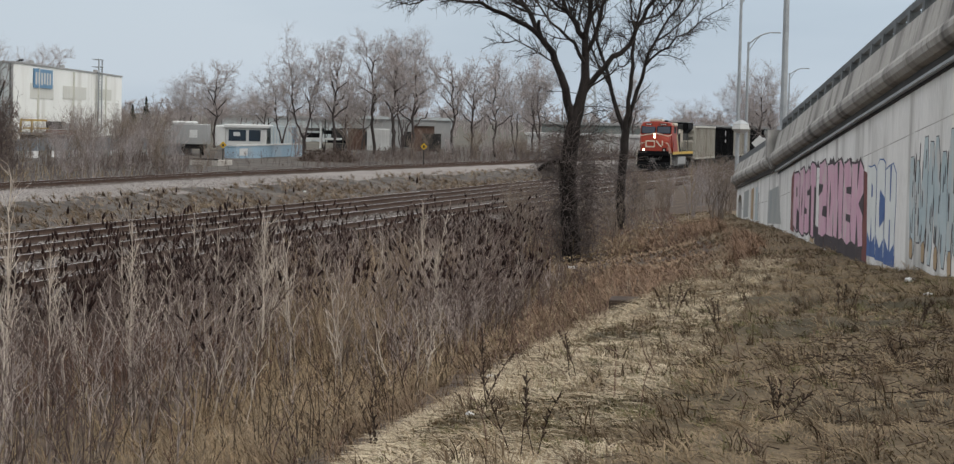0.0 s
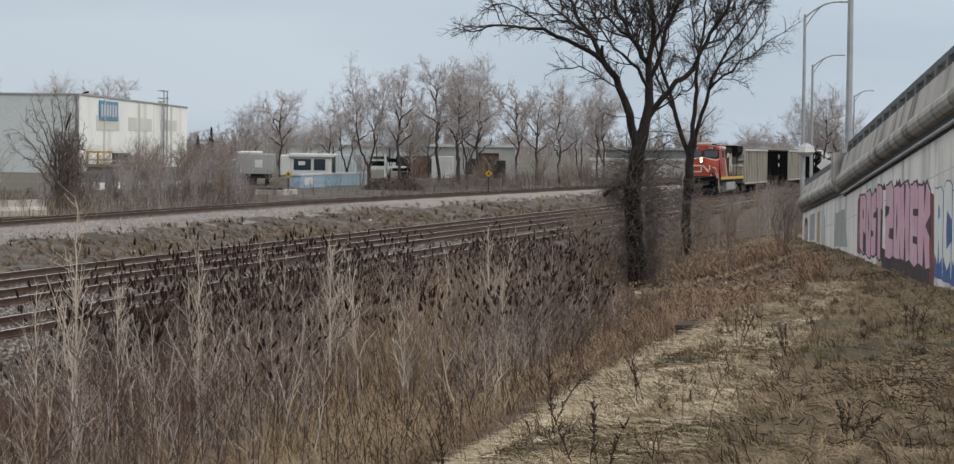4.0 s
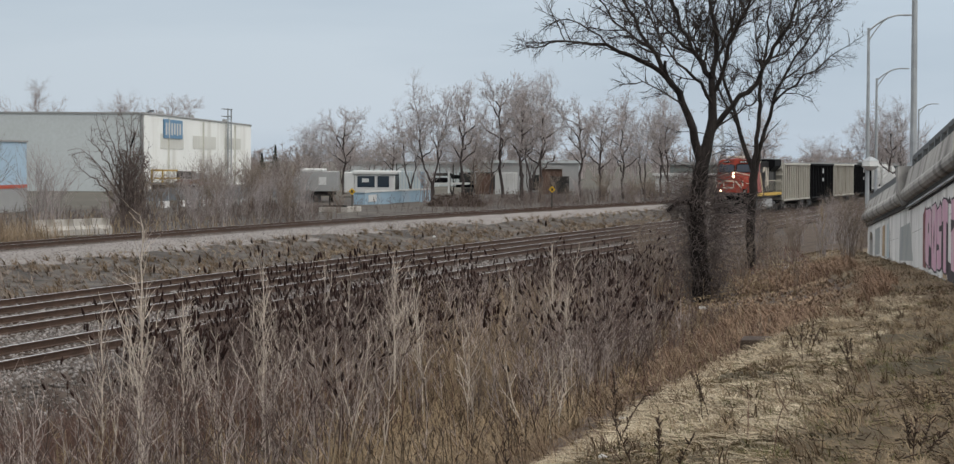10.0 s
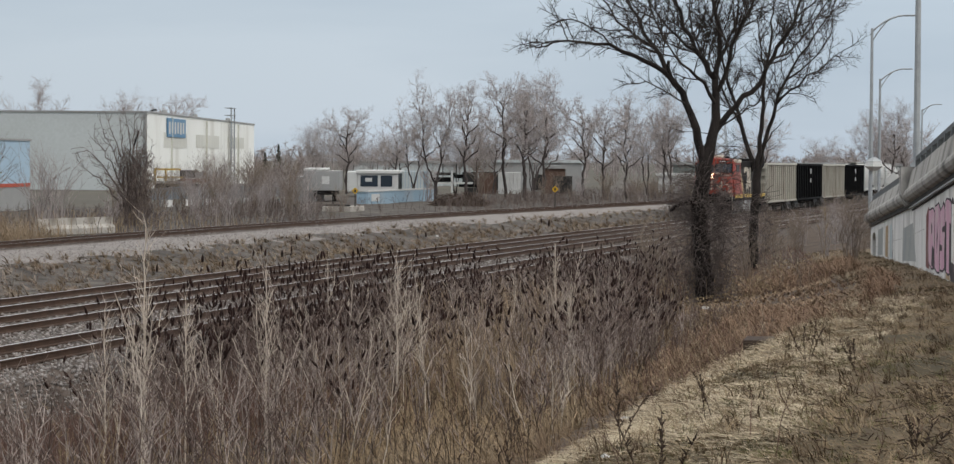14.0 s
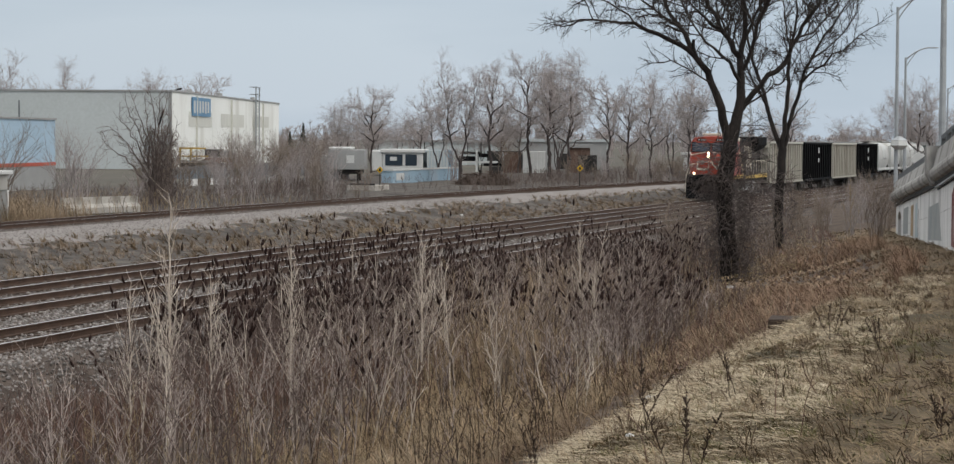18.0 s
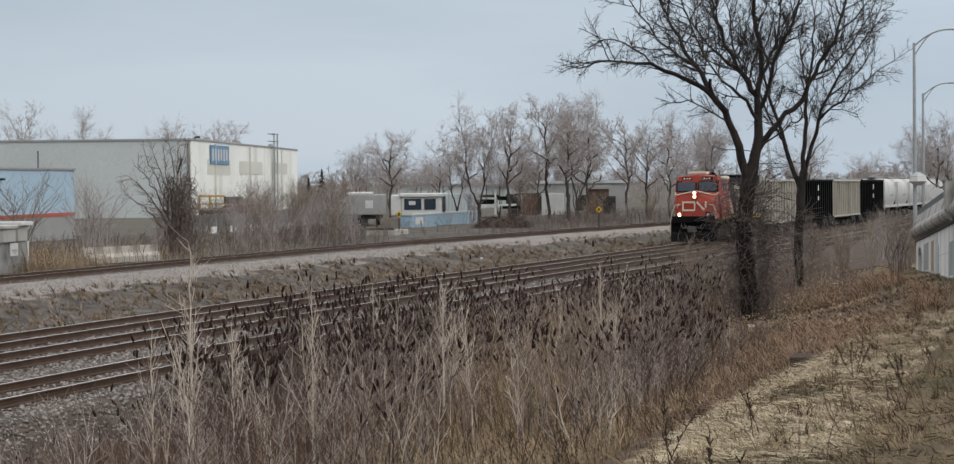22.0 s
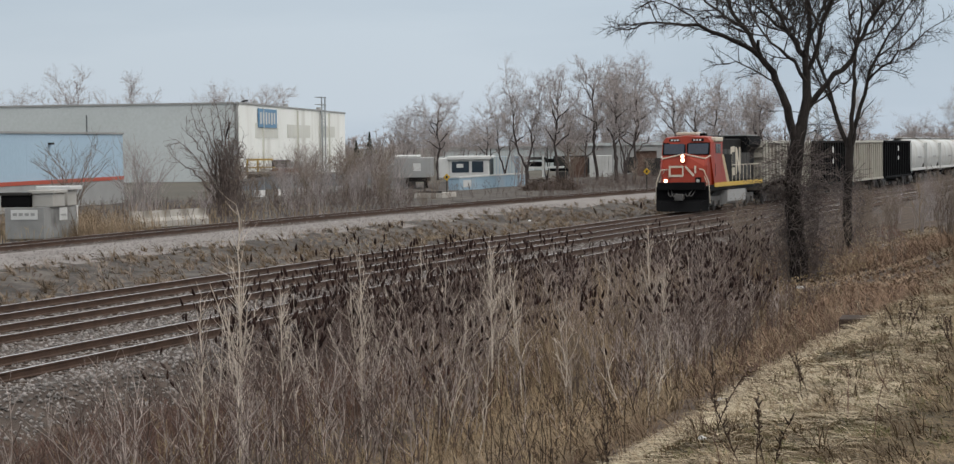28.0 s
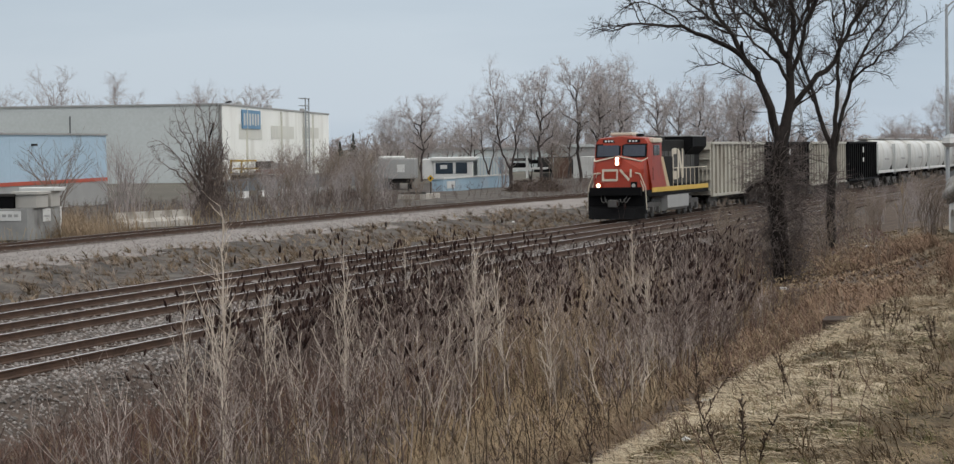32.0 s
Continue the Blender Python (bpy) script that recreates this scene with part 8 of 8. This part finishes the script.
def mound(x, y):
    return sum(np.exp(-(((x - a) / r) ** 2 + ((y - b) / (2.2 * r)) ** 2)) for a, b, r in ((-11.9, 59, 1.0), (-10.8, 48, 0.7), (-9.8, 42.5, 0.6), (-12.8, 53, 0.6)))


tussocks("brown_mounds", 3600, 96, (-15, -6.5, 43, 68), lambda x, y, rs: rs.uniform(size=len(x)) < mound(x, y), 0.35, 0.85, 0.0045, M_BROWNSTRAW, "soft brown mounds of standing dead grass", 22, 1.6)


def strip(x, y, rs, k, ph):
    return (x - bend(y) < -30.0) & (x - far_track(y) > 6.4) & in_view(x, y, 3, 28) & (rs.uniform(size=len(x)) < patchy(x, y, k, ph) ** 1.5)


tussocks("dark_strip_tufts", 4200, 88, (-42, -28, 60, 230), lambda x, y, rs: strip(x, y, rs, 0.35, 0.4), 0.2, 0.5, 0.010, M_DARKBLADE, "dark dead tufts between the tracks", 16, 0.5)
tussocks("grey_strip_tufts", 2600, 89, (-42, -28, 60, 230), lambda x, y, rs: strip(x, y, rs, 0.3, 2.6), 0.2, 0.45, 0.009, M_TWIG, "grey dead tufts between the tracks", 16, 0.5)
tussocks("olive_strip_tufts", 1500, 90, (-42, -28, 60, 200), lambda x, y, rs: strip(x, y, rs, 0.25, 4.9), 0.15, 0.35, 0.010, M_OLIVE, "olive grass tufts between the tracks", 16, 0.5)


def twig_mat():
    """Broken dark twigs lying in a brown patch of the bank."""
    rs = np.random.RandomState(85)
    n = 1700
    x, y = rs.normal(size=n) * 0.75 - 0.35, 22.5 + rs.normal(size=n) * 3.6
    ok = bank(x, y, rs, 0.0)
    x, y = x[ok], y[ok]
    a = rs.uniform(0, 6.283, len(x))
    L = rs.uniform(0.03, 0.14, len(x))
    z = ground_z(x, y) + rs.uniform(0.0, 0.07, len(x))
    e = np.stack([x + np.cos(a) * L, y + np.sin(a) * L, z + rs.uniform(-0.02, 0.05, len(x))], axis=1)
    r = rs.uniform(0.003, 0.006, len(x))
    s = np.concatenate([np.stack([x, y, z], axis=1), e, r[:, None], r[:, None] * 0.6], axis=1)
    stuff("twig_mat", stick_mesh("twig_mat", s, M_DARKWEED, 3), "broken dark twigs lying in the grass", "twigs")


blades("far_bank_grass", 50000, 65, (-16, 0, 55, 115), lambda x, y, rs: (lambda s, w, c: in_view(x, y) & (w > 0.05) & (w < c + 0.5))(*bank_w(x, y)), 0.08, 0.24, 0.008, M_OLIVE, "dull olive grass at the foot of the far wall", 0.4)
M_WARMGRASS = mat("warm_brown_grass", (0.15, 0.093, 0.06), (0.3, 0.2, 0.135), 0.5, 0.95, 0.0, fine=6, vary=0.35)
tussocks("warm_slope_grass", 3800, 98, (-13, -3, 46, 96), lambda x, y, rs: (lambda s, w, c: in_view(x, y, 3.2, 9.6) & (w > np.maximum(1.3, c - 1.2)) & (w < c + 3.2))(*bank_w(x, y)) & (rs.uniform(size=len(x)) < 0.3 + 0.7 * patchy(x, y, 0.6, 4.4)), 0.16, 0.42, 0.006, M_WARMGRASS, "warm brown standing grass on the slope by the wall end", 24, 0.75)
tussocks("yard_straw", 430, 99, (-54.5, -48.6, 110, 121), lambda x, y, rs: (x - far_track(y) < -3.4) & (rs.uniform(size=len(x)) < 0.45 + 0.55 * patchy(x, y, 0.6, 1.1)), 0.4, 1.0, 0.008, M_BROWNSTRAW, "tall dry straw between the concrete bin and the barrier", 22, 1.1)
M_LEAF = mat("fallen_leaf", (0.16, 0.105, 0.065), (0.37, 0.275, 0.185), 0.9, 0.9, 0.0, fine=9, vary=0.4)
blades("fallen_leaves", 26000, 97, (-13.5, -5.5, 42, 84), lambda x, y, rs: (lambda s, w, c: in_view(x, y, 4.2, 10.5) & (w > c + 0.6) & (w < c + 6.5))(*bank_w(x, y)) & (rs.uniform(size=len(x)) < 0.2 + 0.8 * patchy(x, y, 0.8, 2.9)), 0.07, 0.16, 0.022, M_LEAF, "tan fallen leaves littering the slope before the large tree", 0.45)
stalk_field("slope_weeds", 9000, 75, (-16, -2, 40, 125), lambda x, y, rs: (lambda s, w, c: in_view(x, y) & (w > c + 0.5) & (w < c + 7))(*bank_w(x, y)), 0.12, 0.45, M_REDDISH, 0.008, "tangled brown weeds on the shaded slope", 0.7, 4)
stalk_field("olive_weeds", 12000, 78, (-15, -2.5, 17, 120), lambda x, y, rs: (lambda s, w, c: in_view(x, y) & (w > c + np.where(y < 45, 3.0, 1.8)) & (w < c + 6.0))(*bank_w(x, y)) & (rs.uniform(size=len(x)) < patchy(x, y, 0.9, 0.4) ** 2), 0.2, 0.6, M_OLIVE, 0.007, "olive and golden dry weeds on the slope", 0.5, 3)
stalk_field("pale_slope_stalks", 5000, 79, (-15, -2.5, 22, 125), lambda x, y, rs: (lambda s, w, c: in_view(x, y) & (w > c + np.where(y < 45, 3.0, 1.0)) & (w < c + 6))(*bank_w(x, y)) & (rs.uniform(size=len(x)) < 0.25), 0.25, 0.7, M_PALESTRAW, 0.006, "single bleached stalks on the slope", 0.5, 3)
stalk_field("bank_weeds", 800, 66, (-9, 3, 10, 70), lambda x, y, rs: bank(x, y, rs, 1.5) & (rs.uniform(size=len(x)) < 0.35 * clump(x, y, 0.7, 3.0)), 0.15, 0.55, M_REDDISH, 0.0045, "short dead weed stalks standing in the grass", 0.35, 2)
stalk_field("track_weeds", 6000, 67, (-40, -29, 60, 240), lambda x, y, rs: (x - bend(y) < -30.2) & (x - far_track(y) > 6.2) & in_view(x, y, 2, 28) & (rs.uniform(size=len(x)) < patchy(x, y, 0.3, 0.4)), 0.06, 0.2, M_REDDISH, 0.012, "low dead weeds between the tracks", 0.6, 3)
stalk_field("far_straw", 9000, 68, (-62, -46, 85, 260), lambda x, y, rs: (x - far_track(y) < -3.2) & in_view(x, y, 5, 28) & (y < 150) & (rs.uniform(size=len(x)) < 1.4 - y / 130), 0.4, 1.1, M_STRAW, 0.014, "straw-coloured grass along the far track", 0.18, 1)
stalk_field("far_brush", 20000, 69, (-64, -33, 100, 330), lambda x, y, rs: (x - far_track(y) < -4.0) & (x - far_track(y) > -17) & in_view(x, y, 5, 28) & ~(in_view(x, y, 13.9, 16.4) & (y < 219) & (rs.uniform(size=len(x)) < 0.85)) & (y > 128) & (rs.uniform(size=len(x)) < 0.25 + 0.75 * patchy(x, y, 0.25, 1.0)), 0.4, 1.5, M_VINE2, 0.014, "leafless grey-brown brush along the far track", 0.32, 4)


def far_shrubs():
    """Leafless shrubs along the far track and at the wall's end."""
    rnd = random.Random(91)
    kinds = []
    for k in range(4):
        segs = []
        for _ in range(18):
            a = rnd.uniform(0, 6.28)
            shrub(rnd, segs, [], math.cos(a) * rnd.uniform(0, 0.5), math.sin(a) * rnd.uniform(0, 0.5), 0, rnd.uniform(1.8, 3.0), 3, 0.022, 0.8)
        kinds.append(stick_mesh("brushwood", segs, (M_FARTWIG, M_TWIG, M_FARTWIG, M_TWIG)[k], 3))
    spots = []
    for _ in range(60):
        y = rnd.choice((rnd.uniform(135, 190), rnd.uniform(225, 310), rnd.uniform(240, 330)))
        spots.append((float(far_track(y)) - rnd.uniform(5, 13), y, rnd.uniform(0.5, 1.05)))
    spots += [(-53.4, 120.2, 1.5), (-52.2, 125.7, 1.45), (-54.8, 134, 1.3), (-56, 150, 1.2), (-55, 160, 1.3), (-57, 168, 1.35), (-58, 178, 1.4), (-62, 200, 1.5), (-66, 214, 1.5), (-59.5, 188, 1.2), (-57.3, 229, 1.6), (-54, 236, 1.5)]
    spots += [(-64.5 - 0.75 * k + rnd.uniform(-0.4, 0.4), 204 + 16 * rnd.random(), rnd.uniform(0.95, 1.4)) for k in range(14)]
    for _ in range(22):
        a, y = math.radians(rnd.uniform(16.6, 21.0)), rnd.uniform(172, 204)
        spots.append((-math.tan(a) * y, y, rnd.uniform(0.7, 1.25)))
    for x, y, sc in spots:
        if y < 219 and bool(in_view(x, y, 13.8, 15.9)):
            continue
        t = thing("leafless_shrub", "leafless grey-brown shrub beside the far track", "shrub", "shrubs along the far track", m=pose(x, y, float(ground_z(x, y)), 0, 0, rnd.uniform(0, 360)) @ Matrix.Scale(sc, 4))
        ob = new("brushwood", rnd.choice(kinds))
        ob.parent = t
    for _ in range(34):
        y = rnd.uniform(88, 150)
        x = -9.6 + bend(y) - rnd.uniform(-1.5, 8.5)
        t = thing("leafless_shrub", "tangled leafless shrub beyond the wall end", "shrub", "shrubs at the wall end", m=pose(float(x), y, float(ground_z(x, y)), 0, 0, rnd.uniform(0, 360)) @ Matrix.Scale(rnd.uniform(0.4, 0.85), 4))
        ob = new("brushwood", rnd.choice(kinds))
        ob.parent = t


far_shrubs()


def brush_pile(x, y, w, h, seed):
    """A heap of cut branches."""
    rnd = random.Random(seed)
    t = thing("brush_pile", "dark heap of cut branches beside the far track", "brush pile", "brush piles", m=pose(x, y, float(ground_z(x, y))))
    segs = []
    for _ in range(420):
        a, r = rnd.uniform(0, 6.28), math.sqrt(rnd.random())
        p = Vector((math.cos(a) * r * w, math.sin(a) * r * 1.2, h * (1 - r * r) * rnd.random()))
        q = p + Vector((rnd.uniform(-0.7, 0.7), rnd.uniform(-0.4, 0.4), rnd.uniform(-0.1, 0.35)))
        segs.append((*p, *q, 0.03, 0.012))
    ob = new("heap", stick_mesh("heap", segs, M_DARKWEED, 3))
    ob.parent = t
    tagged(ob, kind="stuff")


brush_pile(-51.4, 212, 1.3, 1.2, 1)
brush_pile(-49.2, 211, 1.5, 1.2, 2)
brush_pile(-62.5, 196, 1.3, 1.0, 3)


def vine_tree():
    """The bush-like tree beside the far track, its stems wrapped in vines."""
    rnd = random.Random(15)
    x, y = -53.7, 142.9
    t = thing("vine_tree", "multi-stemmed bare tree with a column of dark vines", "tree", m=pose(x, y, float(ground_z(x, y)), 0, 0, 14))
    segs = []
    fine = [(0.3, 0.4, 1.1, 0.017), (0.22, 0.2, 0.6, 0.011)]
    for px, top in ((-2.3, 6.2), (-1.9, 7.0), (-1.35, 7.2), (-0.8, 7.3), (-0.3, 7.6), (0.2, 7.6), (0.5, 7.3), (0.8, 6.4), (-2.8, 5.4), (-3.1, 4.2), (-2.0, 4.4), (1.1, 5.2)):
        bough(rnd, segs, [(px * 0.05, 0, -0.2), (px * 0.25, rnd.uniform(-0.4, 0.4), top * 0.35), (px * 0.62, rnd.uniform(-0.6, 0.6), top * 0.65), (px, rnd.uniform(-0.8, 0.8), top * 0.84)], 0.075, 0.018, fine, 0.3, 0.09, 0.05)
    split_tree(t, segs, M_VINE2, 0.05, M_VINE2)
    v = []
    for _ in range(1900):
        a, z = rnd.uniform(0, 6.28), rnd.uniform(0.0, 4.4)
        r = (1.0 if z > 1.0 else 1.3) * math.sqrt(rnd.random())
        p = Vector((0.15 + math.cos(a) * r, math.sin(a) * r, z))
        q = p + Vector((rnd.uniform(-0.25, 0.25), rnd.uniform(-0.25, 0.25), rnd.uniform(-0.5, 0.35)))
        v.append((*p, *q, 0.016, 0.01))
    ob = new("vine_tangle", stick_mesh("vine_tangle", v, M_VINE2, 3))
    ob.parent = t
    tagged(ob, "dense dark hanging vines")


vine_tree()


# ---- saplings and single weeds before the camera ----
def sapling(x, y, h, seed, material=None, label="pale bare sapling standing in the brush", lean=0.0, wide=0.45, thick=0.006):
    rnd = random.Random(seed)
    z = float(ground_z(x, y))
    t = thing("sapling", label, "sapling", "bare saplings", m=pose(x, y, z))
    segs = []
    p, r = Vector((0, 0, -0.1)), thick * h
    n = 14
    leader, radii = [p], [r]
    for i in range(n):
        p = Vector((lean * i / n + rnd.uniform(-0.02, 0.02), rnd.uniform(-0.02, 0.02), -0.1 + (i + 1) * h / n))
        r = max(0.005, r * 0.90)
        leader.append(p)
        radii.append(r)
        if i > 1:
            for _ in range(rnd.choice((1, 2, 2))):
                a = rnd.uniform(0, 6.28)
                d = Vector((math.cos(a), math.sin(a), rnd.uniform(0.9, 1.7) + 2.2 * i / n)).normalized()
                shoot(rnd, segs, Vector(p), d, h * wide * (1.05 - i / n) * rnd.uniform(0.6, 1.1), max(0.006, r * 0.6), [(0.13, 0.15, 0.45, 0.0055)], 0.14, 0.1)
    ob = new("stem", tube_mesh("stem", leader, radii, material or M_PALETWIG))
    ob.parent = t
    ob = new("crown", stick_mesh("crown", segs, material or M_PALETWIG, 3))
    ob.parent = t
    tagged(ob, kind="stuff")


sapling(-13.4, 36.2, 3.7, 1, thick=0.0095)
sapling(-13.8, 35.6, 2.5, 2, thick=0.009)
sapling(-13.0, 36.9, 2.6, 3, thick=0.008)
sapling(-12.4, 39.0, 2.9, 14, thick=0.008)
sapling(-13.9, 37.6, 2.2, 15, thick=0.008)
sapling(-11.7, 44.5, 2.9, 16, thick=0.008)
sapling(-10.9, 55.0, 2.8, 17, thick=0.009)
sapling(-9.6, 50.0, 2.2, 18, thick=0.009)
sapling(-12.6, 40.0, 2.5, 4, M_SUMAC)
sapling(-12.2, 46.0, 2.5, 5, M_TWIG)
sapling(-10.6, 50.0, 2.2, 6, M_TWIG)
sapling(-11.4, 42.0, 2.0, 7, M_TWIG)
sapling(-9.2, 40.5, 1.7, 8, M_TWIG)
sapling(-15.0, 38.5, 1.8, 9, M_SUMAC)
sapling(-9.9, 96.0, 2.3, 10, M_TWIG, wide=0.6)
sapling(-9.2, 100.0, 2.4, 12, M_STRAW, wide=0.6)
sapling(-10.9, 98.0, 2.2, 13, M_TWIG, wide=0.6)


def dock(x, y, h, seed):
    """A dead dark weed with ragged seed spikes."""
    rnd = random.Random(seed)
    t = thing("dead_weed", "dark dead weed with ragged seed spikes", "weed", "dead weeds on the bank", m=pose(x, y, float(ground_z(x, y))))
    for _ in range(rnd.choice((2, 3, 4))):
        segs = []
        p = Vector((rnd.uniform(-0.06, 0.06), rnd.uniform(-0.06, 0.06), -0.03))
        d = Vector((rnd.uniform(-0.45, 0.45), rnd.uniform(-0.3, 0.3), 1)).normalized()
        leader = [p]
        for k in range(5):
            d = (d + rv(rnd, 0.16)).normalized()
            q = p + d * h / 5
            leader.append(q)
            if k > 1:
                for _j in range(7):
                    e = p.lerp(q, rnd.random())
                    segs.append((*e, *(e + rv(rnd, 0.03) + Vector((0, 0, 0.02))), 0.006, 0.003))
            p = q
        ob = new("stalk", tube_mesh("stalk", leader, [0.0045 - 0.0006 * k for k in range(6)], M_DARKWEED))
        ob.parent = t
        sp = new("seed_spike", stick_mesh("seed_spike", segs, M_DARKWEED, 4))
        sp.parent = ob
        tagged(sp, "ragged dark seed spike", kind="stuff")


for x, y, h, seed in ((-2.55, 15.9, 0.62, 1), (-2.3, 15.6, 0.5, 2), (-3.3, 19.0, 0.55, 3), (-3.0, 22.0, 0.5, 4), (-1.0, 17.5, 0.35, 5), (-0.2, 22.0, 0.32, 7), (-2.2, 27.5, 0.4, 9), (-3.0, 31.0, 0.5, 10), (-1.0, 31.0, 0.45, 11), (-4.4, 20.5, 0.6, 12), (-0.1, 27.0, 0.4, 13), (-5.6, 27.2, 0.7, 15), (-6.5, 31.0, 0.8, 16), (-7.2, 33.5, 0.8, 17), (-6.2, 36.5, 0.75, 18), (-5.8, 24.5, 0.7, 19)):
    dock(x, y, h, seed)

# ---- litter, the plank and stones ----
pl = thing("plank", "short dark weathered timber lying on the slope", "plank", m=pose(-4.95, 42.3, float(ground_z(-4.95, 42.3)) + 0.13, 0, 0, 4))
part("timber", boxes((-0.24, -0.5, -0.12, 0.24, 0.5, 0.04), bevel=0.015), M_TIE, pl)
M_PAPER = mat("white_litter", (0.527, 0.527, 0.518), (0.663, 0.663, 0.654), 4.0, 0.7, 0.1)
LIT = random.Random(3)
for x, y, sz in ((-3.22, 18.1, 0.045), (-10.5, 76.1, 0.16), (-10.6, 100.5, 0.14), (-10.3, 100.1, 0.1), (-7.0, 46.0, 0.12), (-6.4, 44.0, 0.1), (-0.3, 41.0, 0.12), (0.0, 36.0, 0.1), (-6.0, 35.5, 0.1), (-33.5, 97.0, 0.08), (-34.5, 140.0, 0.1), (-12.5, 52.0, 0.14), (-5.2, 38.5, 0.1)):
    bm = bmesh.new()
    bmesh.ops.create_icosphere(bm, subdivisions=1, radius=sz)
    for v in bm.verts:
        v.co = Vector((v.co.x * LIT.uniform(0.6, 1.3), v.co.y * LIT.uniform(0.5, 1.0), v.co.z * LIT.uniform(0.2, 0.6)))
    ob = part("litter", bm, M_PAPER, None)
    ob.location = (x, y, float(ground_z(x, y)) + sz * 0.3)
    tagged(ob, "crumpled scrap of white plastic litter", "litter", "scraps of litter")


def stones(name, n, seed, cond, box_, size, material, label):
    """Loose stones as small rough octahedra."""
    rs = np.random.RandomState(seed)
    xs, ys = scatter(rs, n, *box_)
    ok = cond(xs, ys, rs)
    xs, ys = xs[ok], ys[ok]
    p = np.stack([xs, ys, ground_z(xs, ys) + size * 0.15], axis=1)
    m = len(p)
    dirs = np.array([[1, 0, 0], [0, 1, 0], [-1, 0, 0], [0, -1, 0], [0, 0, 0.7], [0, 0, -0.7]], dtype=float)
    v = p[:, None, :] + dirs[None] * rs.uniform(0.5, 1.4, (m, 6, 1)) * size * rs.uniform(0.6, 1.4, (m, 1, 1)) + rs.normal(size=(m, 6, 3)) * size * 0.15
    f = np.array([[0, 1, 4], [1, 2, 4], [2, 3, 4], [3, 0, 4], [1, 0, 5], [2, 1, 5], [3, 2, 5], [0, 3, 5]])
    loops = (np.arange(m)[:, None, None] * 6 + f[None]).reshape(-1)
    return stuff(name, quads_mesh(name, v.reshape(-1, 3), loops, 3, [material]), label, "stones")


M_STONE = mat("loose_stone", (0.12, 0.108, 0.1), (0.3, 0.275, 0.26), 5.0, 0.9, 0.0, vary=0.5)
twig_mat()
# fallen pale leaves on the slope by the large tree
LEAF = np.random.RandomState(86)
lf = LEAF.uniform(size=800)
lx, ly = -10.5 + 0.2 * lf + LEAF.normal(size=800) * 0.8, 72 + 30 * lf + LEAF.normal(size=800) * 3.0
stuff("fallen_leaves", quad_cloud("fallen_leaves", np.stack([lx, ly, ground_z(lx, ly) + 0.22], axis=1), 0.045, 87, M_STRAW), "pale fallen leaves caught on the slope", "leaves")
stones("ballast_stones", 60000, 71, lambda x, y, rs: (x - bend(y) < -17.3) & (x - bend(y) > -30) & in_view(x, y, 8, 28) & (rs.uniform(size=len(x)) < np.clip(55 / y, 0, 1) ** 1.5), (-31, -17, 34, 110), 0.042, M_STONE, "loose grey ballast stones between the ties")
stones("gravel_stones", 16000, 72, lambda x, y, rs: (x - far_track(y) > -2.5) & (x - far_track(y) < 7.0) & in_view(x, y, 8, 28), (-47, -34, 80, 160), 0.028, M_STONE, "pale gravel along the far track")

# ---- rails and ties last ----
for x0 in TRACKS:
    track("railway_track", near_line(x0), 0.0, -8, 720, "straight steel railway track on weathered wooden ties", (33.0, 0.55, 150), grade)
track("railway_track", far_track, 0.2, -8, 420, "raised steel railway track beside pale gravel", (84.0, 0.55, 130), lambda y: 0.0)

motions()
